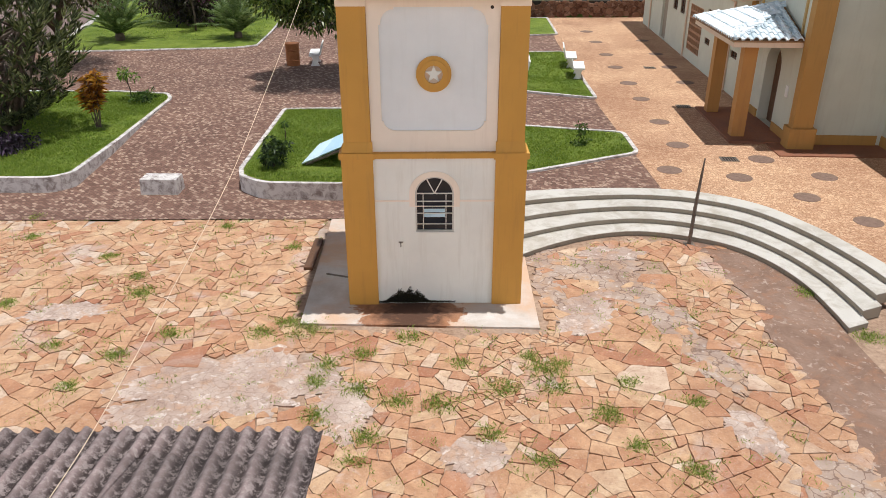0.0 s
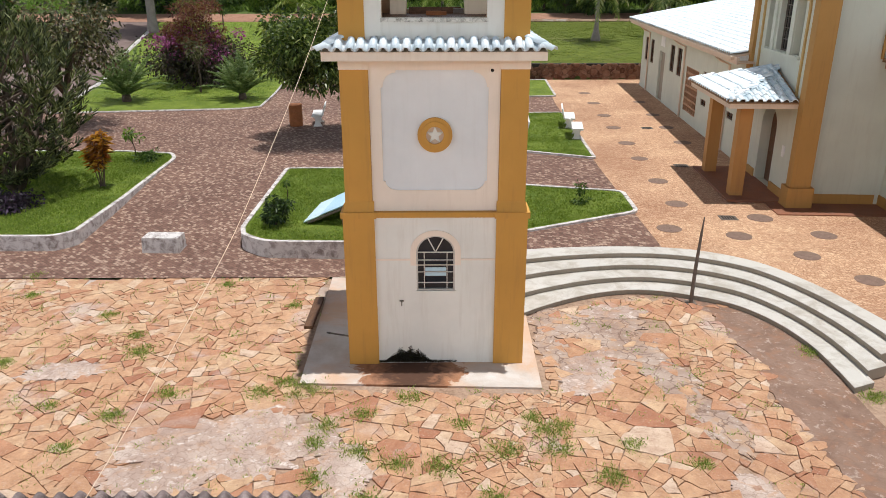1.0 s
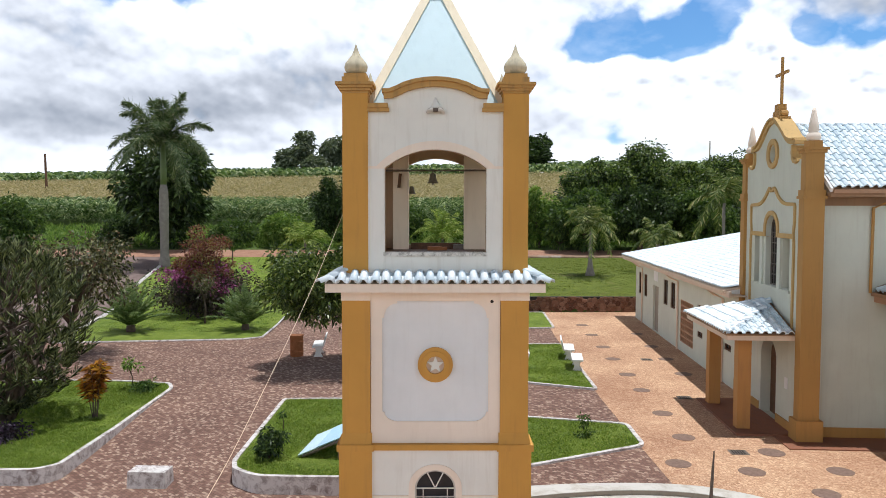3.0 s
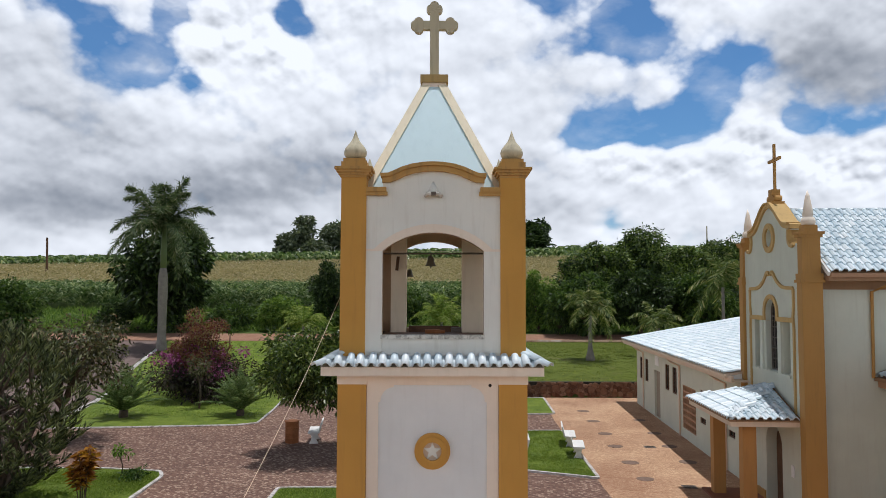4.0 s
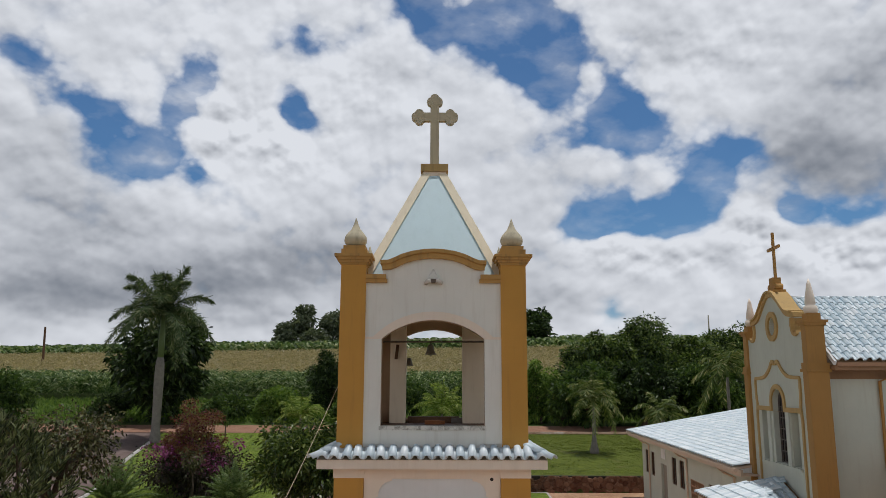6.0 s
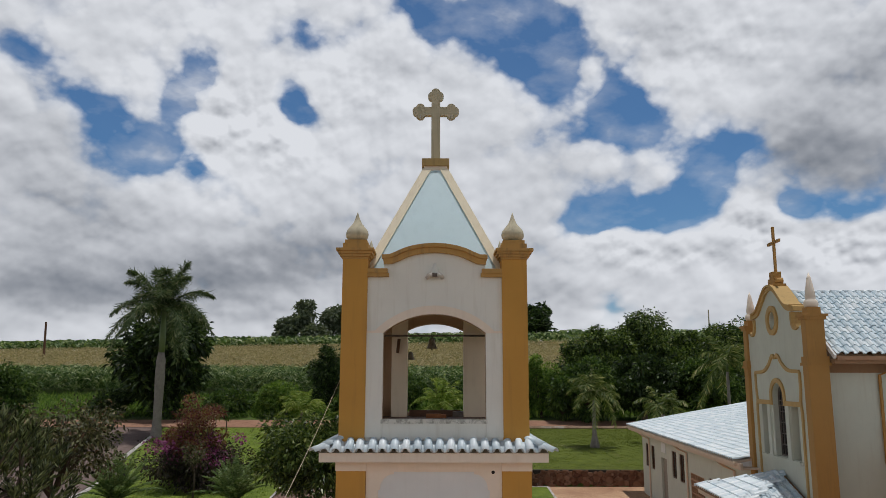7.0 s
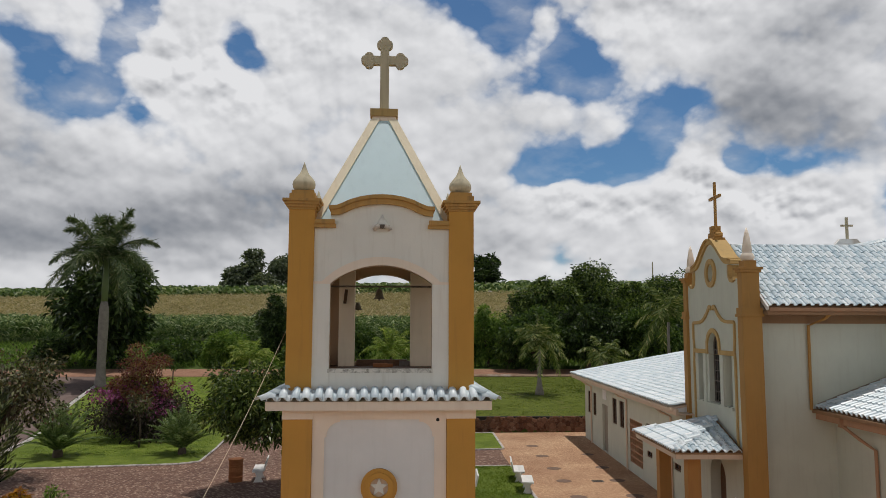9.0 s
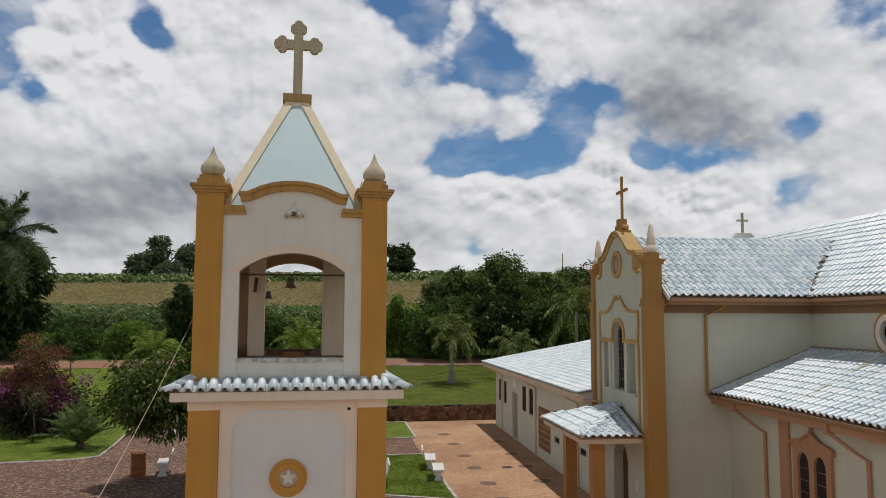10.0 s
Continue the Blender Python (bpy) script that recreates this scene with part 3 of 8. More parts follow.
L_PALM = leafy("palm_leaflets", [(0.0, (0.025, 0.05, 0.015)), (0.5, (0.07, 0.12, 0.038)), (0.80, (0.17, 0.22, 0.095)), (1.0, (0.36, 0.34, 0.20))])
L_LAWN = leafy("mown_blades", [(0.0, (0.055, 0.10, 0.012)), (0.5, (0.165, 0.25, 0.03)), (0.9, (0.30, 0.39, 0.065)), (1.0, (0.42, 0.42, 0.14))])

L_WOOD = leafy("sunlit_wood_leaves", [(0.0, (0.010, 0.022, 0.006)), (0.4, (0.04, 0.075, 0.015)), (0.75, (0.115, 0.175, 0.034)), (1.0, (0.23, 0.29, 0.075))], through_amount=0.22)

L_ROYAL = leafy("feathery_palm_leaflets", [(0.0, (0.035, 0.06, 0.014)), (0.45, (0.10, 0.15, 0.036)), (0.8, (0.22, 0.26, 0.085)), (1.0, (0.46, 0.43, 0.22))])
L_ARECA = leafy("yellow_green_palm_leaflets", [(0.0, (0.09, 0.15, 0.025)), (0.5, (0.21, 0.30, 0.06)), (1.0, (0.42, 0.46, 0.17))], through_amount=0.45)
L_CYCAD = leafy("cycad_leaflets", [(0.0, (0.06, 0.11, 0.035)), (0.5, (0.15, 0.22, 0.08)), (1.0, (0.30, 0.36, 0.17))])
L_ORANGE = leafy("glossy_orange_tree_leaves", [(0.0, (0.013, 0.026, 0.006)), (0.5, (0.055, 0.092, 0.018)), (0.85, (0.13, 0.175, 0.042)), (1.0, (0.25, 0.28, 0.095))], rough=0.35)
L_ROUGH = leafy("rough_lawn_blades", [(0.0, (0.035, 0.06, 0.007)), (0.5, (0.11, 0.155, 0.018)), (1.0, (0.25, 0.28, 0.055))])

L_TALL = leafy("royal_palm_leaflets", [(0.0, (0.025, 0.048, 0.018)), (0.5, (0.07, 0.11, 0.042)), (0.85, (0.15, 0.19, 0.09)), (1.0, (0.36, 0.36, 0.24))])

L_FAR = leafy("hazy_far_leaves", [(0.0, (0.05, 0.07, 0.045)), (0.5, (0.105, 0.135, 0.085)), (1.0, (0.22, 0.25, 0.17))])

# ---- mesh helpers ----
def part(name, bm, mat, parent=None, label="", smooth=False, bevel=0.0):
    if bevel:
        bmesh.ops.bevel(bm, geom=[e for e in bm.edges if e.is_manifold and e.calc_face_angle(0) > 0.6], offset=bevel, segments=2, affect="EDGES", profile=0.6)
    me = bpy.data.meshes.new(name)
    bmesh.ops.recalc_face_normals(bm, faces=bm.faces)
    if smooth:
        for f in bm.faces:
            f.smooth = True
    bm.to_mesh(me)
    bm.free()
    me.materials.append(mat)
    ob = new(name, me)
    ob.parent = parent
    if label:
        tagged(ob, label)
    return ob


def mesh_part(name, verts, faces, mat, parent=None, label="", smooth=False):
    me = bpy.data.meshes.new(name)
    me.from_pydata(verts, [], faces)
    me.materials.append(mat)
    if smooth:
        me.polygons.foreach_set("use_smooth", [True] * len(me.polygons))
    me.update()
    ob = new(name, me)
    ob.parent = parent
    if label:
        tagged(ob, label)
    return ob


def thing(name, label, category, at=(0, 0, 0), rz=0.0, group="", kind=""):
    ob = new(name)
    ob.matrix_basis = pose(*at, 0, 0, rz)
    ob.empty_display_size = 0.2
    return tagged(ob, label, category, group, kind)


def box(bm, x0, x1, y0, y1, z0, z1, taper=0.0):
    t = taper
    v = [bm.verts.new(p) for p in ((x0, y0, z0), (x1, y0, z0), (x1, y1, z0), (x0, y1, z0), (x0 + t, y0 + t, z1), (x1 - t, y0 + t, z1), (x1 - t, y1 - t, z1), (x0 + t, y1 - t, z1))]
    for f in ((3, 2, 1, 0), (4, 5, 6, 7), (0, 1, 5, 4), (1, 2, 6, 5), (2, 3, 7, 6), (3, 0, 4, 7)):
        bm.faces.new([v[i] for i in f])
    return bm


def boxed(*a, **k):
    return box(bmesh.new(), *a, **k)


def lathe(profile, at=(0, 0, 0), n=20, bm=None):
    bm = bm or bmesh.new()
    rings = []
    for r, z in profile:
        if r < 1e-4:
            rings.append([bm.verts.new((at[0], at[1], at[2] + z))])
        else:
            rings.append([bm.verts.new((at[0] + r * math.cos(2 * math.pi * i / n), at[1] + r * math.sin(2 * math.pi * i / n), at[2] + z)) for i in range(n)])
    for a, b in zip(rings, rings[1:]):
        for i in range(n):
            j = (i + 1) % n
            q = [a[i % len(a)], a[j % len(a)], b[j % len(b)], b[i % len(b)]]
            q = list(dict.fromkeys(q))
            if len(q) > 2:
                bm.faces.new(q)
    for ring in (rings[0], rings[-1]):
        if len(ring) > 2:
            bm.faces.new(ring)
    return bm


def tube(points, radii, n=8, bm=None):
    bm = bm or bmesh.new()
    pts = [Vector(p) for p in points]
    rings = []
    for i, p in enumerate(pts):
        d = (pts[min(i + 1, len(pts) - 1)] - pts[max(i - 1, 0)]).normalized()
        up = Vector((0, 0, 1)) if abs(d.z) < 0.9 else Vector((1, 0, 0))
        a = d.cross(up).normalized()
        b = d.cross(a)
        r = radii[i] if hasattr(radii, "__len__") else radii
        rings.append([bm.verts.new(p + r * (math.cos(2 * math.pi * k / n) * a + math.sin(2 * math.pi * k / n) * b)) for k in range(n)])
    for a, b in zip(rings, rings[1:]):
        for k in range(n):
            bm.faces.new((a[k], a[(k + 1) % n], b[(k + 1) % n], b[k]))
    bm.faces.new(rings[0])
    bm.faces.new(rings[-1])
    return bm


FRONT = Matrix(((1, 0, 0, 0), (0, 0, 1, 0), (0, 1, 0, 0), (0, 0, 0, 1)))      # u, v, w -> x, z, y
SIDE = Matrix(((0, 0, 1, 0), (1, 0, 0, 0), (0, 1, 0, 0), (0, 0, 0, 1)))       # u, v, w -> y, z, x


def plate(outer, holes, w0, w1, m=FRONT, bm=None):
    """A flat piece with openings, from depth w0 to w1."""
    bm = bm or bmesh.new()
    tmp = bmesh.new()
    edges = []
    for loop in (outer, *holes):
        vs = [tmp.verts.new((u, v, w0)) for u, v in loop]
        edges += [tmp.edges.new((a, b)) for a, b in zip(vs, vs[1:] + vs[:1])]
    bmesh.ops.triangle_fill(tmp, use_beauty=True, use_dissolve=False, edges=edges)
    res = bmesh.ops.extrude_face_region(tmp, geom=list(tmp.faces))
    for g in res["geom"]:
        if isinstance(g, bmesh.types.BMVert):
            g.co.z = w1
    tmp.transform(m)
    base = len(bm.verts)
    vs = [bm.verts.new(v.co) for v in tmp.verts]
    tmp.verts.index_update()
    for f in tmp.faces:
        bm.faces.new([vs[v.index] for v in f.verts])
    tmp.free()
    return bm


def ring_poly(outer, inner, w0, w1, m=FRONT):
    return plate(outer, [inner], w0, w1, m)


def arch(u0, u1, v0, vs, vc, n=16):
    """An opening: straight jambs from v0 to vs, then a curve up to vc."""
    c, a = (u0 + u1) / 2, (u1 - u0) / 2
    pts = [(u0, v0), (u1, v0)]
    pts += [(c + a * math.cos(math.pi * i / n), vs + (vc - vs) * math.sin(math.pi * i / n)) for i in range(n + 1)]
    return pts


def flat_arch(u0, u1, v0, vs, vc, n=18):
    """An opening under a shallow arc that meets its jambs at an angle."""
    c, a, h = (u0 + u1) / 2, (u1 - u0) / 2, vc - vs
    r = (a * a + h * h) / (2 * h)
    t = math.asin(a / r)
    return [(u0, v0), (u1, v0)] + [(c + r * math.sin(t - 2 * t * i / n), vc - r + r * math.cos(t - 2 * t * i / n)) for i in range(n + 1)]


def circle(u, v, r, n=28, sy=1.0):
    return [(u + r * math.cos(2 * math.pi * i / n), v + r * sy * math.sin(2 * math.pi * i / n)) for i in range(n)]


def band(path, up, down, w0, w1, m=FRONT, bm=None):
    """A moulding that follows a line drawn in u, v."""
    bm = bm or bmesh.new()
    rows = []
    for i, p in enumerate(path):
        a, b = path[max(i - 1, 0)], path[min(i + 1, len(path) - 1)]
        d = Vector((b[0] - a[0], b[1] - a[1])).normalized()
        nrm = Vector((-d.y, d.x))
        o, q = Vector(p) + nrm * up, Vector(p) - nrm * down
        rows.append([bm.verts.new(m @ Vector(c)) for c in ((o.x, o.y, w0), (o.x, o.y, w1), (q.x, q.y, w1), (q.x, q.y, w0))])
    for a, b in zip(rows, rows[1:]):
        for k in range(4):
            bm.faces.new((a[k], a[(k + 1) % 4], b[(k + 1) % 4], b[k]))
    bm.faces.new(rows[0])
    bm.faces.new(rows[-1])
    return bm


def smooth_line(pts, n=8):
    """A soft line through the given points."""
    p = [Vector(q) for q in pts]
    p = [2 * p[0] - p[1]] + p + [2 * p[-1] - p[-2]]
    out = []
    for i in range(1, len(p) - 2):
        for k in range(n):
            t = k / n
            out.append(0.5 * (2 * p[i] + (p[i + 1] - p[i - 1]) * t + (2 * p[i - 1] - 5 * p[i] + 4 * p[i + 1] - p[i + 2]) * t * t + (3 * p[i] - p[i - 1] - 3 * p[i + 1] + p[i + 2]) * t ** 3))
    out.append(p[-2])
    return out


def smoothstep(a, b, x):
    t = min(1.0, max(0.0, (x - a) / (b - a)))
    return t * t * (3 - 2 * t)

# ---- ground ----
UP = 0.45            # level of the upper pavement and lawns


def terrain(x, y):
    """The height of the ground: flat square, then a long slope up to the fields."""
    h = UP
    if y > 42:
        held = smoothstep(47.95, 48.25, y) if y < 48.25 else 1.0
        side = smoothstep(-1.0, 1.0, x)
        h += 0.100 * (min(y, 240) - 42) * smoothstep(42, 54, y) * (1 - side + side * held)
    if y > 86:
        h -= (2.4 - 0.024 * max(-130, min(50, x))) * (min(y, 240) - 86) / 154
    if x > 5 and y > 47:
        h += 0.55 * smoothstep(47.9, 48.3, y) * (1 - smoothstep(52, 62, y))
    return h


def path_level(x, y):
    """The brown path drops from the upper level to the plaza."""
    k = smoothstep(17.3, 27, y)
    side = smoothstep(-2.2, 1.6, x)
    return 0.05 + (UP - 0.045) * max(k, side)


def sheet(name, xs, ys, height, mat, label, category, kind="structure"):
    verts = [(x, y, height(x, y)) for y in ys for x in xs]
    n = len(xs)
    faces = [(j * n + i, j * n + i + 1, (j + 1) * n + i + 1, (j + 1) * n + i) for j in range(len(ys) - 1) for i in range(n - 1)]
    ob = mesh_part(name, verts, faces, mat, smooth=True)
    return tagged(ob, label, category, kind=kind)


def spread(a, b, n, power=1.0):
    return [a + (b - a) * (i / n) ** power for i in range(n + 1)]


# one sheet to the horizon; near the square it lies under the pavements
gx = [-2500, -1200, -600, -300] + spread(-160, 160, 64) + [300, 600, 1200, 2500]
gy = [-2500, -900, -300, -120, -60, -20, 0, 10, 20, 30, 40, 46, 47.95, 48.25] + spread(50, 300, 80) + [340, 420, 550, 700, 1200, 2500]
sheet("ground", gx, gy, lambda x, y: terrain(x, y) - (0.75 if y < 40 else 0.45 if y < 48 and -9 < x < 40 else 0.06 if y < 47 else 0.0) * (1 if abs(x) < 60 else 0), M_BANK, "rough green grass slope rising to the fields", "ground")


def smooth_poly(pts, n=6):
    """A closed outline with softened corners."""
    p = [Vector(q) for q in pts]
    out = []
    for i in range(len(p)):
        a, b, c = p[i - 1], p[i], p[(i + 1) % len(p)]
        r = min(0.3, (a - b).length * 0.4, (c - b).length * 0.4)
        s, e = b + (a - b).normalized() * r, b + (c - b).normalized() * r
        for k in range(n + 1):
            t = k / n
            out.append((1 - t) ** 2 * s + 2 * t * (1 - t) * b + t * t * e)
    return [tuple(q) for q in out]


def flat_area(name, outline, z, thick, mat, label, category, kind="structure"):
    bm = plate(outline, [], z - thick, z, Matrix.Identity(4))
    return tagged(part(name, bm, mat), label, category, kind=kind)


def offset_outline(outline, d):
    """Moves a closed outline inwards by d."""
    p = [Vector(q) for q in outline]
    area = sum(a.x * b.y - b.x * a.y for a, b in zip(p, p[1:] + p[:1]))
    s = 1 if area > 0 else -1
    out = []
    for i in range(len(p)):
        t = (p[(i + 1) % len(p)] - p[i - 1]).normalized()
        out.append(tuple(p[i] + Vector((-t.y, t.x)) * d * s))
    return out


def planted_bed(outline, top, bottom, label, kerb_label):
    """A lawn bed with a whitewashed kerb round it."""
    o = smooth_poly(outline)
    inner = offset_outline(o, 0.125)
    kerb = plate(o, [inner], bottom, top, Matrix.Identity(4))
    for v in kerb.verts:
        v.co.x += 0.012 * noise.noise(v.co * 3.1)
        v.co.z += 0.012 * noise.noise(v.co * 2.3 + Vector((4, 0, 0)))
    tagged(part("kerb", kerb, M_KERB, bevel=0.0), kerb_label, "kerb", kind="structure")
    g = plate(offset_outline(o, 0.12), [], bottom, top - 0.03, Matrix.Identity(4))
    tagged(part("lawn", g, M_LAWN), label, "lawn", kind="structure")
    return offset_outline(o, 0.2)


# brown paver paths: one piece, sloping down to the plaza
sheet("pavement", spread(-60, 0.95, 90), spread(17.2, 48, 46), path_level, M_PAVER, "brown interlocking concrete pavers with paler ones scattered", "pavement")

# orange cobbled walk beside the church, running slightly to the right of the view axis
flat_area("cobbled_walk", [(4.2, 18.02), (5.17, 17.95), (6.15, 17.6), (7.2, 16.85), (7.9, 15.5), (8.4, 13.6), (8.6, 12.4), (8.8, 2.0), (34, 2.0), (34, 48.15), (6.2, 48.15), (5.71, 39.3), (5.29, 26.2), (5.2, 21.0), (4.2, 18.3)], UP + 0.004, 0.5, M_COBBLE, "pale orange small-stone paving with dark round patches", "pavement")
flat_area("side_path", [(0.94, 17.75), (2.2, 17.95), (3.6, 18.06), (5.25, 17.98), (5.25, 20.9), (5.3, 26.2), (5.72, 39.3), (6.2, 47.6), (0.94, 47.6)], UP + 0.010, 0.4, M_PAVER, "brown paver strip beside the beds", "pavement")

# the dark round patches and drain covers of the walk
DISCS = [(7.83, 42.63), (7.71, 39.33), (7.53, 35.9), (7.33, 33.02), (7.18, 29.92), (7.04, 27.35), (6.87, 24.26), (6.72, 21.73), (5.85, 19.5), (8.65, 20.37), (7.5, 18.89), (8.61, 17.44), (9.73, 18.91), (9.3, 15.9), (10.16, 39.68), (9.88, 36.04), (9.44, 30.01), (9.65, 33.0)]
for i, (x, y) in enumerate(DISCS):
    r = 0.325 + 0.04 * noise.noise((x, y, 0))
    bm = plate([(x + (r + 0.03 * noise.noise((k, i, 2))) * math.cos(k * math.pi / 12), y + (r + 0.03 * noise.noise((k, i, 5))) * math.sin(k * math.pi / 12)) for k in range(24)], [], UP - 0.03, UP + 0.012, Matrix.Identity(4))
    tagged(part("paving_disc", bm, M_DISC), "dark round patch of small cobbles in orange paving", "paving disc", "paving discs", "structure")
for x, y in ((8.77, 32.88), (7.76, 20.38), (8.24, 26.26)):
    g = thing("drain_grate", "rusty square drain grate set in orange cobbles", "drain grate", (x, y, UP), -4, "drain grates")
    part("frame", plate([(-0.24, -0.2), (0.24, -0.2), (0.24, 0.2), (-0.24, 0.2)], [[(-0.2, -0.16), (0.2, -0.16), (0.2, 0.16), (-0.2, 0.16)]], -0.02, 0.016, Matrix.Identity(4)), M_METAL, g)
    for k in range(6):
        part("bar", boxed(-0.175 + k * 0.07 - 0.012, -0.175 + k * 0.07 + 0.012, -0.16, 0.16, -0.015, 0.010), M_METAL, g)
    part("pit", boxed(-0.2, 0.2, -0.16, 0.16, -0.03, 0.006), M_DARK, g)

# beds
BED_LEFT = [(-9.95, 19.35), (-10.4, 18.95), (-40, 19.3), (-40, 29.3), (-12.6, 28.8), (-10.35, 28.4), (-9.98, 27.6), (-9.9, 22.1)]
BED_MID = [(-4.8, 18.45), (-2.76, 18.35), (2.0, 19.2), (5.4, 20.85), (5.45, 23.0), (2.46, 23.75), (-3.6, 26.05), (-5.65, 26.0), (-5.66, 22.4), (-5.66, 19.6), (-5.5, 19.0)]
BED_TWO = [(2.9, 28.35), (5.45, 27.2), (5.7, 36.5), (1.2, 36.3), (-2.0, 30.2)]
BED_THREE = [(2.5, 41.0), (6.1, 41.4), (6.4, 47.7), (2.5, 47.7)]
planted_bed(BED_LEFT, 0.50, -0.1, "mown green lawn inside a whitewashed kerb", "worn whitewashed concrete kerb wall")
planted_bed(BED_MID, 0.52, -0.1, "bright green mown lawn beside the tower", "worn whitewashed concrete kerb wall")
planted_bed(BED_TWO, 0.53, 0.2, "small green lawn with white benches beside the walk", "thin whitewashed kerb")
planted_bed(BED_THREE, 0.53, 0.2, "small green lawn below the stone wall", "thin whitewashed kerb")

# back lawn, rising with the slope, and the side street
def slope_area(name, outline_x, y0, y1, lift, mat, label, category, nx=24, ny=30):
    ys = spread(y0, y1, ny)
    verts, faces = [], []
    for y in ys:
        xa, xb = outline_x(y)
        for i in range(nx + 1):
            x = xa + (xb - xa) * i / nx
            verts.append((x, y, terrain(x, y) + lift))
    n = nx + 1
    faces = [(j * n + i, j * n + i + 1, (j + 1) * n + i + 1, (j + 1) * n + i) for j in range(ny) for i in range(nx)]
    return tagged(mesh_part(name, verts, faces, mat, smooth=True), label, category, kind="structure")


def lawn_left(y):
    return -19.2 - 0.15 * (y - 38)


def lawn_front(x):
    return 36.8 + 0.12 * (x + 18.5) + 0.35 * max(0, x + 10.6) ** 2


def back_lawn():
    nx, ny = 40, 40
    verts = []
    for j in range(ny + 1):
        v = j / ny
        for i in range(nx + 1):
            u = i / nx
            y = lawn_front(-19.1 + 9.8 * u) * (1 - v) + 65.4 * v
            right = -9.3 - 0.02 * (y - 38) + (0 if y < 48 else (y - 48) * 0.55)
            x = lawn_left(y) * (1 - u) + right * u
            verts.append((x, y, terrain(x, y) + 0.05))
    n = nx + 1
    faces = [(j * n + i, j * n + i + 1, (j + 1) * n + i + 1, (j + 1) * n + i) for j in range(ny) for i in range(nx)]
    tagged(mesh_part("back_lawn", verts, faces, M_LAWN, smooth=True), "sunlit green lawn sloping up to the road", "lawn", kind="structure")


back_lawn()
slope_area("upper_lawn", lambda y: (3.5, 40), 48.35, 66, 0.05, M_UPPER, "green lawn above the stone retaining wall", "lawn")
slope_area("side_street", lambda y: (lawn_left(y) - 8.5, lawn_left(y) - 0.45), 30.5, 66, 0.03, M_ASPHALT, "worn dark asphalt side street", "road")
slope_area("road", lambda y: (-160, 120), 65.5, 69.5, 0.06, M_EARTH, "reddish earth road crossing behind the square", "road", 60, 4)
kb = bmesh.new()
pts = [(lawn_left(y) - 0.1, y, terrain(0, y) + 0.08) for y in spread(36.9, 64, 20)]
tagged(part("street_kerb", tube(pts, 0.13, 6, kb), M_KERB), "whitewashed kerb along the side street", "kerb", kind="structure")
kb = bmesh.new()
pts = [(x, lawn_front(x), UP + 0.03) for x in spread(-19.1, -9.3, 24)] + [(-9.4, 42.5, UP + 0.05), (-9.6, 47, terrain(0, 47) + 0.06)]
tagged(part("lawn_kerb", tube(pts, 0.055, 6, kb), M_KERB), "thin whitewashed kerb round the back lawn", "kerb", kind="structure")
kb = bmesh.new()
tube([(x, 65.3, terrain(x, 65.3) + 0.1) for x in spread(-10, 60, 20)], 0.16, 6, kb)
tagged(part("road_kerb", kb, M_JOINT), "low pale kerb along the earth road", "kerb", kind="structure")

# plaza: earth bed under the flagstones
flat_area("plaza_bed", [(-60, 17.35), (-2.9, 17.2), (1.3, 15.2), (1.5, 18.2), (9.2, 18.2), (9.2, -30), (-60, -30)], 0.0, 0.3, M_JOINT, "earth and mortar joints between the flagstones", "ground")

# curved steps
INNER = [(1.25, 14.85), (2.23, 15.54), (3.3, 16.05), (4.3, 16.2), (5.3, 15.9), (6.1, 15.4), (6.62, 14.6), (6.9, 13.6), (6.95, 12.6), (6.93, 11.9)]
OUTER = [(0.9, 17.65), (2.2, 17.9), (3.6, 18.02), (4.95, 17.98), (6.1, 17.7), (7.2, 16.92), (7.92, 15.6), (8.35, 14.2), (8.55, 13.2), (8.6, 12.6)]
inner_line, outer_line = smooth_line(INNER, 6), smooth_line(OUTER, 6)
steps = thing("curved_steps", "curved white-painted concrete steps, grey risers darkened for shade", "steps", (4.3, 16.2, 0), kind="structure")


def step_line(k):
    return [a.lerp(b, k) for a, b in zip(inner_line, outer_line)]


def add_step(i):
    a, b = step_line(i / 4), step_line((i + 1) / 4 + (0.02 if i < 3 else 0))
    lift = 0.125 * (i + 1)
    stop = len(a) - 2 * i
    # grey risers, darkened further to carry the shade on upright faces
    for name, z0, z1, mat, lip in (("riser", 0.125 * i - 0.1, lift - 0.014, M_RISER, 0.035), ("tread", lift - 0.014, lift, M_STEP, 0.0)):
        bm = bmesh.new()
        rows = []
        for p, q in zip(a[:stop], b[:stop]):
            d = (q - p).normalized()
            s = p + d * lip
            rows.append([bm.verts.new((c.x - 4.3, c.y - 16.2, z)) for c, z in ((s, z0), (s, z1), (q, z1), (q, z0))])
        for r, s in zip(rows, rows[1:]):
            for k in range(4):
                bm.faces.new((r[k], r[(k + 1) % 4], s[(k + 1) % 4], s[k]))
        bm.faces.new(rows[0])
        bm.faces.new(rows[-1])
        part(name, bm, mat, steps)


for i in range(4):
    add_step(i)
# worn cement strip at the foot of the steps
strip = [(p.x - 0.02, p.y - 0.02) for p in inner_line[22:]] + [(6.9, 8.0), (7.2, 3.0)] + [(5.5 + 0.35 * noise.noise((y * 1.3, 2, 0)) + 0.15 * noise.noise((y * 5, 7, 0)), y) for y in spread(3.0, 15.0, 70)]
flat_area("worn_strip", strip, 0.022, 0.1, M_STRIP, "worn dark cement strip at the foot of the steps", "pavement")

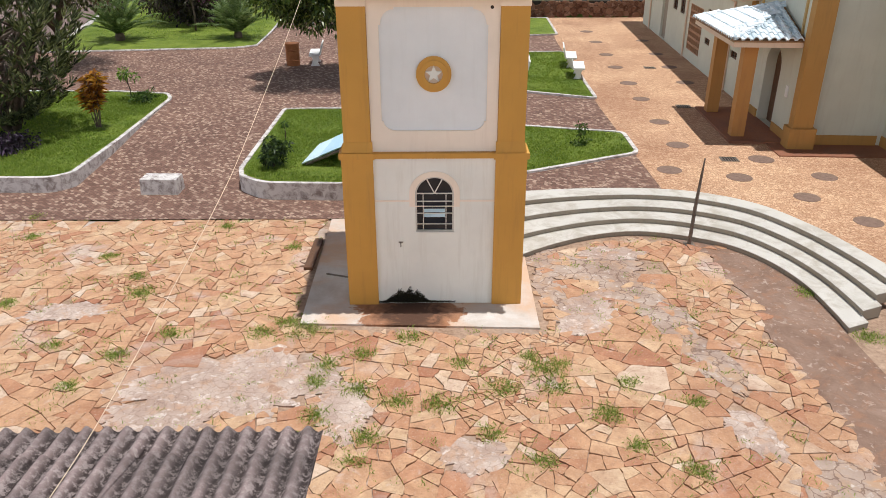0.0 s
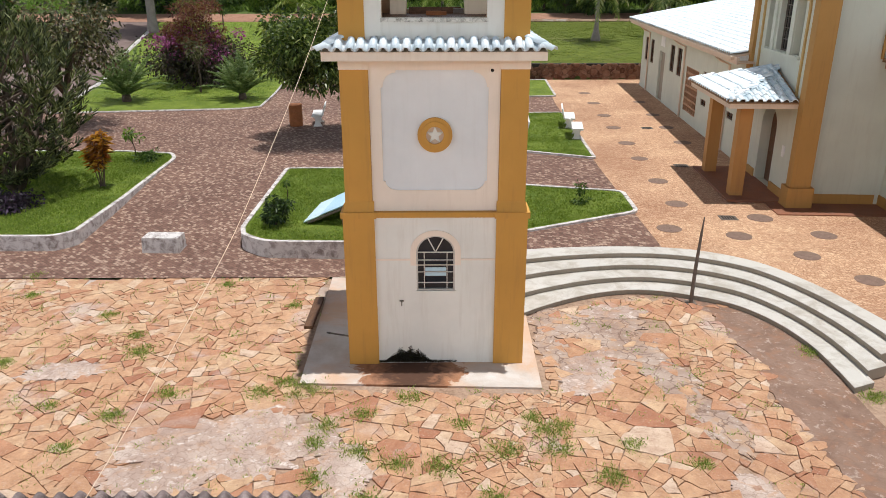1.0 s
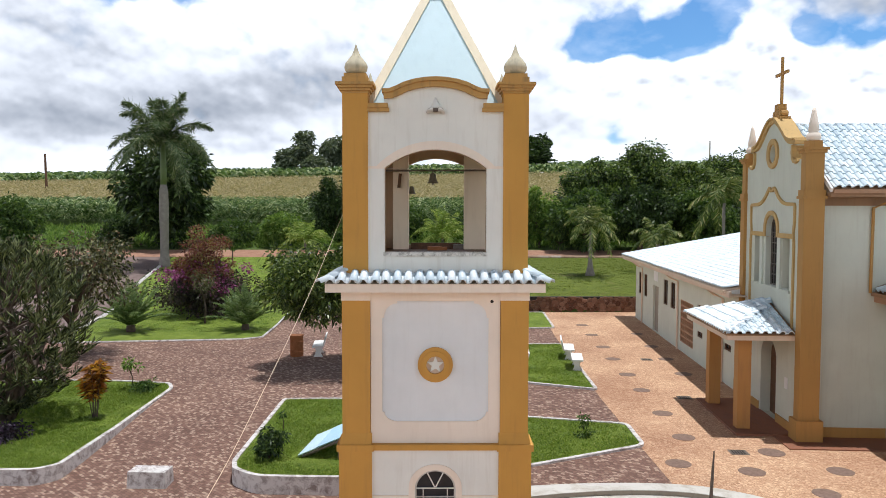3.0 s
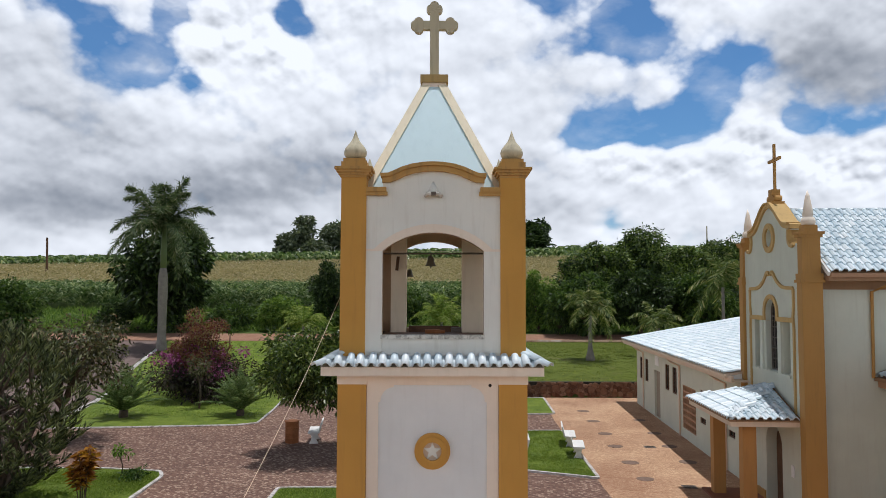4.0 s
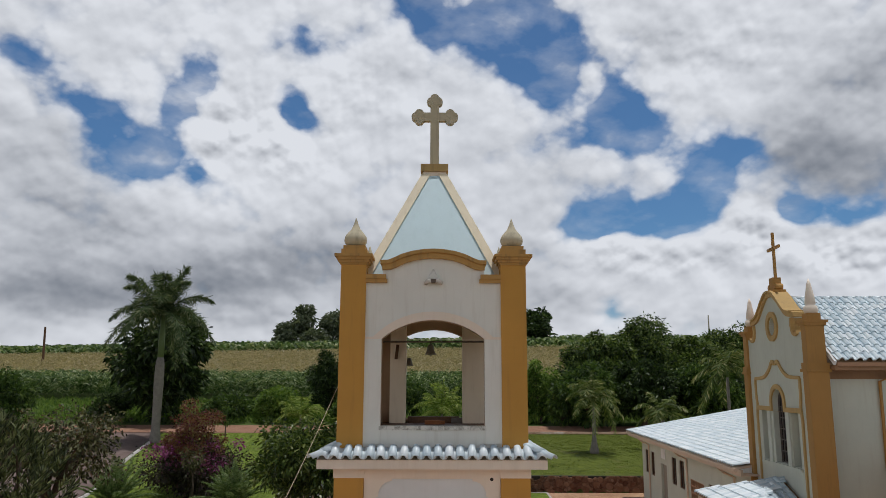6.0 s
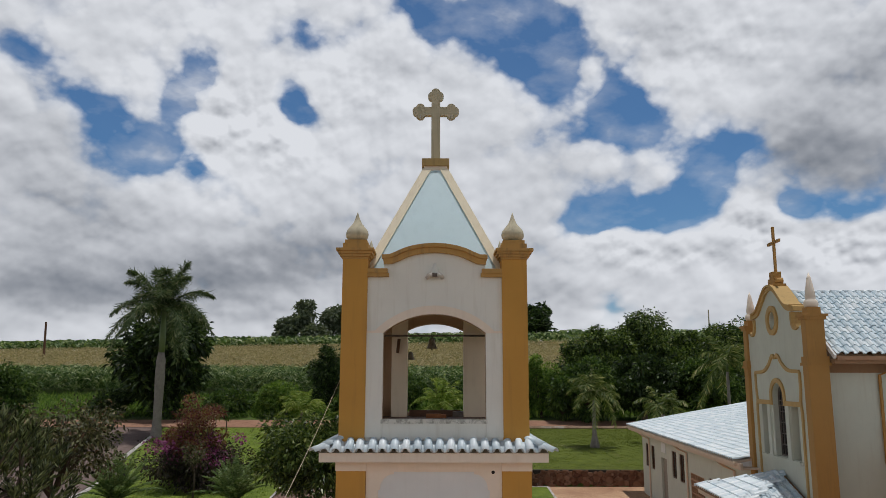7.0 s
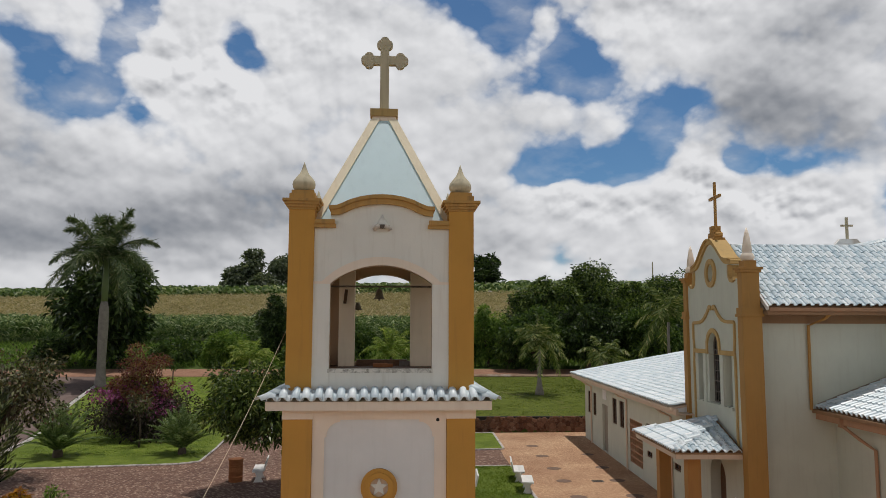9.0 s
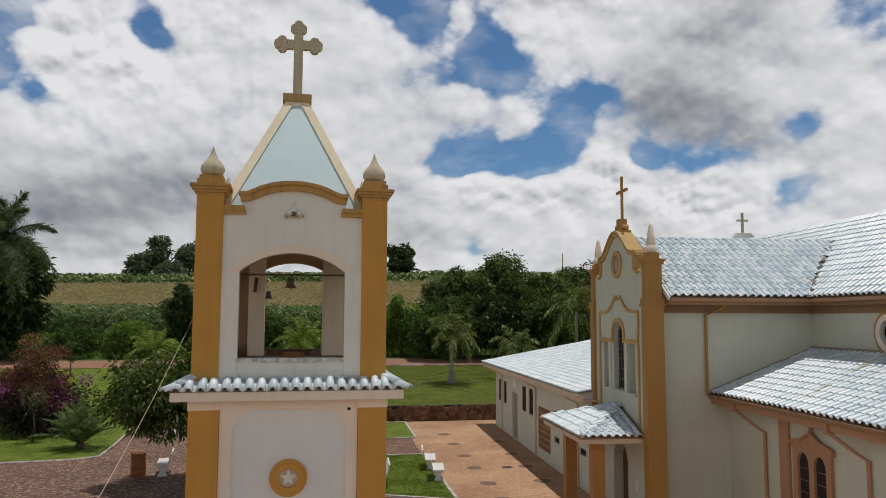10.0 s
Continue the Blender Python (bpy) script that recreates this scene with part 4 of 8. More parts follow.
# ---- bell tower ----
TX, TY = -0.395, 14.6
tower = thing("bell_tower", "white and ochre square bell tower with arched belfry", "bell tower", (TX, TY, 0))
slab = thing("tower_slab", "cracked cement slab round the foot of the tower", "slab", (TX, TY, 0), kind="structure")
s_bm = plate([(-2.45, -2.3), (1.88, -2.5), (1.95, 2.45), (-2.5, 2.6)], [], -0.05, 0.042, Matrix.Identity(4))
part("slab", s_bm, M_SLAB, slab)


def four(fn):
    """Calls fn with the turn of each side: front, right, back, left."""
    for k in range(4):
        fn(pose(0, 0, 0, 0, 0, 90 * k), k)


def turned(bm, m):
    bm.transform(m)
    return bm


H1, H2, H3 = 1.62, 1.565, 1.545
# lower stage
WIN = arch(-0.345, 0.345, 1.52, 2.25, 2.58)
for sx in (-1, 1):
    for sy in (-1, 1):
        def corner(name, h, w, z0, z1, mat, grow=0.0, bev=0.012):
            x0, x1 = sorted((sx * (h + grow), sx * (h - w - grow)))
            y0, y1 = sorted((sy * (h + grow), sy * (h - w - grow)))
            return part(name, boxed(x0, x1, y0, y1, z0, z1), mat, tower, bevel=bev)
        corner("pillar", H1, 0.55, 0.04, 2.92, M_OCHRE)
        corner("pillar_band", H1, 0.55, 2.92, 3.03, M_OCHRE, 0.035)
        b = boxed(*sorted((sx * (H1 - 0.01), sx * (H1 - 0.55))), *sorted((sy * (H1 - 0.01), sy * (H1 - 0.55))), 3.03, 3.21)
        for v in b.verts:
            if v.co.z > 3.1:
                v.co.x -= sx * 0.04 if abs(v.co.x) > 1.3 else 0
                v.co.y -= sy * 0.04 if abs(v.co.y) > 1.3 else 0
        part("pillar_base", b, M_OCHRE, tower)
        corner("pillar", H2, 0.47, 3.21, 5.46, M_OCHRE)
        corner("frieze_block", H2, 0.47, 5.46, 5.62, M_CREAM, 0.012)
        corner("pillar", H3, 0.42, 5.82, 8.90, M_OCHRE)
        cxp, cyp = sx * (H3 - 0.21), sy * (H3 - 0.21)
        cap = bmesh.new()
        for k, (r, z0, z1) in enumerate(((0.225, 8.90, 8.94), (0.255, 8.94, 8.985), (0.285, 8.985, 9.03), (0.315, 9.03, 9.075))):
            box(cap, cxp - r, cxp + r, cyp - r, cyp + r, z0, z1)
        part("capital", cap, M_OCHRE_DIRTY, tower)
        part("pedestal", boxed(cxp - 0.215, cxp + 0.215, cyp - 0.215, cyp + 0.215, 9.075, 9.17), M_OCHRE_DIRTY, tower, bevel=0.012)
        part("pedestal", boxed(cxp - 0.185, cxp + 0.185, cyp - 0.185, cyp + 0.185, 9.17, 9.235), M_OCHRE_DIRTY, tower, bevel=0.01)
        fin = lathe([(0.09, 0), (0.15, 0.02), (0.187, 0.07), (0.196, 0.12), (0.182, 0.18), (0.13, 0.25), (0.078, 0.31), (0.042, 0.39), (0.014, 0.48), (0.0, 0.52)], (cxp, cyp, 9.235), 20)
        part("finial", fin, M_STONE, tower, "weathered cement onion-shaped finial", True)


def stage_sides(m, k):
    # lower wall with its window (front) or plain
    hole = [WIN] if k == 0 else []
    part("wall", turned(plate([(-1.08, 0.03), (1.08, 0.03), (1.08, 2.95), (-1.08, 2.95)], hole, -(H1 - 0.05), -(H1 - 0.27)), m), M_WHITE, tower)
    part("string_course", turned(boxed(-1.05, 1.05, -(H1 + 0.015), -(H1 - 0.2), 2.935, 3.025), m), M_OCHRE, tower, bevel=0.015)
    # second stage: cream frame round a grey panel
    c = [(-0.895, 3.56), (-0.895, 5.16), (-0.865, 5.17)]
    q = [(-0.865 + 0.22 * (1 - math.cos(a)), 5.17 + 0.24 * math.sin(a)) for a in (math.pi / 2 * i / 6 for i in range(1, 7))]
    top = c + q + [(-0.64, 5.445)]
    low = [(-0.64 - 0.22 * math.sin(a), 3.40 + 0.16 * (1 - math.cos(a))) for a in (math.pi / 2 * i / 5 for i in range(6))]
    left = low + top
    panel = left + [(-u, v) for u, v in reversed(left)]
    part("panel_frame", turned(plate([(-1.09, 3.03), (1.09, 3.03), (1.09, 5.62), (-1.09, 5.62)], [panel], -(H2 - 0.035), -(H2 - 0.075)), m), M_CREAM, tower)
    part("wall", turned(boxed(-1.09, 1.09, -(H2 - 0.07), -(H2 - 0.3), 3.03, 5.62), m), M_PANEL, tower)
    # rosette
    if k in (0, 2):
        ring = plate(circle(0, 4.37, 0.295, 36), [circle(0, 4.37, 0.155, 36)], -(H2 - 0.005), -(H2 - 0.08))
        ring2 = plate(circle(0, 4.37, 0.235, 36), [circle(0, 4.37, 0.150, 36)], -(H2 + 0.02), -(H2 - 0.02), bm=ring)
        r = part("rosette", turned(ring2, m), M_OCHRE, tower, "round ochre moulding with a white star", bevel=0.008)
        # disc toned darker in place of the shadows round the star
        part("rosette_disc", turned(plate(circle(0, 4.37, 0.154, 28), [], -(H2 - 0.05), -(H2 - 0.1)), m), M_PINK, r)
        star = []
        for i in range(10):
            a = math.pi / 2 + i * math.pi / 5
            rr = 0.150 if i % 2 == 0 else 0.062
            star.append((rr * math.cos(a), 4.37 + rr * math.sin(a)))
        part("star", turned(plate(star, [], -(H2 - 0.02), -(H2 - 0.06)), m), M_WHITE, r)
    # belfry walls with arched openings and curved pediment
    ow = 0.85 if k != 2 else 0.60
    op = flat_arch(-ow, ow, 6.26 if k != 2 else 6.26, 7.67 if k != 2 else 7.86, 7.98 if k != 2 else 8.02)
    curve = [(-0.85, 8.86), (-0.72, 8.875), (-0.60, 8.93), (-0.45, 8.99), (-0.25, 9.035), (0, 9.05)]
    curve = curve + [(-u, v) for u, v in reversed(curve[:-1])]
    out = [(-1.14, 5.8), (1.14, 5.8), (1.14, 8.62), (0.85, 8.62)] + list(reversed(curve)) + [(-0.85, 8.62), (-1.14, 8.62)]
    part("belfry_wall", turned(plate(out, [op], -(H3 - 0.05), -(H3 - 0.12)), m), M_WHITE, tower)
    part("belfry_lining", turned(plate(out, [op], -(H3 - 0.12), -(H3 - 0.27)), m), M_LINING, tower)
    if k != 2:
        part("arch_band", turned(ring_poly(flat_arch(-1.0, 1.0, 7.66, 7.69, 8.12), [(u, v - 0.001) for u, v in flat_arch(-0.852, 0.852, 7.662, 7.67, 7.982)], -(H3 - 0.025), -(H3 - 0.06)), m), M_CREAM, tower)
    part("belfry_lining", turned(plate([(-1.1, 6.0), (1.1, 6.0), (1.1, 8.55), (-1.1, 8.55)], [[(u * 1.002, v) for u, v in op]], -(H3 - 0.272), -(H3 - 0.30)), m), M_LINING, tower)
    for s in (-1, 1):
        part("ledge", turned(boxed(min(s * 0.77, s * 1.13), max(s * 0.77, s * 1.13), -(H3 + 0.02), -(H3 - 0.27), 8.60, 8.66), m), M_OCHRE_DIRTY, tower, bevel=0.008)
        part("ledge", turned(boxed(min(s * 0.79, s * 1.12), max(s * 0.79, s * 1.12), -(H3 + 0.045), -(H3 - 0.29), 8.66, 8.735), m), M_OCHRE_DIRTY, tower, bevel=0.008)
        if k != 2:
            part("jamb", turned(boxed(min(s * 0.852, s * 1.125), max(s * 0.852, s * 1.125), -(H3 - 0.02), -(H3 - 0.06), 5.98, 7.66), m), M_WHITE, tower)
            part("impost", turned(boxed(min(s * 0.848, s * 1.128), max(s * 0.848, s * 1.128), -(H3 - 0.012), -(H3 - 0.06), 7.66, 7.70), m), M_CREAM, tower, bevel=0.006)
    line = [(-0.86, 8.875), (-0.73, 8.88), (-0.62, 8.925), (-0.5, 8.985), (-0.34, 9.035), (-0.16, 9.065), (0, 9.073)]
    line = line + [(-u, v) for u, v in reversed(line[:-1])]
    part("pediment_moulding", turned(band(line, 0.07, 0.06, -(H3 + 0.02), -(H3 - 0.29)), m), M_OCHRE_DIRTY, tower)
    part("pediment_moulding", turned(band([(u * 1.03, v + 0.045) for u, v in line], 0.05, 0.012, -(H3 + 0.06), -(H3 - 0.31)), m), M_OCHRE_DIRTY, tower)


four(stage_sides)
part("sill", boxed(-0.87, 0.87, -(H3 - 0.015), -(H3 - 0.27), 6.20, 6.265), M_SILL, tower, "white sill with dark moss stains", bevel=0.006)
part("frieze", boxed(-1.10, 1.10, -(H2 - 0.02), H2 - 0.02, 5.47, 5.615), M_CREAM, tower)

# front window of the lower stage
win = part("window", plate(WIN, [arch(-0.318, 0.318, 1.548, 2.25, 2.553)], -(H1 - 0.06), -(H1 - 0.11)), M_FRAME, tower, "arched steel window with louvres")
part("dark_room", boxed(-0.5, 0.5, -(H1 - 0.275), -(H1 - 0.9), 1.4, 2.75), M_DARK, win)
bars = [(-0.32, 0.32, 1.662, 1.676), (-0.32, 0.32, 2.102, 2.116), (-0.32, 0.32, 2.248, 2.266), (-0.32, 0.32, 1.872, 1.884), (-0.212, -0.198, 1.55, 2.25), (0.198, 0.212, 1.55, 2.25)]
for x0, x1, z0, z1 in bars:
    part("bar", boxed(x0, x1, -(H1 - 0.065), -(H1 - 0.09), z0, z1), M_WINBAR, win)
for s in (-1, 1):
    part("bar", band([(0, 2.26), (s * 0.15, 2.55)], 0.009, 0.009, -(H1 - 0.065), -(H1 - 0.09)), M_WINBAR, win)
part("pane", plate(arch(-0.32, 0.32, 1.55, 2.25, 2.55), [], -(H1 - 0.105), -(H1 - 0.112)), M_GLASS, win)
for i in range(4):
    b = boxed(-0.19, 0.19, -0.05, 0.05, -0.004, 0.004)
    b.transform(pose(0, -(H1 - 0.10), 1.75 + i * 0.095, 52, 0, 0))
    part("louvre", b, M_BLUE if i in (1, 2) else M_GLASS, win)
part("window_sill", boxed(-0.37, 0.37, -(H1 - 0.03), -(H1 - 0.12), 1.49, 1.52), M_WHITE, tower, bevel=0.006)
part("arch_moulding", ring_poly(arch(-0.45, 0.45, 2.02, 2.28, 2.68), [(u, v - 0.0001) for u, v in arch(-0.347, 0.347, 2.03, 2.25, 2.582)], -(H1 - 0.03), -(H1 - 0.06)), M_CREAM, tower, bevel=0.006)
for s in (-1, 1):
    part("wall_band", boxed(min(s * 0.45, s * 1.075), max(s * 0.45, s * 1.075), -(H1 - 0.032), -(H1 - 0.06), 2.115, 2.145), M_CREAM, tower)
part("tap", tube([(-0.62, -(H1 - 0.05), 1.32), (-0.62, -(H1 + 0.03), 1.32), (-0.62, -(H1 + 0.04), 1.26)], 0.012, 6), M_METAL, tower)
part("tap_handle", boxed(-0.66, -0.58, -(H1 + 0.02), -(H1 - 0.0), 1.335, 1.35), M_METAL, tower)
part("wall_vent", plate(circle(0.95, 5.44, 0.028, 12), [], -(H2 - 0.03), -(H2 - 0.05)), M_DARK, tower)

# eaves slab and its skirt of barrel tiles
part("eaves_slab", boxed(-1.81, 1.81, -1.81, 1.81, 5.62, 5.765), M_CREAM, tower, bevel=0.01)
# bed coloured dark so the gaps between tiles look shaded
part("tile_bed", box(bmesh.new(), -1.83, 1.83, -1.83, 1.83, 5.765, 5.89, taper=0.29), M_RISER, tower)


def barrel(length, r0, r1, n=7, thick=0.014, up=True):
    """One curved roof tile along +y from its low end at 0; r0 low, r1 high."""
    bm = bmesh.new()
    rows = []
    for y, r in ((0, r0), (length, r1)):
        for rr in (r, r - thick):
            rows.append([bm.verts.new((rr * math.cos(math.pi * k / n), y, (1 if up else -1) * rr * math.sin(math.pi * k / n) * 0.92)) for k in range(n + 1)])
    a, ai, b, bi = rows
    for k in range(n):
        bm.faces.new((a[k], a[k + 1], b[k + 1], b[k]))
        bm.faces.new((ai[k], ai[k + 1], a[k + 1], a[k]))
        bm.faces.new((bi[k], bi[k + 1], ai[k + 1], ai[k]))
    for f in bm.faces:
        f.smooth = True
    return bm


def shared(name, me, parent, m):
    ob = new(name, me)
    ob.parent = parent
    ob.matrix_basis = m
    return ob


def as_mesh(name, bm, mat):
    me = bpy.data.meshes.new(name)
    bmesh.ops.recalc_face_normals(bm, faces=bm.faces)
    bm.to_mesh(me)
    bm.free()
    me.materials.append(mat)
    return me


cover_mesh = as_mesh("cover_tile", barrel(0.36, 0.074, 0.060), M_TILE)
channel_mesh = as_mesh("channel_tile", barrel(0.36, 0.066, 0.078, up=False), M_TILE)
rng = random.Random(4)
for k in range(4):
    for i in range(20):
        u = -1.71 + i * 0.18
        side_turn = pose(0, 0, 0, 0, 0, 90 * k)
        reach = min(1.0, max(0.3, (1.88 - abs(u)) / 0.30))
        m = side_turn @ pose(u + rng.uniform(-0.010, 0.010), -1.885 + rng.uniform(-0.014, 0.014), 5.785, 25 + rng.uniform(-1.5, 1.5), 0, rng.uniform(-2, 2))
        shared("tile", cover_mesh, tower, m @ Matrix.Diagonal((1, reach, 1, 1)))
        if i < 19:
            v = u + 0.09
            m = side_turn @ pose(v, -1.875, 5.825, 25, 0, 0)
            shared("tile", channel_mesh, tower, m @ Matrix.Diagonal((1, min(1.0, max(0.35, (1.88 - abs(v)) / 0.30)), 1, 1)))
hip_mesh = as_mesh("hip_tile", barrel(0.62, 0.095, 0.075), M_TILE)
for k in range(4):
    for s in (0, 1):
        shared("ridge_tile", hip_mesh, tower, pose(0, 0, 0, 0, 0, 90 * k) @ pose(-1.90 + s * 0.16, -1.90 + s * 0.16, 5.79 + s * 0.075, 17, 0, -45) @ Matrix.Diagonal((0.85, 0.60, 0.8, 1)))

# belfry floor, bell, odds and ends
part("belfry_floor", boxed(-1.28, 1.28, -1.28, 1.28, 6.05, 6.19), M_WOOD, tower)
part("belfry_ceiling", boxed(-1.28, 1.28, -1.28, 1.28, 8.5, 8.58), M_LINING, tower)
for x0, x1 in ((-0.85, -0.545), (0.565, 1.10)):
    part("belfry_post", boxed(x0, x1, 0.86, 1.235, 6.19, 8.5), M_POST, tower, bevel=0.01)
part("bell_rod", tube([(-1.28, 0.80, 7.745), (1.28, 0.80, 7.755)], 0.018, 8), M_METAL, tower)
bell = part("bell", lathe([(0.0, 0.20), (0.045, 0.195), (0.06, 0.16), (0.068, 0.10), (0.085, 0.04), (0.118, 0.0), (0.11, 0.0), (0.07, 0.06), (0.0, 0.12)], (-0.06, 0.80, 7.50), 18), M_BRONZE, tower, "small bronze bell on an iron rod", True)
part("yoke", boxed(-0.075, -0.045, 0.785, 0.815, 7.69, 7.76), M_METAL, bell)
part("bell", lathe([(0.0, 0.16), (0.036, 0.155), (0.048, 0.12), (0.055, 0.08), (0.07, 0.03), (0.092, 0.0), (0.085, 0.0), (0.05, 0.05), (0.0, 0.10)], (-0.50, 1.45, 7.30), 16), M_BRONZE, tower, "small second bell behind the post", True)
part("clapper", lathe([(0.0, 0.0), (0.02, 0.02), (0.012, 0.05), (0.008, 0.12)], (-0.06, 0.80, 7.46), 8), M_METAL, bell)
box_b = boxed(-0.03, 0.03, -0.02, 0.02, -0.14, 0.14)
box_b.transform(pose(-0.72, 0.84, 7.55, 0, 6, 0))
part("wood_batten", box_b, M_WOOD, tower)
for x, y, w, d, hgt, mat in ((-0.02, 0.6, 0.14, 0.1, 0.07, M_BRICKBIN), (0.45, 1.0, 0.1, 0.1, 0.1, M_METAL), (-1.1, 0.9, 0.08, 0.2, 0.22, M_WOOD), (0.12, 0.62, 0.1, 0.08, 0.06, M_BRICKBIN), (0.0, 1.1, 0.5, 0.06, 0.12, M_WOOD)):
    part("stored_block", boxed(x - w, x + w, y - d, y + d, 6.19, 6.19 + hgt), mat, tower, bevel=0.01)
# lamp with its small white cone over the arch
lamp = part("wall_lamp", boxed(-0.045, 0.045, -(H3 + 0.06), -(H3 - 0.06), 8.60, 8.655), M_METAL, tower, "small floodlight on a white bracket under a white cone", bevel=0.015)
part("lamp_cone", lathe([(0.115, 0.0), (0.06, 0.10), (0.0, 0.22)], (0, -(H3 - 0.055), 8.635), 16), M_WHITE, lamp, smooth=True)
for s in (-1, 1):
    part("lamp_arm", tube([(s * 0.04, -(H3 + 0.05), 8.63), (s * 0.10, -(H3 + 0.04), 8.62), (s * 0.13, -(H3 + 0.0), 8.58)], 0.036, 8), M_FRAME, lamp, smooth=True)

# pyramid roof with cream ribs, cushion and cross
P0, P1, Z0, Z1 = 1.36, 0.225, 8.45, 10.83
part("pyramid_roof", box(bmesh.new(), -P0, P0, -P0, P0, Z0, Z1, taper=P0 - P1), M_BLUE, tower)
for sx in (-1, 1):
    for sy in (-1, 1):
        rib = bmesh.new()
        rows = []
        for h, z in ((P0, Z0), (P1, Z1)):
            w = 0.15
            rows.append([rib.verts.new(c) for c in ((sx * (h + 0.015), sy * (h + 0.015), z + 0.02), (sx * (h + 0.02), sy * (h - w), z + 0.02), (sx * (h - w), sy * (h - w), z + 0.02), (sx * (h - w), sy * (h + 0.02), z + 0.02))])
        for k in range(4):
            rib.faces.new((rows[0][k], rows[0][(k + 1) % 4], rows[1][(k + 1) % 4], rows[1][k]))
        rib.faces.new(rows[0]); rib.faces.new(rows[1])
        part("hip_rib", rib, M_RIB, tower)
part("roof_collar", boxed(-0.235, 0.235, -0.235, 0.235, 10.80, 10.915, taper=0.02), M_CREAM, tower, bevel=0.01)
part("cross_cushion", boxed(-0.26, 0.26, -0.26, 0.26, 10.905, 11.045), M_CUSHION, tower, "weathered rounded cushion stone", bevel=0.062)


def trefoil_cross():
    bm = bmesh.new()
    box(bm, -0.085, 0.085, -0.06, 0.06, 11.03, 12.33)
    box(bm, -0.06, 0.06, -0.058, 0.058, 12.32, 12.46)
    box(bm, -0.30, 0.30, -0.055, 0.055, 11.975, 12.145)
    for c, dirs in (((0, 12.33), ((-1, 0), (1, 0), (0, 1))), ((-0.30, 12.06), ((0, 1), (0, -1), (-1, 0))), ((0.30, 12.06), ((0, 1), (0, -1), (1, 0)))):
        for k, d in enumerate(dirs):
            lobe = circle(c[0] + d[0] * 0.065, c[1] + d[1] * 0.065 + (0.04 if c[0] == 0 else 0), 0.088, 18)
            plate(lobe, [], -0.063 - 0.003 * k, 0.063 + 0.003 * k, bm=bm)
    return bm


cross = part("cross", trefoil_cross(), M_STONE, tower, "weathered grey cement cross with trefoil ends")
for s in (-1, 1):
    part("cross_wire", tube([(s * 0.30, -0.065, 11.98), (s * 0.29, -0.07, 11.88), (s * 0.26, -0.07, 11.86), (s * 0.24, -0.065, 11.97)], 0.006, 5), M_FRAME, cross)

# ---- church ----
CH = (9.80, 21.32, UP)
church = thing("church", "white church with ochre pilasters, curved gable and blue tile roofs", "church", CH, -4)
FC = 2.58            # middle of the facade


half = smooth_line([(0.0, 9.30), (0.25, 9.27), (0.55, 9.10), (0.88, 8.85), (1.2, 8.62), (1.5, 8.54), (1.75, 8.53)], 6)
half = [(p.x, p.y) for p in half] + [(1.76, 8.43)]
cup = [(1.56, 8.42), (1.545, 8.2), (1.58, 8.05), (1.67, 7.95), (1.80, 7.92), (1.95, 7.98)]
outline = [(FC - u, v) for u, v in reversed(half)] + [(FC + u, v) for u, v in half[1:]]
f_out = [(FC + 2.29, 0.0), (FC + 2.29, 7.98)] + [(FC + u, v) for u, v in reversed(cup)] + [(u, v - 0.04) for u, v in reversed(outline)] + [(FC - u, v) for u, v in cup] + [(FC - 2.29, 7.98), (FC - 2.29, 0.0)]
MIDWIN = arch(FC - 0.46, FC + 0.46, 4.18, 5.95, 6.36)
SLOT_A = [(FC - 1.45, 4.18), (FC - 0.90, 4.18), (FC - 0.90, 5.70), (FC - 1.45, 5.70)]
SLOT_B = [(FC + 0.90, 4.18), (FC + 1.45, 4.18), (FC + 1.45, 5.70), (FC + 0.90, 5.70)]
DOOR = arch(FC - 0.65, FC + 0.65, 0.02, 1.9, 2.5)
EYE = circle(FC, 8.28, 0.27, 24)
part("facade_wall", plate(f_out, [MIDWIN, SLOT_A, SLOT_B, DOOR, EYE], 0.10, 0.46, SIDE), M_CHURCH, church)
# slot backs are coloured dark to stand in for the depth shade
for hole, nm in ((SLOT_A, "niche_back"), (SLOT_B, "niche_back")):
    part(nm, plate([(u, v) for u, v in hole], [], 0.42, 0.47, SIDE), M_RISER, church)
part("niche_back", plate(circle(FC, 8.28, 0.28, 20), [], 0.32, 0.47, SIDE), M_CREAM, church)
w = part("facade_window", plate(MIDWIN, [arch(FC - 0.42, FC + 0.42, 4.22, 5.95, 6.32)], 0.26, 0.32, SIDE), M_METAL, church, "tall arched window with iron grille")
part("pane", plate(arch(FC - 0.43, FC + 0.43, 4.21, 5.95, 6.33), [], 0.305, 0.312, SIDE), M_GLASS, w)
for i in range(3):
    part("bar", boxed(0.265, 0.29, FC - 0.21 + 0.21 * i - 0.01, FC - 0.21 + 0.21 * i + 0.01, 4.2, 6.2), M_METAL, w)
for i in range(6):
    part("bar", boxed(0.268, 0.285, FC - 0.42, FC + 0.42, 4.5 + 0.33 * i, 4.53 + 0.33 * i), M_METAL, w)
d = part("door", plate(arch(FC - 0.65, FC + 0.65, 0.02, 1.9, 2.5), [], 0.42, 0.5, SIDE), M_WOOD, church, "dark wooden arched church door")
for s in (-1, 1):
    for z in (0.35, 1.2):
        part("door_panel", boxed(0.395, 0.42, FC + s * 0.36 - 0.22, FC + s * 0.36 + 0.22, z, z + 0.65), M_WOOD, d, bevel=0.01)
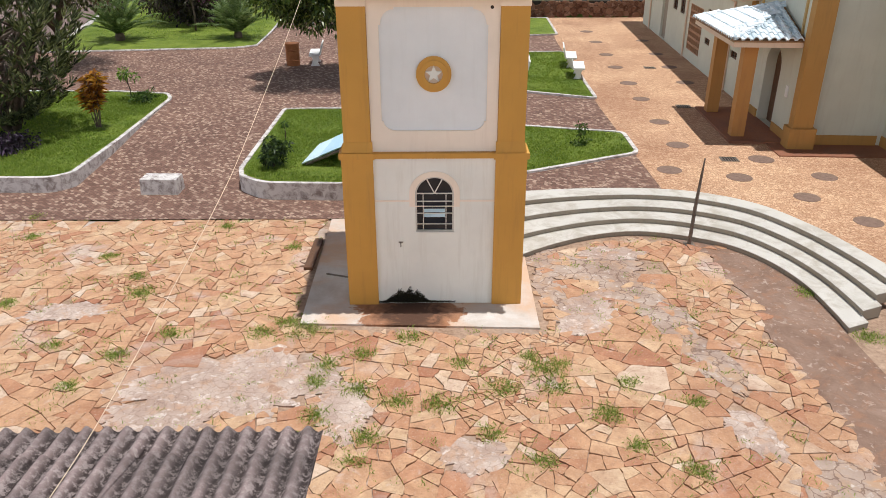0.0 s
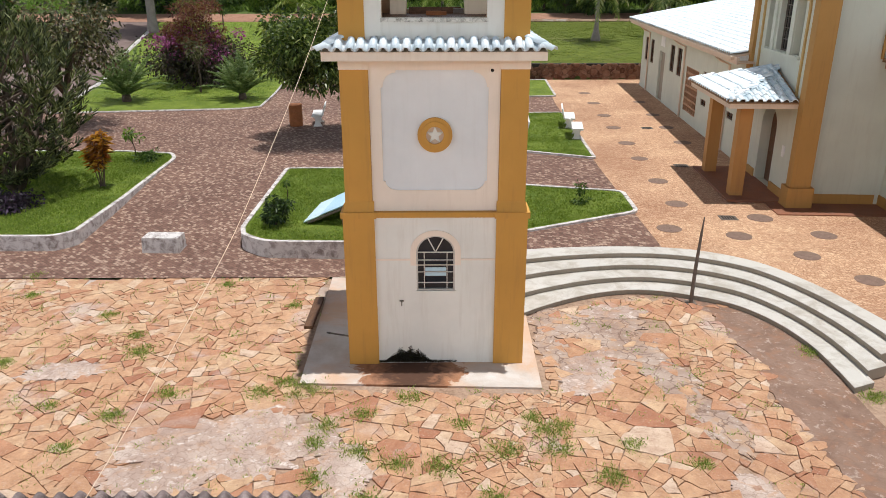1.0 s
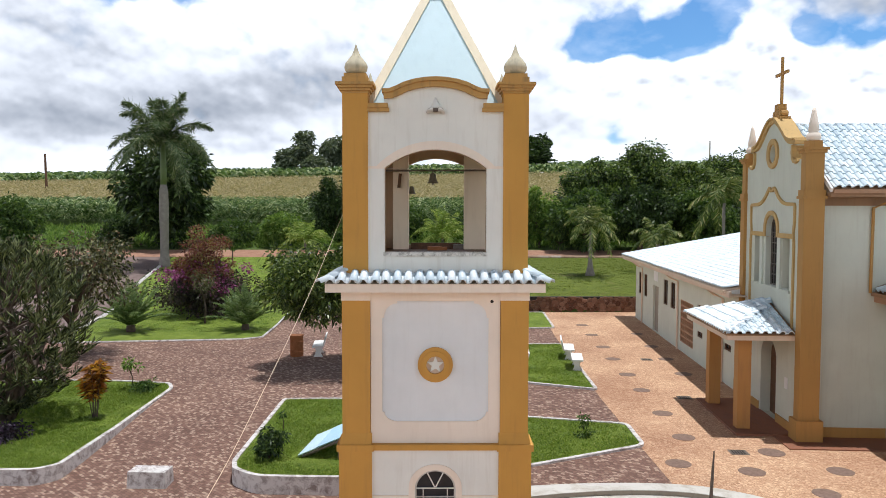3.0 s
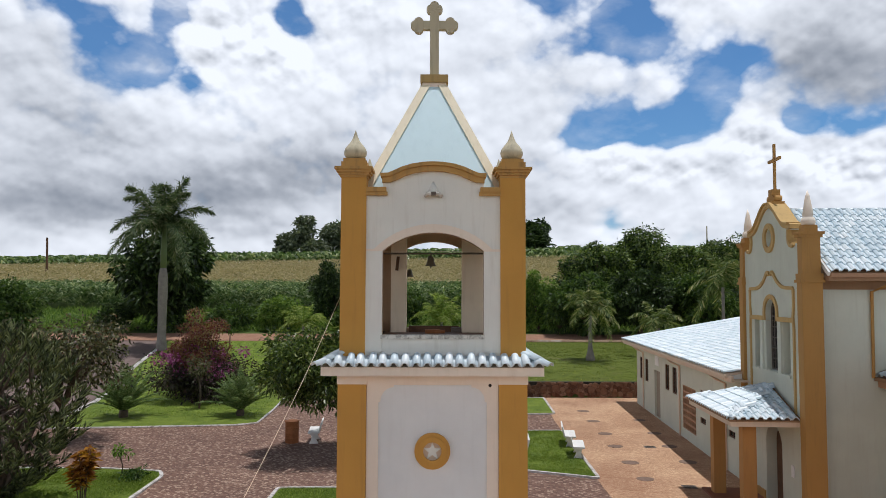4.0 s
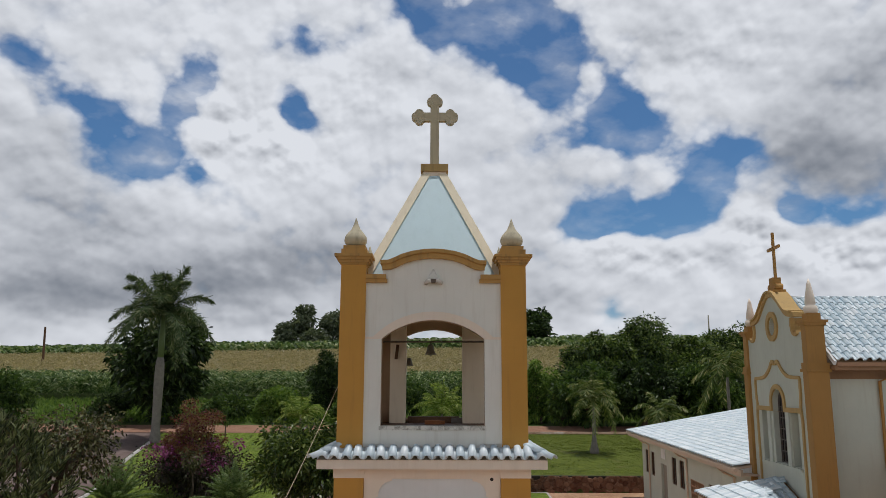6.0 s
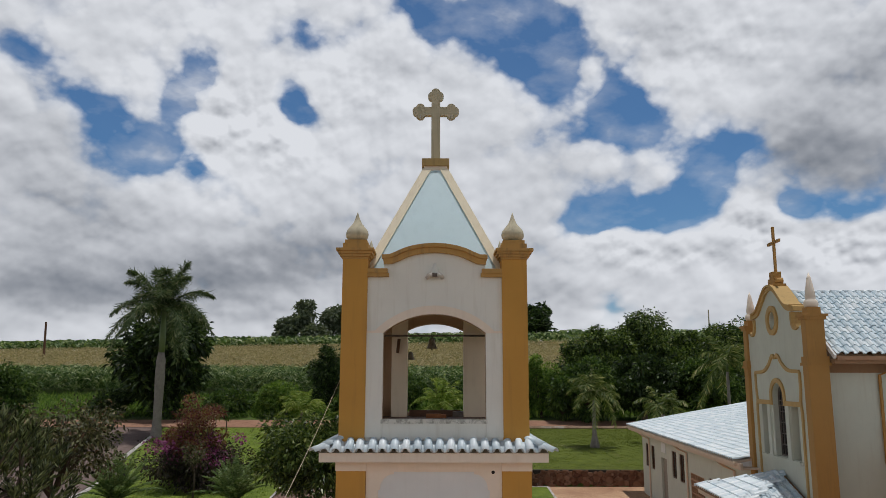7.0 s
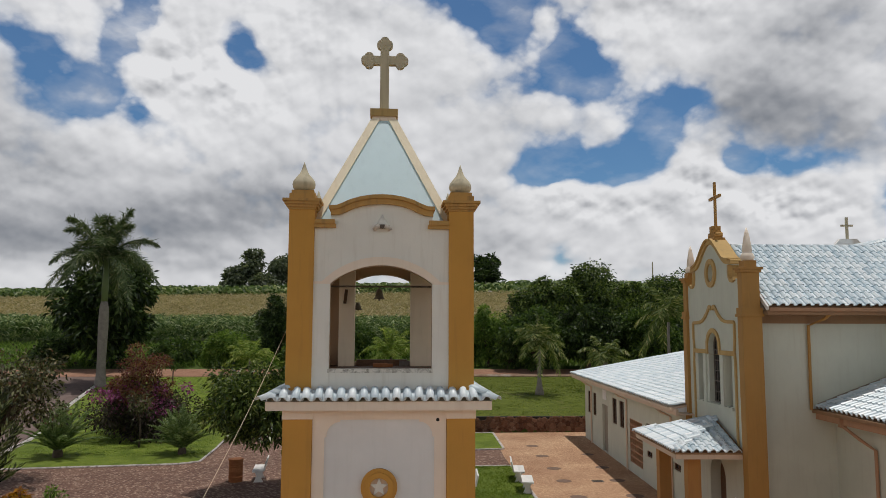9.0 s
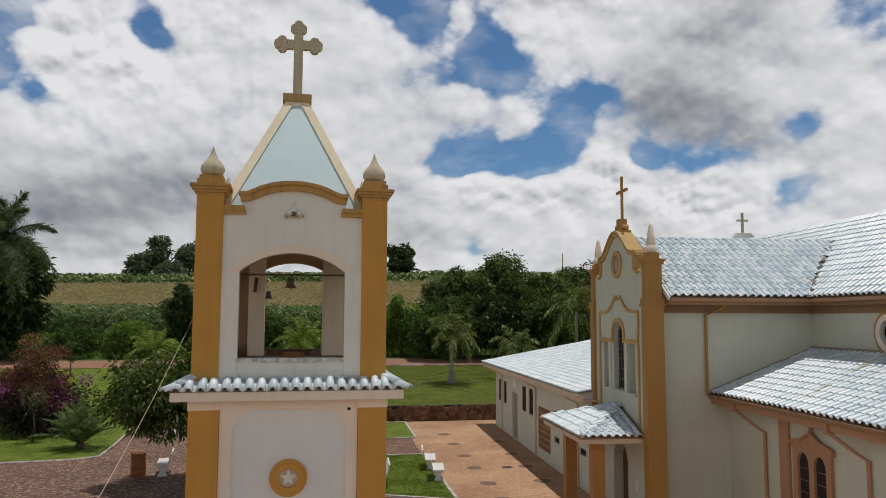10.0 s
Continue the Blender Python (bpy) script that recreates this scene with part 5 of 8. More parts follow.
# mouldings
part("gable_moulding", band(outline, 0.06, 0.09, 0.03, 0.47, SIDE), M_WORNOCHRE, church)
part("gable_moulding", band([(u, v + 0.055) for u, v in outline[3:-3]], 0.04, 0.02, -0.02, 0.49, SIDE), M_WORNOCHRE, church)
for s in (-1, 1):
    part("volute", band([(FC + s * u, v) for u, v in (cup if s < 0 else cup)], 0.05, 0.05, 0.03, 0.47, SIDE), M_WORNOCHRE, church)
part("medallion", ring_poly(circle(FC, 8.28, 0.46, 36), circle(FC, 8.28, 0.29, 36), 0.04, 0.13, SIDE), M_WORNOCHRE, church, bevel=0.012)
part("window_moulding", ring_poly(arch(FC - 0.60, FC + 0.60, 5.70, 5.97, 6.52), [(u, v - 0.001) for u, v in arch(FC - 0.47, FC + 0.47, 5.702, 5.95, 6.38)], 0.05, 0.12, SIDE), M_WORNOCHRE, church)
brow = smooth_line([(0.0, 7.12), (0.08, 7.20), (0.2, 7.18), (0.5, 6.93), (0.95, 6.74), (1.70, 6.70)], 5)
brow = [(p.x, p.y) for p in brow]
for s in (-1, 1):
    side_line = [(FC + s * (u + 0.06), v) for u, v in brow] + [(FC + s * 1.80, 6.66), (FC + s * 1.80, 6.2), (FC + s * 1.74, 5.85), (FC + s * 1.80, 5.5), (FC + s * 1.78, 4.1), (FC + s * 1.78, 3.1)]
    part("frame_moulding", band(side_line, 0.05, 0.05, 0.05, 0.12, SIDE), M_WORNOCHRE, church)
    part("slot_moulding", boxed(0.05, 0.115, min(FC + s * 0.62, FC + s * 1.74), max(FC + s * 0.62, FC + s * 1.74), 5.70, 5.84), M_WORNOCHRE, church)
    part("slot_post", boxed(0.045, 0.12, min(FC + s * 0.62, FC + s * 0.87), max(FC + s * 0.62, FC + s * 0.87), 4.16, 5.70), M_CHURCH, church)
part("slot_sill", boxed(0.03, 0.14, FC - 1.55, FC + 1.55, 4.08, 4.16), M_CHURCH, church)

# corner pilasters with caps and pointed finials
for y0 in (-0.04, 4.85):
    y1 = y0 + 0.36
    part("pilaster", boxed(0.0, 0.56, y0, y1, 0.0, 6.85), M_OCHRE_OLD, church, bevel=0.012)
    part("pilaster_plinth", boxed(-0.09, 0.65, y0 - 0.09, y1 + 0.09, 0.0, 0.62), M_OCHRE_OLD, church, bevel=0.02)
    part("pilaster_band", boxed(-0.05, 0.61, y0 - 0.05, y1 + 0.05, 6.85, 6.93), M_OCHRE_OLD, church, bevel=0.012)
    part("pilaster_band", boxed(-0.02, 0.58, y0 - 0.02, y1 + 0.02, 6.93, 7.1), M_OCHRE_OLD, church, bevel=0.02)
    part("pilaster", boxed(0.03, 0.53, y0 + 0.02, y1 - 0.02, 7.1, 8.12), M_OCHRE_OLD, church, bevel=0.012)
    part("capital", boxed(-0.02, 0.58, y0 - 0.03, y1 + 0.03, 8.12, 8.20), M_OCHRE_OLD, church, bevel=0.01)
    part("capital", boxed(-0.06, 0.62, y0 - 0.07, y1 + 0.07, 8.20, 8.27), M_OCHRE_OLD, church, bevel=0.01)
    part("pedestal", boxed(0.10, 0.46, y0 + 0.0, y1 - 0.0, 8.27, 8.46), M_OCHRE_OLD, church, bevel=0.01)
    part("finial", lathe([(0.10, 0), (0.17, 0.03), (0.20, 0.12), (0.17, 0.22), (0.12, 0.26), (0.145, 0.30), (0.12, 0.5), (0.06, 0.85), (0.0, 1.02)], (0.28, (y0 + y1) / 2, 8.44), 16), M_CREAM, church, "pale pointed cement finial", True)
# cross on the gable
ped = bmesh.new()
box(ped, 0.08, 0.46, FC - 0.36, FC + 0.36, 9.30, 9.40)
box(ped, 0.15, 0.41, FC - 0.15, FC + 0.15, 9.40, 9.80)
part("cross_pedestal", ped, M_OCHRE_OLD, church, bevel=0.03)
for s in (-1, 1):
    part("scroll", tube([(0.15, FC + s * 0.21, 9.50), (0.41, FC + s * 0.21, 9.50)], 0.10, 12), M_OCHRE_OLD, church)
cr = part("gable_cross", boxed(0.27, 0.34, FC - 0.045, FC + 0.045, 9.78, 11.25), M_OCHRE_OLD, church, "thin brown-painted cross", bevel=0.008)
part("cross_arm", boxed(0.272, 0.338, FC - 0.48, FC + 0.48, 10.70, 10.79), M_OCHRE_OLD, cr, bevel=0.008)

# nave walls, eaves and roof
NY0, NY1, EZ = 0.40, 4.76, 7.00
part("nave_wall", boxed(0.50, 5.7, NY0, NY0 + 0.25, 0.0, EZ), M_CHURCH, church)
part("nave_wall", boxed(0.50, 5.7, NY1, NY1 + 0.25, 0.0, EZ), M_CHURCH, church)
part("skirting", boxed(0.50, 2.6, NY0 - 0.03, NY0, 0.0, 0.32), M_OCHRE_OLD, church)
part("skirting", boxed(0.06, 0.10, 0.58, FC - 0.75, 0.0, 0.32), M_OCHRE_OLD, church)
part("skirting", boxed(0.06, 0.10, FC + 0.75, 4.0, 0.0, 0.32), M_OCHRE_OLD, church)
# brown board whose dark band also paints in the eave shadow
part("frieze", boxed(0.64, 5.55, NY0 - 0.04, NY0, 6.66, 6.90), M_EAVE, church)
RZ = 9.14
NAVE_PITCH = math.degrees(math.atan2(RZ - 7.16, FC + 0.30))
part("eave_board", boxed(0.62, 5.2, -0.28, NY0, 6.90, 7.02), M_EAVE, church)
part("gutter", boxed(0.66, 5.05, -0.36, -0.26, 7.0, 7.10), M_TRIM, church, bevel=0.015)


def tile_mesh(name, per_object, w=0.24, length=0.40):
    """A wavy roof tile: a round roll beside a flat pan, thick at its low edge."""
    prof = [(-w / 2, 0.0), (-w / 2 + 0.05, 0.008)] + [(-0.07 + 0.09 + 0.075 * -math.cos(math.pi * k / 5), 0.005 + 0.070 * math.sin(math.pi * k / 5)) for k in range(6)] + [(w / 2, 0.0)]
    bm = bmesh.new()
    rows = [[bm.verts.new((x, y, z + (0.036 if y == 0 else 0.0) + dz)) for x, z in prof] for y, dz in ((0, 0), (0, -0.034), (length, 0))]
    for k in range(len(prof) - 1):
        bm.faces.new((rows[0][k], rows[0][k + 1], rows[2][k + 1], rows[2][k]))
        bm.faces.new((rows[1][k], rows[1][k + 1], rows[0][k + 1], rows[0][k]))
    return bm


pan_mesh = as_mesh("pan_tile", tile_mesh("pan_tile", True), M_TILE)
TW, TL = 0.24, 0.34


def tiled_slope(parent, origin, along, up, nu, rows_n, clip=None, singly=True, name="tile", seed=1):
    """Covers a slope with tiles: along is the direction of the eave, up climbs the slope."""
    along, up = Vector(along).normalized(), Vector(up).normalized()
    nrm = along.cross(up).normalized()
    r = random.Random(seed)
    verts, faces = [], []
    base = pan_mesh
    bv = [v.co.copy() for v in base.vertices]
    bf = [tuple(p.vertices) for p in base.polygons]
    for j in range(rows_n):
        for i in range(nu):
            u, v = (i + 0.5) * TW, j * TL
            if clip and not clip(u, v):
                continue
            p = Vector(origin) + along * u + up * v + nrm * (0.02 + r.uniform(-0.004, 0.004))
            rot = Matrix((along, up, nrm)).transposed().to_4x4()
            m = Matrix.Translation(p) @ rot @ pose(0, 0, 0, r.uniform(-0.6, 0.6), r.uniform(-0.8, 0.8), r.uniform(-0.7, 0.7))
            if singly:
                shared(name, base, parent, m)
            else:
                o = len(verts)
                verts.extend((m @ c)[:] for c in bv)
                faces.extend(tuple(k + o for k in f) for f in bf)
    if verts:
        ob = mesh_part("roof_tiles", verts, faces, M_TILES, parent)
        ob["kind"] = "stuff"
        return ob


def slope_deck(parent, corners, thick=0.06, mat=None, name="roof_deck"):
    a = [Vector(c) for c in corners]
    n = (a[1] - a[0]).cross(a[2] - a[0]).normalized()
    if n.z < 0:
        n = -n
    bm = bmesh.new()
    t = [bm.verts.new(c) for c in a]
    l = [bm.verts.new(c - n * thick) for c in a]
    k = len(a)
    bm.faces.new(t)
    bm.faces.new(l)
    for i in range(k):
        bm.faces.new((t[i], t[(i + 1) % k], l[(i + 1) % k], l[i]))
    return part(name, bm, mat or M_EAVE, parent)


slope = (RZ - 7.12) / (FC + 0.30)
slope_deck(church, [(0.62, -0.30, 7.12), (5.05, -0.30, 7.12), (7.93, FC, RZ), (0.62, FC, RZ)])
slope_deck(church, [(0.62, 2 * FC + 0.30, 7.12), (5.05, 2 * FC + 0.30, 7.12), (7.93, FC, RZ), (0.62, FC, RZ)])
nave_roof = part("nave_roof", boxed(0.60, 0.66, -0.30, -0.2, 7.06, 7.12), M_PINK, church)
ln = math.hypot(FC + 0.30, RZ - 7.12)
tiled_slope(nave_roof, (0.64, -0.34, 7.13), (1, 0, 0), (0, FC + 0.30, RZ - 7.12), 31, 10, lambda u, v: 0.64 + u < 5.12 + 2.88 * v / ln, seed=3)
part("verge_board", band([(-0.33, 7.08), (FC, RZ - 0.02)], 0.06, 0.06, 0.58, 0.64, SIDE), M_WHITEWASH, church)
for i in range(19):
    shared("ridge_tile", hip_mesh, nave_roof, pose(0.75 + i * 0.38, FC, RZ + 0.0, 2, 0, -90) @ Matrix.Diagonal((1, 0.68, 1, 1)))
# drainpipes
def pipe(pts, parent, mat=None):
    return part("drainpipe", tube(pts, 0.045, 8), mat or M_OCHRE_OLD, parent)


pipe([(2.45, -0.25, 6.98), (2.38, 0.0, 6.80), (2.05, 0.33, 6.60), (2.03, 0.33, 4.2)], church)

# transept: wall facing the square, big roof, lean-to below
TXW = 5.55
WINROUND = circle(-3.05, 6.12, 0.42, 28)
part("transept_wall", plate([(-6.2, 0.0), (10.8, 0.0), (10.8, EZ), (-6.2, EZ)], [WINROUND], TXW, TXW + 0.3, SIDE), M_CHURCH, church)
rw = part("round_window", ring_poly(circle(-3.05, 6.12, 0.62, 32), circle(-3.05, 6.12, 0.41, 32), TXW - 0.06, TXW + 0.04, SIDE), M_OCHRE_OLD, church, "round window in a brown and cream moulding", bevel=0.02)
part("inner_ring", ring_poly(circle(-3.05, 6.12, 0.52, 32), circle(-3.05, 6.12, 0.36, 32), TXW - 0.09, TXW + 0.02, SIDE), M_CREAM, rw)
part("pane", plate(circle(-3.05, 6.12, 0.43, 24), [], TXW + 0.12, TXW + 0.14, SIDE), M_GLASS, rw)
part("transept_wall", boxed(TXW, 13.0, -6.2, -5.9, 0, EZ), M_CHURCH, church)
part("transept_wall", boxed(TXW, 13.0, 10.5, 10.8, 0, EZ + 1), M_CHURCH, church)
part("far_wall", boxed(12.7, 13.0, -5.9, 10.5, 0, EZ), M_CHURCH, church)
part("eave_board", boxed(5.15, TXW, -6.4, 0.0, 6.90, 7.02), M_EAVE, church)
part("eave_board", boxed(5.15, TXW, 4.7, 11.0, 6.90, 7.02), M_EAVE, church)
part("gutter", boxed(5.0, 5.10, -6.4, -0.26, 7.0, 7.10), M_TRIM, church, bevel=0.015)
# same band on the transept, board and eave shadow in one colour
part("frieze", boxed(TXW - 0.04, TXW, -6.2, NY0 - 0.04, 6.66, 6.90), M_EAVE, church)
TR = 9.0
TZ = 7.12 + (TR - 5.05) * slope
slope_deck(church, [(5.05, -6.5, 7.12), (5.05, 10.6, 7.12), (TR, 10.6, TZ), (TR, -6.5, TZ)])
slope_deck(church, [(13.0, -6.5, 7.12), (13.0, 10.6, 7.12), (TR, 10.6, TZ), (TR, -6.5, TZ)])
tiled_slope(church, (5.02, 10.55, 7.13), (0, -1, 0), (TR - 5.05, 0, TZ - 7.12), 70, 15, lambda u, v: not (abs(10.55 - u - FC) < (FC + 0.30) * (1 - v / ln) - 0.16), False, seed=5)
for i in range(44):
    shared("ridge_tile", hip_mesh, church, pose(TR, 10.5 - i * 0.38, TZ + 0.02, 0, 0, 180) @ Matrix.Diagonal((1, 0.68, 1, 1)))
# valley flashing, slightly torn
vl = smooth_line([(5.0, -0.34, 7.19), (6.0, 0.65, 7.88), (7.0, 1.65, 8.57), (7.9, 2.55, 9.22)], 10)
part("valley_flashing", tube([p + Vector((0.03 * noise.noise(p * 4), 0.03 * noise.noise(p * 5), 0.05 * noise.noise(p * 6))) for p in vl], [0.05 + 0.05 * abs(noise.noise(p * 3)) for p in vl], 6), M_METAL, church, "dark torn flashing along the roof valley")
rf = random.Random(12)
for i in range(16):
    p = vl[4 + rf.randrange(len(vl) - 5)] + Vector((rf.uniform(-0.12, 0.12), rf.uniform(-0.12, 0.12), 0.07))
    tear = boxed(-0.09, 0.09, -0.05, 0.05, -0.008, 0.008)
    tear.transform(Matrix.Translation(p) @ pose(0, 0, 0, 35 + rf.uniform(-25, 25), rf.uniform(-40, 40), 45 + rf.uniform(-30, 30)))
    part("torn_flashing", tear, M_RISER if i % 3 else M_DARK, church)
# gable with its own cross at the far end of the transept
part("far_gable", plate([(TR - 1.3, TZ - 1.0), (TR + 1.3, TZ - 1.0), (TR + 0.6, TZ + 0.25), (TR + 0.35, TZ + 0.5), (TR - 0.35, TZ + 0.5), (TR - 0.6, TZ + 0.25)], [], 10.55, 10.8), M_WHITEWASH, church)
fc = part("far_cross", boxed(TR - 0.045, TR + 0.045, 10.62, 10.72, TZ + 0.48, TZ + 1.45), M_STONE, church, "small grey cross on the transept gable")
part("cross_arm", boxed(TR - 0.26, TR + 0.26, 10.63, 10.71, TZ + 1.05, TZ + 1.13), M_STONE, fc)

# lean-to along the transept
LX, LZ, LT = 2.2, 4.22, 5.50
part("lean_wall", boxed(2.75, 3.0, -9.0, NY0, 0.0, 4.25), M_CHURCH, church)
part("skirting", boxed(2.72, 2.75, -9.0, NY0, 0.0, 0.32), M_OCHRE_OLD, church)
slope_deck(church, [(LX, -9.0, LZ), (LX, NY0, LZ), (TXW, NY0, LT), (TXW, -9.0, LT)])
tiled_slope(church, (LX - 0.03, NY0, LZ + 0.01), (0, -1, 0), (TXW - LX, 0, LT - LZ), 37, 11, None, False, seed=6)
part("wall_flashing", boxed(TXW - 0.08, TXW, -9.0, NY0, LT - 0.02, LT + 0.16), M_RISER, church)
part("wall_flashing", plate([(LX, LZ), (TXW, LT), (TXW, LT + 0.14), (LX, LZ + 0.14)], [], NY0 - 0.06, NY0), M_RISER, church)
part("lightning_cable", tube([(LX + 0.1, -3.6, LZ + 0.14), (TXW - 0.1, -3.0, LT + 0.1)], 0.025, 6), M_STONE, church)
part("fascia", boxed(LX - 0.02, LX + 0.06, -9.0, NY0, LZ - 0.28, LZ - 0.04), M_TRIM, church, bevel=0.01)
part("soffit", boxed(LX + 0.06, 2.75, -9.0, NY0, LZ - 0.26, LZ - 0.18), M_EAVE, church)
part("gutter", boxed(LX - 0.12, LX - 0.02, -9.0, NY0, LZ - 0.10, LZ), M_EAVE, church, bevel=0.015)
for y in (-1.0, -5.2):
    part("bracket", boxed(LX - 0.1, LX + 0.08, y - 0.06, y + 0.06, LZ - 0.34, LZ - 0.02), M_TRIM, church)
    pipe([(LX - 0.02, y, LZ - 0.3), (2.45, y - 0.35, LZ - 0.62), (2.69, y - 0.62, LZ - 0.85), (2.69, y - 0.62, 0.1)], church, M_TRIM)
for y in (-2.55,):
    part("pilaster", boxed(2.68, 2.76, y - 0.22, y + 0.22, 0.0, 4.2), M_TRIM, church)
# ornate window of the lean-to
wy = -3.75
surround = [(wy - 0.78, 1.5), (wy + 0.78, 1.5), (wy + 0.78, 3.2), (wy + 0.86, 3.25), (wy + 0.86, 3.36), (wy + 0.6, 3.40), (wy + 0.25, 3.52), (wy, 3.58), (wy - 0.25, 3.52), (wy - 0.6, 3.40), (wy - 0.86, 3.36), (wy - 0.86, 3.25), (wy - 0.78, 3.2)]
la, lb = arch(wy - 0.58, wy - 0.1, 1.6, 2.85, 3.15), arch(wy + 0.1, wy + 0.58, 1.6, 2.85, 3.15)
ow = part("ornate_window", plate(surround, [la, lb], 2.66, 2.76, SIDE), M_TRIM, church, "twin arched window in a pink shaped surround", bevel=0.012)
for o in (la, lb):
    part("pane", plate(o, [], 2.735, 2.745, SIDE), M_GLASS, ow)
    for i in range(4):
        part("bar", boxed(2.715, 2.73, o[0][0], o[1][0], 1.85 + i * 0.3, 1.87 + i * 0.3), M_METAL, ow)
part("brow", band([(wy + u, v) for u, v in ((-0.9, 3.32), (-0.7, 3.42), (-0.4, 3.46), (-0.15, 3.60), (0, 3.64), (0.15, 3.60), (0.4, 3.46), (0.7, 3.42), (0.9, 3.32))], 0.035, 0.035, 2.62, 2.70, SIDE), M_TRIM, ow)
part("crest", lathe([(0.0, 0.0), (0.07, 0.06), (0.03, 0.14), (0.09, 0.22), (0.0, 0.42)], (2.68, wy, 3.62), 8), M_TRIM, ow)

# porch
porch = thing("porch", "tiled church porch on two square ochre columns", "porch", CH, -4)
PY0, PY1, PX = 0.38, 4.80, -1.88
PE, PT = 2.96, 3.68
for y in (0.97, 3.84):
    part("column", boxed(-1.36, -0.98, y, y + 0.36, 0.0, 2.80), M_OCHRE_SHADED, porch, bevel=0.012)
part("fascia", plate([(PX, PY0), (0.1, PY0), (0.1, PY1), (PX, PY1)], [], PE - 0.16, PE, Matrix.Identity(4)), M_PINK, porch, bevel=0.008)
part("beam", boxed(-1.36, -0.98, PY0 + 0.45, PY1 - 0.3, 2.78, PE - 0.16), M_OCHRE_SHADED, porch)
apex_a, apex_b = Vector((0.09, 1.75, PT)), Vector((0.09, 3.1, PT))
ca, cb, cc, cd = Vector((PX - 0.05, PY0 - 0.05, PE + 0.02)), Vector((PX - 0.05, PY1 + 0.05, PE + 0.02)), Vector((0.09, PY0 - 0.05, PE + 0.02)), Vector((0.09, PY1 + 0.05, PE + 0.02))
top = Vector((0.09, (PY0 + PY1) / 2, PT))
slope_deck(porch, [ca, cb, top], 0.04)
slope_deck(porch, [ca, cc, top], 0.04)
slope_deck(porch, [cb, cd, top], 0.04)
part("porch_core", plate([(PY0, PE), (PY1, PE), (top.y, PT - 0.05)], [], 0.05, 0.1, SIDE), M_CHURCH, porch)
wid = cb.y - ca.y
upv = Vector((top.x - ca.x, 0, top.z - ca.z))
tiled_slope(porch, (ca.x, cb.y, ca.z), (0, -1, 0), upv, int(wid / TW), 7, lambda u, v: abs(u - wid / 2) < wid / 2 * (1 - v / upv.length) + 0.02, seed=8)
hw = top.y - ca.y
ups = Vector((0, hw, top.z - ca.z))
tiled_slope(porch, (ca.x, ca.y, ca.z), (1, 0, 0), ups, 8, 7, lambda u, v: u > (top.x - ca.x) * v / ups.length - 0.02, seed=9)
for c in (ca, cb):
    dv = top - c
    for i in range(7):
        p = c + dv * (i / 7)
        ang = math.degrees(math.atan2(-dv.x, dv.y))
        shared("ridge_tile", hip_mesh, porch, Matrix.Translation(p + Vector((0, 0, 0.03))) @ pose(0, 0, 0, 0, 0, ang) @ pose(0, 0, 0, math.degrees(math.atan2(dv.z, math.hypot(dv.x, dv.y))), 0, 0) @ Matrix.Diagonal((1, dv.length / 7 / 0.62 * 1.12, 1, 1)))
part("porch_floor", boxed(-1.55, 0.12, 0.45, 4.6, -0.01, 0.07), M_REDFLOOR, porch, "dark red worn cement floor, darkened for the porch shade", bevel=0.01)
# strip added where the eave shadow falls, its dark colour deepens it
part("shade_apron", boxed(-0.5, 2.70, -0.75, 0.45, -0.01, 0.035), M_REDFLOOR, porch, "added dark red strip deepening the shade by the wall", bevel=0.006)
notice = thing("notice_board", "small white notice on the church wall by the door", "notice", CH, -4)
part("sheet", boxed(0.075, 0.1, 1.02, 1.22, 1.25, 1.58), M_WHITEWASH, notice)

# ---- annex ----
annex = thing("annex", "long low white annex with pale tile roof", "building", CH, -4)
AX, AY0, AY1, AE = 0.18, 4.66, 24.5, 3.55
wins = []
def opening(y, z0, z1, w):
    return [(y - w / 2, z0), (y + w / 2, z0), (y + w / 2, z1), (y - w / 2, z1)]


SLIM = [(23.2, 1.62, 2.88, 0.82), (21.7, 1.62, 2.88, 0.85), (16.85, 1.75, 3.02, 0.88), (15.35, 1.75, 3.02, 0.86)]
SMALL = [(10.6, 2.12, 2.52, 0.78), (9.15, 2.14, 2.60, 0.78), (10.6, 1.14, 1.40, 0.8), (6.9, 1.28, 1.54, 0.8)]
DOORA = (19.05, 0.02, 2.48, 1.3)
LATT = (12.75, 0.45, 2.40, 2.2)
holes = [opening(*o) for o in SLIM + SMALL + [DOORA, LATT]]
part("front_wall", plate([(AY0, 0.0), (AY1, 0.0), (AY1, AE), (AY0, AE)], holes, AX, AX + 0.22, SIDE), M_CHURCH, annex)
part("end_wall", boxed(AX + 0.22, 12.8, AY1 - 0.2, AY1, 0, AE), M_CHURCH, annex)
part("end_wall", boxed(0.65, 5.4, AY0, AY0 + 0.2, 0, AE), M_CHURCH, annex)
part("back_wall", boxed(12.8, 13.0, 11.0, AY1, 0, AE), M_CHURCH, annex)
part("room", boxed(AX + 0.6, AX + 0.65, AY0 + 0.3, AY1 - 0.3, 0, AE), M_DARK, annex)
for o in SLIM + SMALL:
    y, z0, z1, ww = o
    wn = part("window", ring_poly(opening(y, z0, z1, ww), opening(y, z0 + 0.05, z1 - 0.05, ww - 0.1), AX + 0.04, AX + 0.10, SIDE), M_WOOD, annex, "slim dark window")
    part("pane", plate(opening(y, z0, z1, ww), [], AX + 0.08, AX + 0.09, SIDE), M_GLASS, wn)
    part("mullion", boxed(AX + 0.05, AX + 0.08, y - 0.015, y + 0.015, z0, z1), M_WOOD, wn)
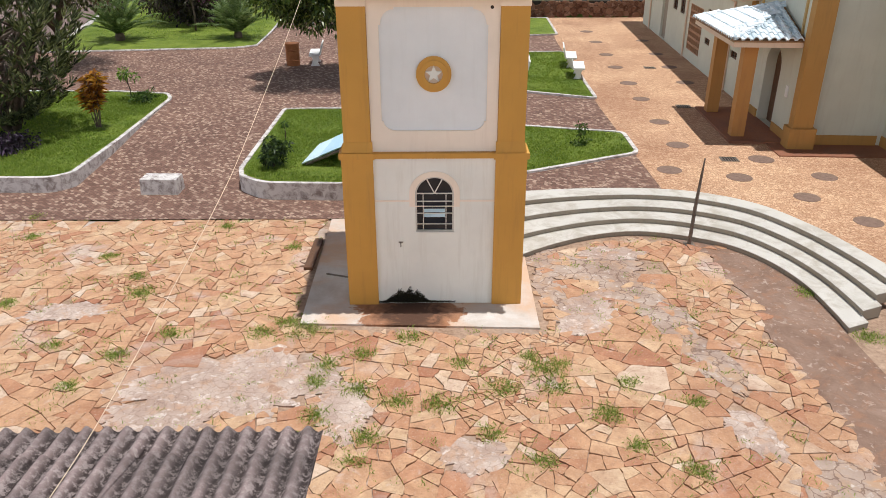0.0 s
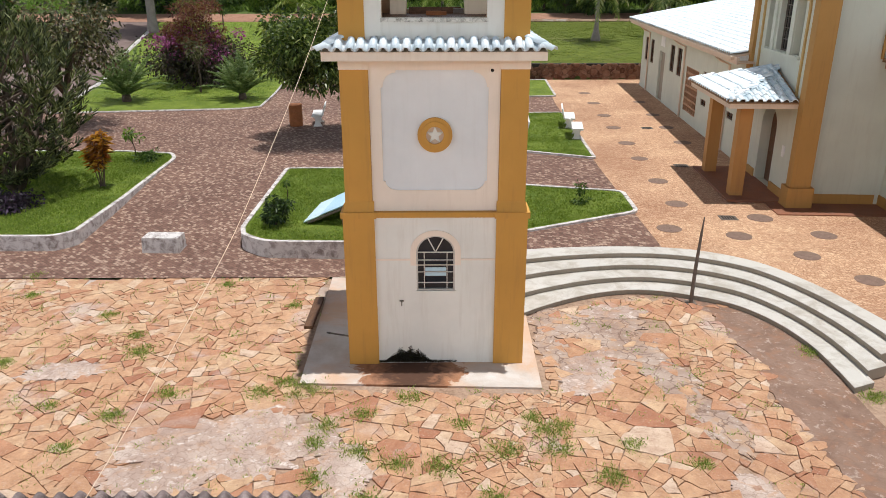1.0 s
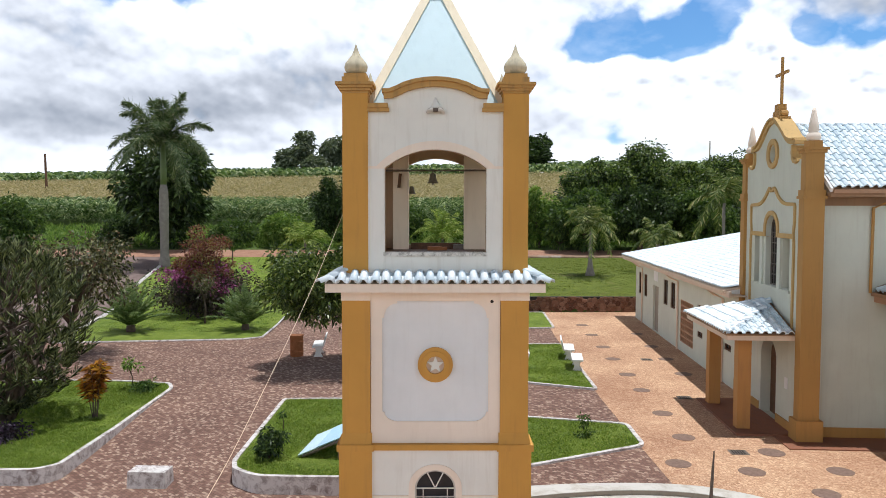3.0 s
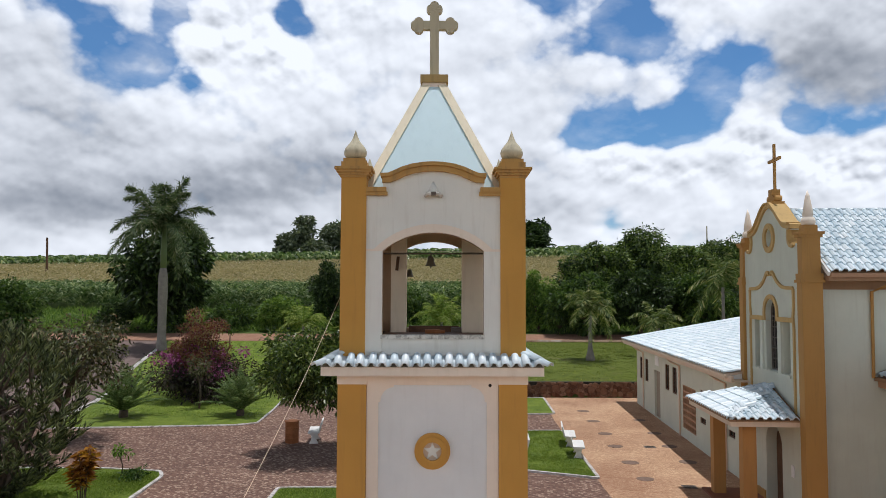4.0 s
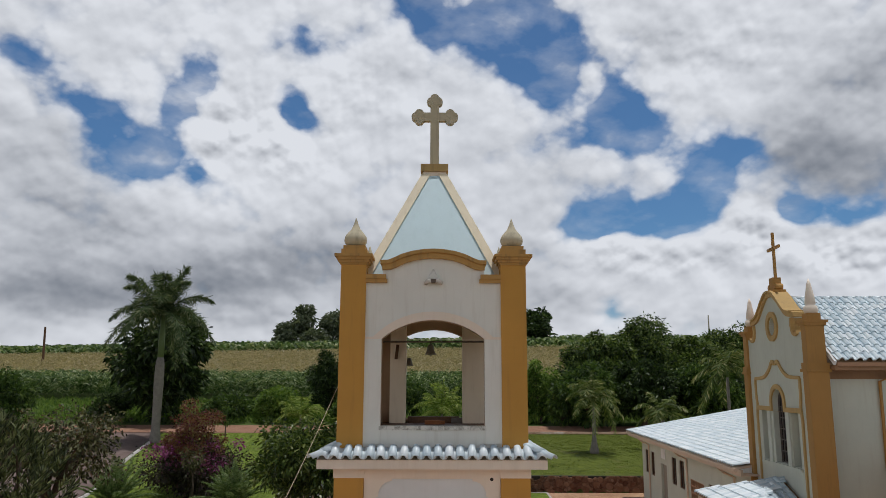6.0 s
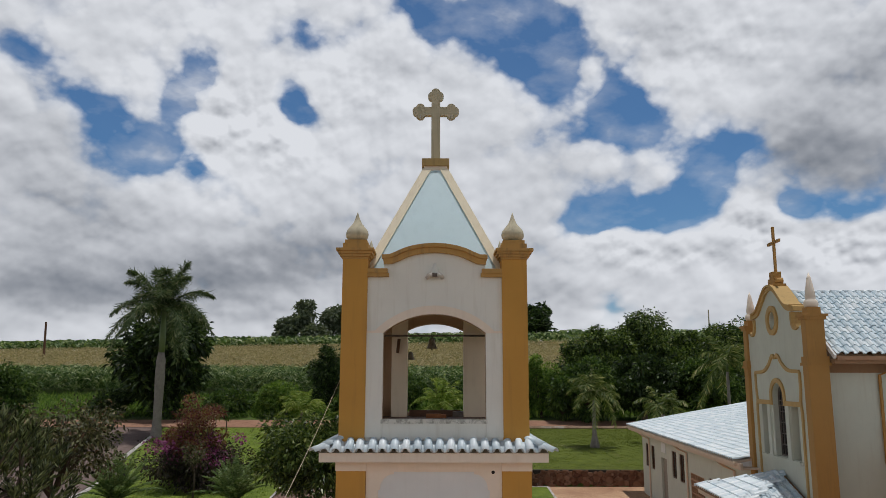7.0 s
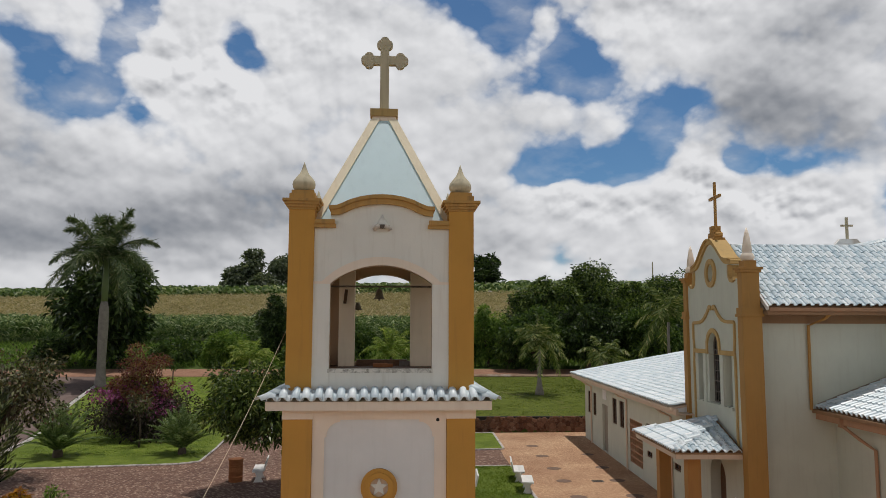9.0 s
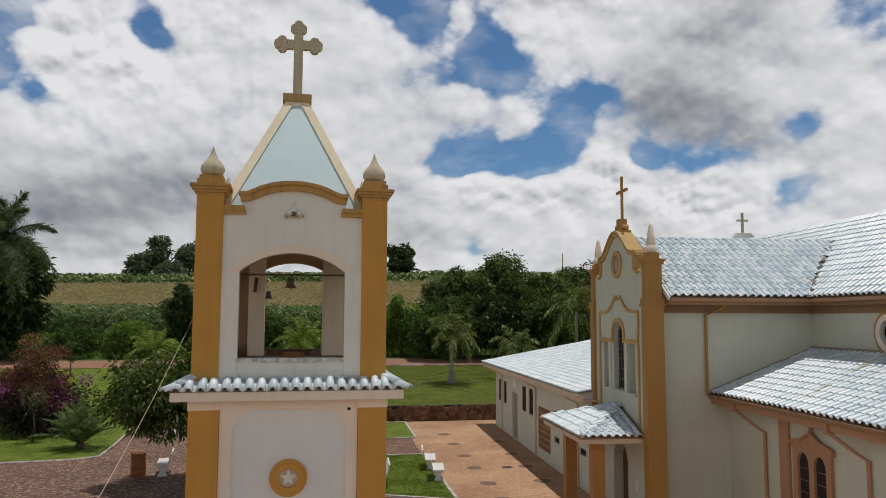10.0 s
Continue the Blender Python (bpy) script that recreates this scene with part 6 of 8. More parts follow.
y, z0, z1, ww = DOORA
part("annex_door", boxed(AX + 0.12, AX + 0.18, y - ww / 2, y + ww / 2, z0, z1), M_RISER, annex, "grey metal door", bevel=0.01)
part("door_sign", boxed(AX - 0.02, AX, y - 0.45, y + 0.45, 2.75, 3.25), M_WHITEWASH, annex)
y, z0, z1, ww = LATT
lat = part("lattice", boxed(AX + 0.16, AX + 0.2, y - ww / 2, y + ww / 2, z0, z1), M_DARK, annex, "terracotta lattice block screen")
for i in range(8):
    zz = z0 + (z1 - z0) * i / 7
    part("slat", boxed(AX + 0.01, AX + 0.14, y - ww / 2, y + ww / 2, zz - 0.035, zz + 0.035), M_TRIM, lat)
for i in range(7):
    yy = y - ww / 2 + ww * i / 6
    part("slat", boxed(AX + 0.015, AX + 0.135, yy - 0.03, yy + 0.03, z0, z1), M_TRIM, lat)
for yy in (22.4, 14.2, 7.4):
    pipe([(-0.42, yy + 0.1, AE - 0.02), (-0.2, yy + 0.1, AE - 0.2), (AX - 0.06, yy, AE - 0.35), (AX - 0.06, yy, 0.0)], annex, M_PINK)
part("fascia", boxed(-0.52, -0.44, AY0 - 0.05, AY1 + 0.55, AE - 0.02, AE + 0.2), M_PINK, annex, bevel=0.01)
part("soffit", boxed(-0.44, AX, AY0, AY1 + 0.5, AE, AE + 0.06), M_PINK, annex)
part("gutter", boxed(-0.62, -0.52, AY0 + 0.3, AY1 + 0.6, AE + 0.10, AE + 0.2), M_PINK, annex, bevel=0.02)
AS = 0.185
def arz(x):
    return AE + 0.22 + (x + 0.55) * AS


slope_deck(annex, [(-0.55, AY0 + 0.4, arz(-0.55)), (-0.55, AY1 + 0.6, arz(-0.55)), (6.6, AY1 + 0.6, arz(6.6)), (6.6, AY0 + 0.4, arz(6.6))], 0.07, M_PINK)
slope_deck(annex, [(13.5, AY0 + 0.4, arz(-0.55)), (13.5, AY1 + 0.6, arz(-0.55)), (6.6, AY1 + 0.6, arz(6.6)), (6.6, AY0 + 0.4, arz(6.6))], 0.07)
tiled_slope(annex, (-0.58, AY1 + 0.6, arz(-0.58) + 0.01), (0, -1, 0), (1, 0, AS), 83, 21, None, False, seed=11)
part("end_fascia", plate([(-0.5, AE), (6.6, AE), (6.6, arz(6.6) - 0.08), (-0.5, arz(-0.5) - 0.08)], [], AY0 + 0.42, AY0 + 0.5), M_WHITEWASH, annex)
part("end_gable", plate([(-0.3, AE), (13.0, AE), (6.6, arz(6.6) - 0.08)], [], AY1 - 0.2, AY1), M_CHURCH, annex)
for i in range(19):
    p = Vector((-0.6 + i * 0.38, AY1 + 0.62, arz(-0.6 + i * 0.38) + 0.05))
    shared("ridge_tile", hip_mesh, annex, Matrix.Translation(p) @ pose(0, 0, 0, 0, -math.degrees(math.atan(AS)), 0) @ pose(0, 0, 0, 0, 0, -90) @ Matrix.Diagonal((0.9, 0.7, 0.9, 1)))

# ---- plants ----
def leaves_mesh(name, pos, direc, length, width, mat, parent, label="", fold=0.25, droop=0.0):
    """Many small leaves, each a folded lozenge of four corners."""
    n = len(pos)
    d = direc / np.linalg.norm(direc, axis=1, keepdims=True)
    rnd = np.random.normal(size=(n, 3))
    s = np.cross(d, rnd)
    s /= np.linalg.norm(s, axis=1, keepdims=True) + 1e-9
    nn = np.cross(s, d)
    L, W = np.broadcast_to(length, n)[:, None], np.broadcast_to(width, n)[:, None]
    tip = pos + d * L
    tip[:, 2] -= (droop * L)[:, 0]
    mid = pos + d * L * 0.45 + nn * W * fold
    v = np.stack([pos, mid + s * W * 0.5, tip, mid - s * W * 0.5], axis=1).reshape(-1, 3)
    idx = np.arange(n) * 4
    f = np.stack([idx, idx + 1, idx + 2, idx + 3], axis=1)
    me = bpy.data.meshes.new(name)
    me.vertices.add(n * 4)
    me.vertices.foreach_set("co", v.astype(np.float32).ravel())
    me.loops.add(n * 4)
    me.loops.foreach_set("vertex_index", f.astype(np.int32).ravel())
    me.polygons.add(n)
    me.polygons.foreach_set("loop_start", (np.arange(n) * 4).astype(np.int32))
    me.materials.append(mat)
    me.update(calc_edges=True)
    ob = new(name, me)
    ob.parent = parent
    if label:
        tagged(ob, label)
    return ob


def clump_points(r, clumps, per, flat=0.8, shell=0.55):
    """Points in several round clumps, thicker towards their outside."""
    out, way = [], []
    for c, rad in clumps:
        d = r.normal(size=(per, 3))
        d /= np.linalg.norm(d, axis=1, keepdims=True)
        q = (shell + (1 - shell) * r.random((per, 1))) * rad
        q *= 1 + 0.13 * r.normal(size=(per, 1))
        p = d * q
        p[:, 2] *= flat
        out.append(np.array(c) + p)
        way.append(d + 0.55 * r.normal(size=(per, 3)) + np.array((0, 0, -0.15)))
    return np.concatenate(out), np.concatenate(way)


def tree(name, label, at, height, crown_r, leaf_mat, trunk_h=None, n_clumps=26, per=190, leaf=(0.30, 0.13), flat=0.75, lean=(0, 0), trunk_r=0.16, seed=1, crown_c=None, bark=None, category="tree", clump_r=0.36, crown_h=None, group=""):
    """A tapered trunk with forking limbs, and a crown of many leaves in uneven clumps."""
    r = np.random.default_rng(seed)
    rr = random.Random(seed)
    z0 = at[2]
    t = thing(name, label, category, at, group=group)
    trunk_h = trunk_h or height * 0.35
    cz = crown_c if crown_c is not None else (trunk_h + height) / 2
    ch = crown_h if crown_h is not None else (height - trunk_h) / 2 * 1.05
    clumps = []
    for i in range(n_clumps):
        a, u = r.random() * 2 * math.pi, r.random() * 2 - 1
        q = (0.35 + 0.65 * r.random()) * (1 - clump_r * 0.6)
        s = math.sqrt(max(0.0, 1 - u * u))
        c = (lean[0] + crown_r * q * s * math.cos(a), lean[1] + crown_r * q * s * math.sin(a), cz + ch * q * u)
        clumps.append((c, crown_r * clump_r * (0.55 + 0.75 * r.random())))
    bm = bmesh.new()
    fork = Vector((lean[0] * 0.4, lean[1] * 0.4, trunk_h))
    pts = [Vector((0, 0, -0.05)), Vector((0.06 * rr.uniform(-1, 1), 0.05, trunk_h * 0.5)), fork]
    tube(pts, [trunk_r * 1.25, trunk_r, trunk_r * 0.8], 9, bm)
    for c, rad in clumps[: min(22, max(5, n_clumps // 2))]:
        e = Vector(c)
        k = fork.lerp(e, 0.5) + Vector((rr.uniform(-0.15, 0.15) * crown_r, rr.uniform(-0.15, 0.15) * crown_r, 0.08 * crown_r))
        limb = tube([fork - Vector((0, 0, trunk_h * rr.uniform(0.02, 0.18))), k, e], [trunk_r * 0.55, trunk_r * 0.34, trunk_r * 0.10], 6)
        part("limb", limb, bark or M_BARK, t, smooth=True)
    part("trunk", bm, bark or M_BARK, t, smooth=True)
    p, d = clump_points(r, clumps, per, flat)
    n = len(p)
    leaves_mesh("crown", p, d, leaf[0] * (0.6 + 0.8 * r.random(n)), leaf[1] * (0.7 + 0.6 * r.random(n)), leaf_mat, t, droop=0.2)
    return t


def frond_arrays(r, root, az, elev, length, arch_k, leaflets, llen, lw, hang=0.5, plume=0.16):
    """Leaflets along one arching palm frond."""
    s = np.linspace(0.06, 1, leaflets)
    dirx = np.array((math.cos(az), math.sin(az), 0.0))
    out = math.cos(elev) * length
    up = math.sin(elev) * length
    p = np.array(root)[None] + dirx[None] * (out * s * (1 - 0.12 * arch_k * s))[:, None]
    p[:, 2] += up * s - arch_k * length * s ** 2.2 * 0.55
    side = np.array((-math.sin(az), math.cos(az), 0.0))
    tang = np.gradient(p, axis=0)
    tang /= np.linalg.norm(tang, axis=1, keepdims=True)
    P, D, L, W = [], [], [], []
    for sg in (-1, 1):
        dd = sg * side[None] * 0.85 + tang * 0.65 + r.normal(size=p.shape) * plume
        dd[:, 2] -= hang * (0.4 + 0.8 * r.random(len(s)))
        P.append(p)
        D.append(dd)
        L.append(llen * (0.35 + 0.65 * np.sin(np.pi * np.clip(s * 0.85 + 0.12, 0, 1))) * (0.8 + 0.4 * r.random(len(s))))
        W.append(np.full(len(s), lw))
    return np.concatenate(P), np.concatenate(D), np.concatenate(L), np.concatenate(W), p


def palm(name, label, at, trunk, fronds, flen, seed, leaflets=44, llen=0.55, lw=0.05, mat=None, trunk_profile=None, elevs=(75, -25), arch_k=0.8, category="palm tree", bark=None, spear=0.0, green=0.0, hang=0.5, group="", plume=0.16):
    r = np.random.default_rng(seed)
    t = thing(name, label, category, at, group=group)
    prof = trunk_profile or [(0.16, 0.0), (0.13, trunk * 0.5), (0.11, trunk)]
    part("trunk", lathe([(a, z - (0.1 if i == 0 else 0)) for i, (a, z) in enumerate(prof)], (0, 0, 0), 14), bark or M_PALMBARK, t, smooth=True)
    top = trunk
    if green:
        part("crownshaft", lathe([(prof[-1][0] * 0.95, trunk - 0.02), (prof[-1][0] * 1.05, trunk + green * 0.3), (prof[-1][0] * 0.6, trunk + green)], (0, 0, 0), 12), L_PALM, t, "smooth green crownshaft", True)
        top += green
    acc = [[], [], [], []]
    for i in range(fronds):
        az = i * 2.39996 + r.normal() * 0.12
        k = i / max(1, fronds - 1)
        el = radians(elevs[0] + (elevs[1] - elevs[0]) * k ** 0.8 + r.normal() * 5)
        P, D, L, W, mid = frond_arrays(r, (0, 0, top), az, el, flen * (0.85 + 0.3 * r.random()), arch_k * (0.55 + 0.6 * k), leaflets, llen, lw, hang, plume)
        for a, b in zip(acc, (P, D, L, W)):
            a.append(b)
        part("frond_stem", tube([tuple(q) for q in mid[:: max(1, len(mid) // 7)]], [0.035 * flen / 3 * (1 - 0.8 * j / 7) + 0.004 for j in range(len(mid[:: max(1, len(mid) // 7)]))], 5), mat or L_PALM, t)
    if spear:
        part("spear_leaf", tube([(0, 0, top - 0.1), (0.02, 0.0, top + spear * 0.6), (0.0, 0.0, top + spear)], [0.09, 0.05, 0.01], 6), mat or L_PALM, t)
    P, D, L, W = (np.concatenate(a) for a in acc)
    leaves_mesh("fronds", P, D, L, W, mat or L_PALM, t, fold=0.12)
    return t


def g(x, y):
    return terrain(x, y)


# royal palm by the road, with the dark tree behind it
palm("royal_palm", "tall royal palm with swollen grey trunk and drooping fronds", (-22.4, 61.0, g(-22.4, 61)), 6.6, 21, 5.6, 3, 230, 0.95, 0.055,
     trunk_profile=[(0.52, 0), (0.42, 0.3), (0.33, 1.2), (0.34, 3.0), (0.38, 4.6), (0.35, 6.0), (0.25, 6.6)], green=3.6, spear=2.6, elevs=(86, 0), arch_k=1.15, hang=0.75, mat=L_TALL, plume=0.5)
tree("broadleaf_tree", "dense dark tree beside the earth road", (-26.0, 71.5, g(-26, 71.5)), 11.6, 4.9, L_DARK, 1.0, 74, 240, (0.55, 0.24), seed=12, trunk_r=0.3, crown_c=5.3, crown_h=5.8, clump_r=0.28)
# palms below the wood
BOTTLE = [(0.34, 0), (0.33, 0.25), (0.22, 0.65), (0.14, 1.2), (0.12, 3.3)]
palm("young_palm", "young palm with swollen base on the upper lawn", (10.7, 54.6, g(10.7, 54.6)), 3.3, 17, 2.8, 21, 60, 0.75, 0.06, trunk_profile=BOTTLE, mat=L_ROYAL, elevs=(84, 0), arch_k=1.25, green=0.5, hang=0.8, group="young palms")
palm("young_palm", "young palm half hidden behind the annex roof", (16.3, 57.0, g(16.3, 57)), 2.2, 13, 2.8, 22, 40, 0.8, 0.085, trunk_profile=[(0.3, 0), (0.2, 0.6), (0.15, 2.2)], mat=L_ROYAL, elevs=(74, 0), arch_k=1.25, green=0.4, hang=0.8, group="young palms")
palm("tall_palm", "palm with long drooping fronds before the wood", (22.6, 60.5, g(22.6, 60.5)), 5.2, 15, 3.6, 23, 48, 0.95, 0.09, elevs=(80, -20), arch_k=1.2, green=0.8, hang=0.9, mat=L_ROYAL)
palm("areca_palm", "bushy light green palm clump", (0.1, 72.0, g(0, 72)), 0.8, 26, 4.6, 24, 40, 0.75, 0.07, elevs=(86, 20), arch_k=1.15, mat=L_ARECA, hang=0.7)
palm("areca_palm", "light green palm with spreading fronds", (-12.6, 69.8, g(-12.6, 69.8)), 0.9, 15, 3.3, 25, 40, 0.8, 0.07, elevs=(74, 5), arch_k=1.15, mat=L_ARECA, hang=0.7)
# cycads on the back lawn
for x, y, s, sd in ((-16.6, 40.0, 1.0, 31), (-10.7, 40.6, 0.9, 32)):
    palm("cycad", "cycad with stiff feathery fronds on the lawn", (x, y, UP), 0.35 * s, 44, 2.7 * s, sd, 84, 0.29, 0.042, trunk_profile=[(0.22 * s, 0), (0.24 * s, 0.22 * s), (0.2 * s, 0.4 * s)], elevs=(86, 36), arch_k=0.5, mat=L_CYCAD, category="cycad", bark=M_BARK, hang=0.1, group="cycads")

# wood behind the road
WOOD = [(16.2, 78, 8.6, 4.3, 51, L_WOOD), (21.5, 80, 10.3, 5.2, 52, L_WOOD), (26.8, 79, 8.2, 4.2, 53, L_WOOD), (31.5, 82, 9.6, 4.5, 54, L_WOOD), (37.0, 80, 8.4, 4.8, 55, L_DARK), (13.2, 69.0, 5.6, 3.3, 56, L_MID),
        (18.2, 68.8, 6.2, 3.6, 57, L_DARK), (24.0, 68.6, 6.0, 3.7, 58, L_MID), (30.0, 69, 6.4, 3.7, 59, L_DARK), (44.0, 84, 9.0, 5.0, 60, L_DARK), (51, 82, 9.0, 5.0, 61, L_DARK)]
for x, y, h, cr, sd, mt in WOOD:
    tree("broadleaf_tree", "dense dark green broadleaf tree at the edge of the wood", (x, y, g(x, y)), h, cr, mt, h * 0.16, 84, 300, (0.36, 0.16), seed=sd, trunk_r=0.28, crown_c=h * 0.53, crown_h=h * 0.47, group="wood", clump_r=0.27)
for x, y, h, cr, sd, mt in ((9.3, 71.5, 6.4, 2.1, 71, L_LIGHT), (11.0, 70.0, 4.6, 2.2, 72, L_MID), (7.0, 73, 4.0, 2.4, 73, L_LIGHT), (-11.0, 76, 7.2, 2.6, 74, L_DARK), (-15.4, 72, 3.4, 2.2, 75, L_LIGHT), (-8.5, 72, 3.2, 2.2, 76, L_MID), (3.5, 74, 4.6, 2.6, 77, L_MID), (-3.5, 75, 4.4, 2.6, 78, L_MID),
                            (-20, 72.5, 2.6, 2.3, 79, L_MID), (-34.6, 61, 6.0, 2.6, 80, L_MID), (-31, 72, 2.4, 2.4, 81, L_DARK)):
    tree("bush_tree", "tall leafy bush on the roadside bank", (x, y, g(x, y)), h, cr, mt, h * 0.1, 30, 300, (0.32, 0.12), seed=sd, trunk_r=0.12, crown_c=h * 0.5, crown_h=h * 0.5, category="bush", group="bank bushes")
# trees on the skyline
for x, y, h, cr, sd in ((-46.5, 232, 9.5, 4.8, 91), (-41.5, 234, 15.5, 4.4, 92), (-33.5, 236, 15.5, 4.4, 93), (-29.0, 238, 12.5, 3.2, 94), (-38, 230, 7.5, 4.2, 95)):
    tree("skyline_tree", "slender grey-green tree on the hilltop", (x, y, g(x, y)), h, cr, L_FAR, h * 0.2, 24, 130, (1.1, 0.5), seed=sd, trunk_r=0.3, group="skyline trees", clump_r=0.42)
tree("skyline_tree", "dark round tree on the hilltop", (30.5, 232, g(30, 232)), 14.5, 4.8, L_DARK, 1.5, 26, 150, (1.2, 0.6), seed=97, trunk_r=0.3, group="skyline trees")
palm("hilltop_palm", "dark spreading palm-like clump on the hilltop", (29.5, 228, g(30, 228)), 4.0, 14, 6.5, 98, 30, 2.2, 0.4, mat=L_DARK, elevs=(80, 30), arch_k=0.5)

# trees and shrubs round the square
tree("orange_tree", "low leafy evergreen tree shading the benches", (-3.5, 32.0, UP), 5.3, 3.3, L_ORANGE, 2.0, 110, 210, (0.20, 0.08), seed=111, trunk_r=0.13, lean=(-1.5, -0.9), crown_c=3.6, crown_h=1.75, clump_r=0.24, flat=0.6)
tree("flame_shrub", "red and purple leaved small tree", (-14.4, 45.6, g(-14, 45.6)), 5.7, 1.9, L_RED, 1.4, 62, 120, (0.22, 0.06), seed=112, trunk_r=0.07, crown_c=3.2, crown_h=2.5, clump_r=0.22)
tree("bougainvillea", "spreading bougainvillea bush with magenta bracts", (-14.6, 46.4, g(-14, 46.4)), 3.2, 3.4, L_PLUM, 0.4, 56, 240, (0.2, 0.09), seed=113, trunk_r=0.08, crown_c=1.4, crown_h=1.35, category="bush")
tree("bougainvillea", "magenta bracts of a bougainvillea bush", (-14.3, 45.9, g(-14, 45.9)), 3.2, 3.2, L_MAGENTA, 0.5, 64, 40, (0.15, 0.10), seed=114, trunk_r=0.05, crown_c=2.35, crown_h=0.95, category="bush", clump_r=0.18)
tree("thin_tree", "slender young tree on the back lawn", (-13.6, 42.9, g(-13.6, 42.9)), 3.2, 0.9, L_BRONZE, 1.6, 8, 60, (0.2, 0.06), seed=115, trunk_r=0.05)
tree("frangipani", "open branched shrub with sparse bronze-green leaves", (-16.6, 33.5, 0.5), 5.3, 3.6, L_BRONZE, 1.6, 84, 66, (0.20, 0.10), seed=116, trunk_r=0.12, crown_c=3.8, crown_h=1.75, clump_r=0.22)
tree("frangipani", "open branched shrub with sparse bronze-green leaves", (-20.5, 31.5, 0.5), 5.6, 3.4, L_BRONZE, 1.6, 80, 66, (0.20, 0.10), seed=117, trunk_r=0.12, crown_c=3.9, crown_h=1.8, clump_r=0.22)


def candelabra(name, label, at, height, spread_r, seed):
    """A thick-limbed succulent: many upturned fingers on forking stems."""
    rr = random.Random(seed)
    r = np.random.default_rng(seed)
    t = thing(name, label, "succulent tree", at)
    bm = bmesh.new()
    ends = []
    for i in range(7):
        a = i * 0.9 + rr.uniform(-0.3, 0.3)
        e = Vector((math.cos(a) * spread_r * rr.uniform(0.2, 0.6), math.sin(a) * spread_r * rr.uniform(0.2, 0.6), height * rr.uniform(0.35, 0.6)))
        tube([(0.1 * math.cos(a), 0.1 * math.sin(a), -0.05), e * 0.5 + Vector((0, 0, -0.1)), e], [0.11, 0.08, 0.06], 7, bm)
        ends.append(e)
    part("trunk", bm, M_BARK, t, smooth=True)
    P, D = [], []
    fl = bmesh.new()
    for i in range(680):
        b = rr.choice(ends)
        a, u = rr.uniform(0, 2 * math.pi), rr.uniform(-1.0, 1.0)
        q = math.sqrt(1 - u * u) * rr.uniform(0.55, 1.0)
        e = Vector((spread_r * q * math.cos(a), spread_r * q * math.sin(a), height * (0.53 + 0.46 * u)))
        m = b.lerp(e, 0.45) + Vector((0, 0, -0.25))
        if i < 60:
            tube([b, m, e], [0.05, 0.035, 0.028], 5, bm=fl)
        # a whorl of fingers, spreading and then turning up
        axis = ((e - b).normalized() * 0.7 + Vector((0, 0, 0.8))).normalized()
        for k in range(20):
            w = k * 2.39996
            out_ = Vector((math.cos(w), math.sin(w), 0.0))
            P.append(e - axis * rr.uniform(0.0, 0.34) + out_ * 0.03)
            D.append(axis * 0.9 + out_ * rr.uniform(0.3, 1.0))
    part("branch", fl, M_BARK, t)
    n = len(P)
    leaves_mesh("crown", np.array([p[:] for p in P]), np.array([p[:] for p in D]), 0.27 * (0.6 + 0.7 * r.random(n)), 0.048, L_GREY, t, "finger-like grey-green shoots", fold=0.5)
    return t


candelabra("succulent_tree", "large grey-green succulent tree with finger-like shoots", (-13.6, 23.4, 0.49), 5.5, 2.6, 121)
candelabra("succulent_tree", "grey-green succulent tree with finger-like shoots", (-16.6, 25.0, 0.49), 6.8, 2.4, 122)


def croton(at, height, seed):
    """Several thin stems, each with whorls of long leaves."""
    rr, r = random.Random(seed), np.random.default_rng(seed)
    t = thing("croton_bush", "yellow and orange leaved croton bush", "bush", at)
    P, D = [], []
    for i in range(9):
        a = i * 2.4
        q = 0.12 + 0.42 * rr.random()
        e = Vector((math.cos(a) * q, math.sin(a) * q, height * rr.uniform(0.62, 0.92)))
        m = e * 0.55 + Vector((0, 0, -0.05))
        part("stem", tube([(0.06 * math.cos(a), 0.06 * math.sin(a), -0.03), m, e], [0.018, 0.014, 0.008], 5), M_BARK, t)
        for k in range(75):
            f = rr.uniform(-0.1, 1.0)
            p = m.lerp(e, f)
            w = rr.uniform(0, 2 * math.pi)
            P.append(p[:])
            D.append((math.cos(w) + 0.3 * math.cos(a), math.sin(w) + 0.3 * math.sin(a), rr.uniform(-0.2, 0.9)))
    n = len(P)
    leaves_mesh("crown", np.array(P), np.array(D), 0.28 * (0.6 + 0.7 * r.random(n)), 0.085, L_CROTON, t, droop=0.25)


croton((-11.05, 23.7, 0.49), 2.0, 123)
tree("sapling", "thin pale sapling on the lawn", (-11.4, 27.3, 0.49), 1.15, 0.5, L_LIGHT, 0.7, 5, 22, (0.16, 0.06), seed=124, trunk_r=0.02, category="sapling")
tree("low_shrub", "low green shrub under the sapling", (-10.9, 27.2, 0.49), 0.3, 0.55, L_MID, 0.06, 10, 60, (0.14, 0.05), seed=125, trunk_r=0.02, category="shrub")
tree("round_shrub", "small dark green round shrub on the lawn", (-4.75, 19.75, 0.49), 0.78, 0.44, L_DARK, 0.1, 18, 90, (0.12, 0.05), seed=126, trunk_r=0.03, category="shrub")
tree("small_plant", "small leafy plant on the lawn", (3.84, 21.75, 0.49), 0.8, 0.17, L_MID, 0.2, 6, 14, (0.13, 0.045), seed=127, trunk_r=0.012, category="shrub")
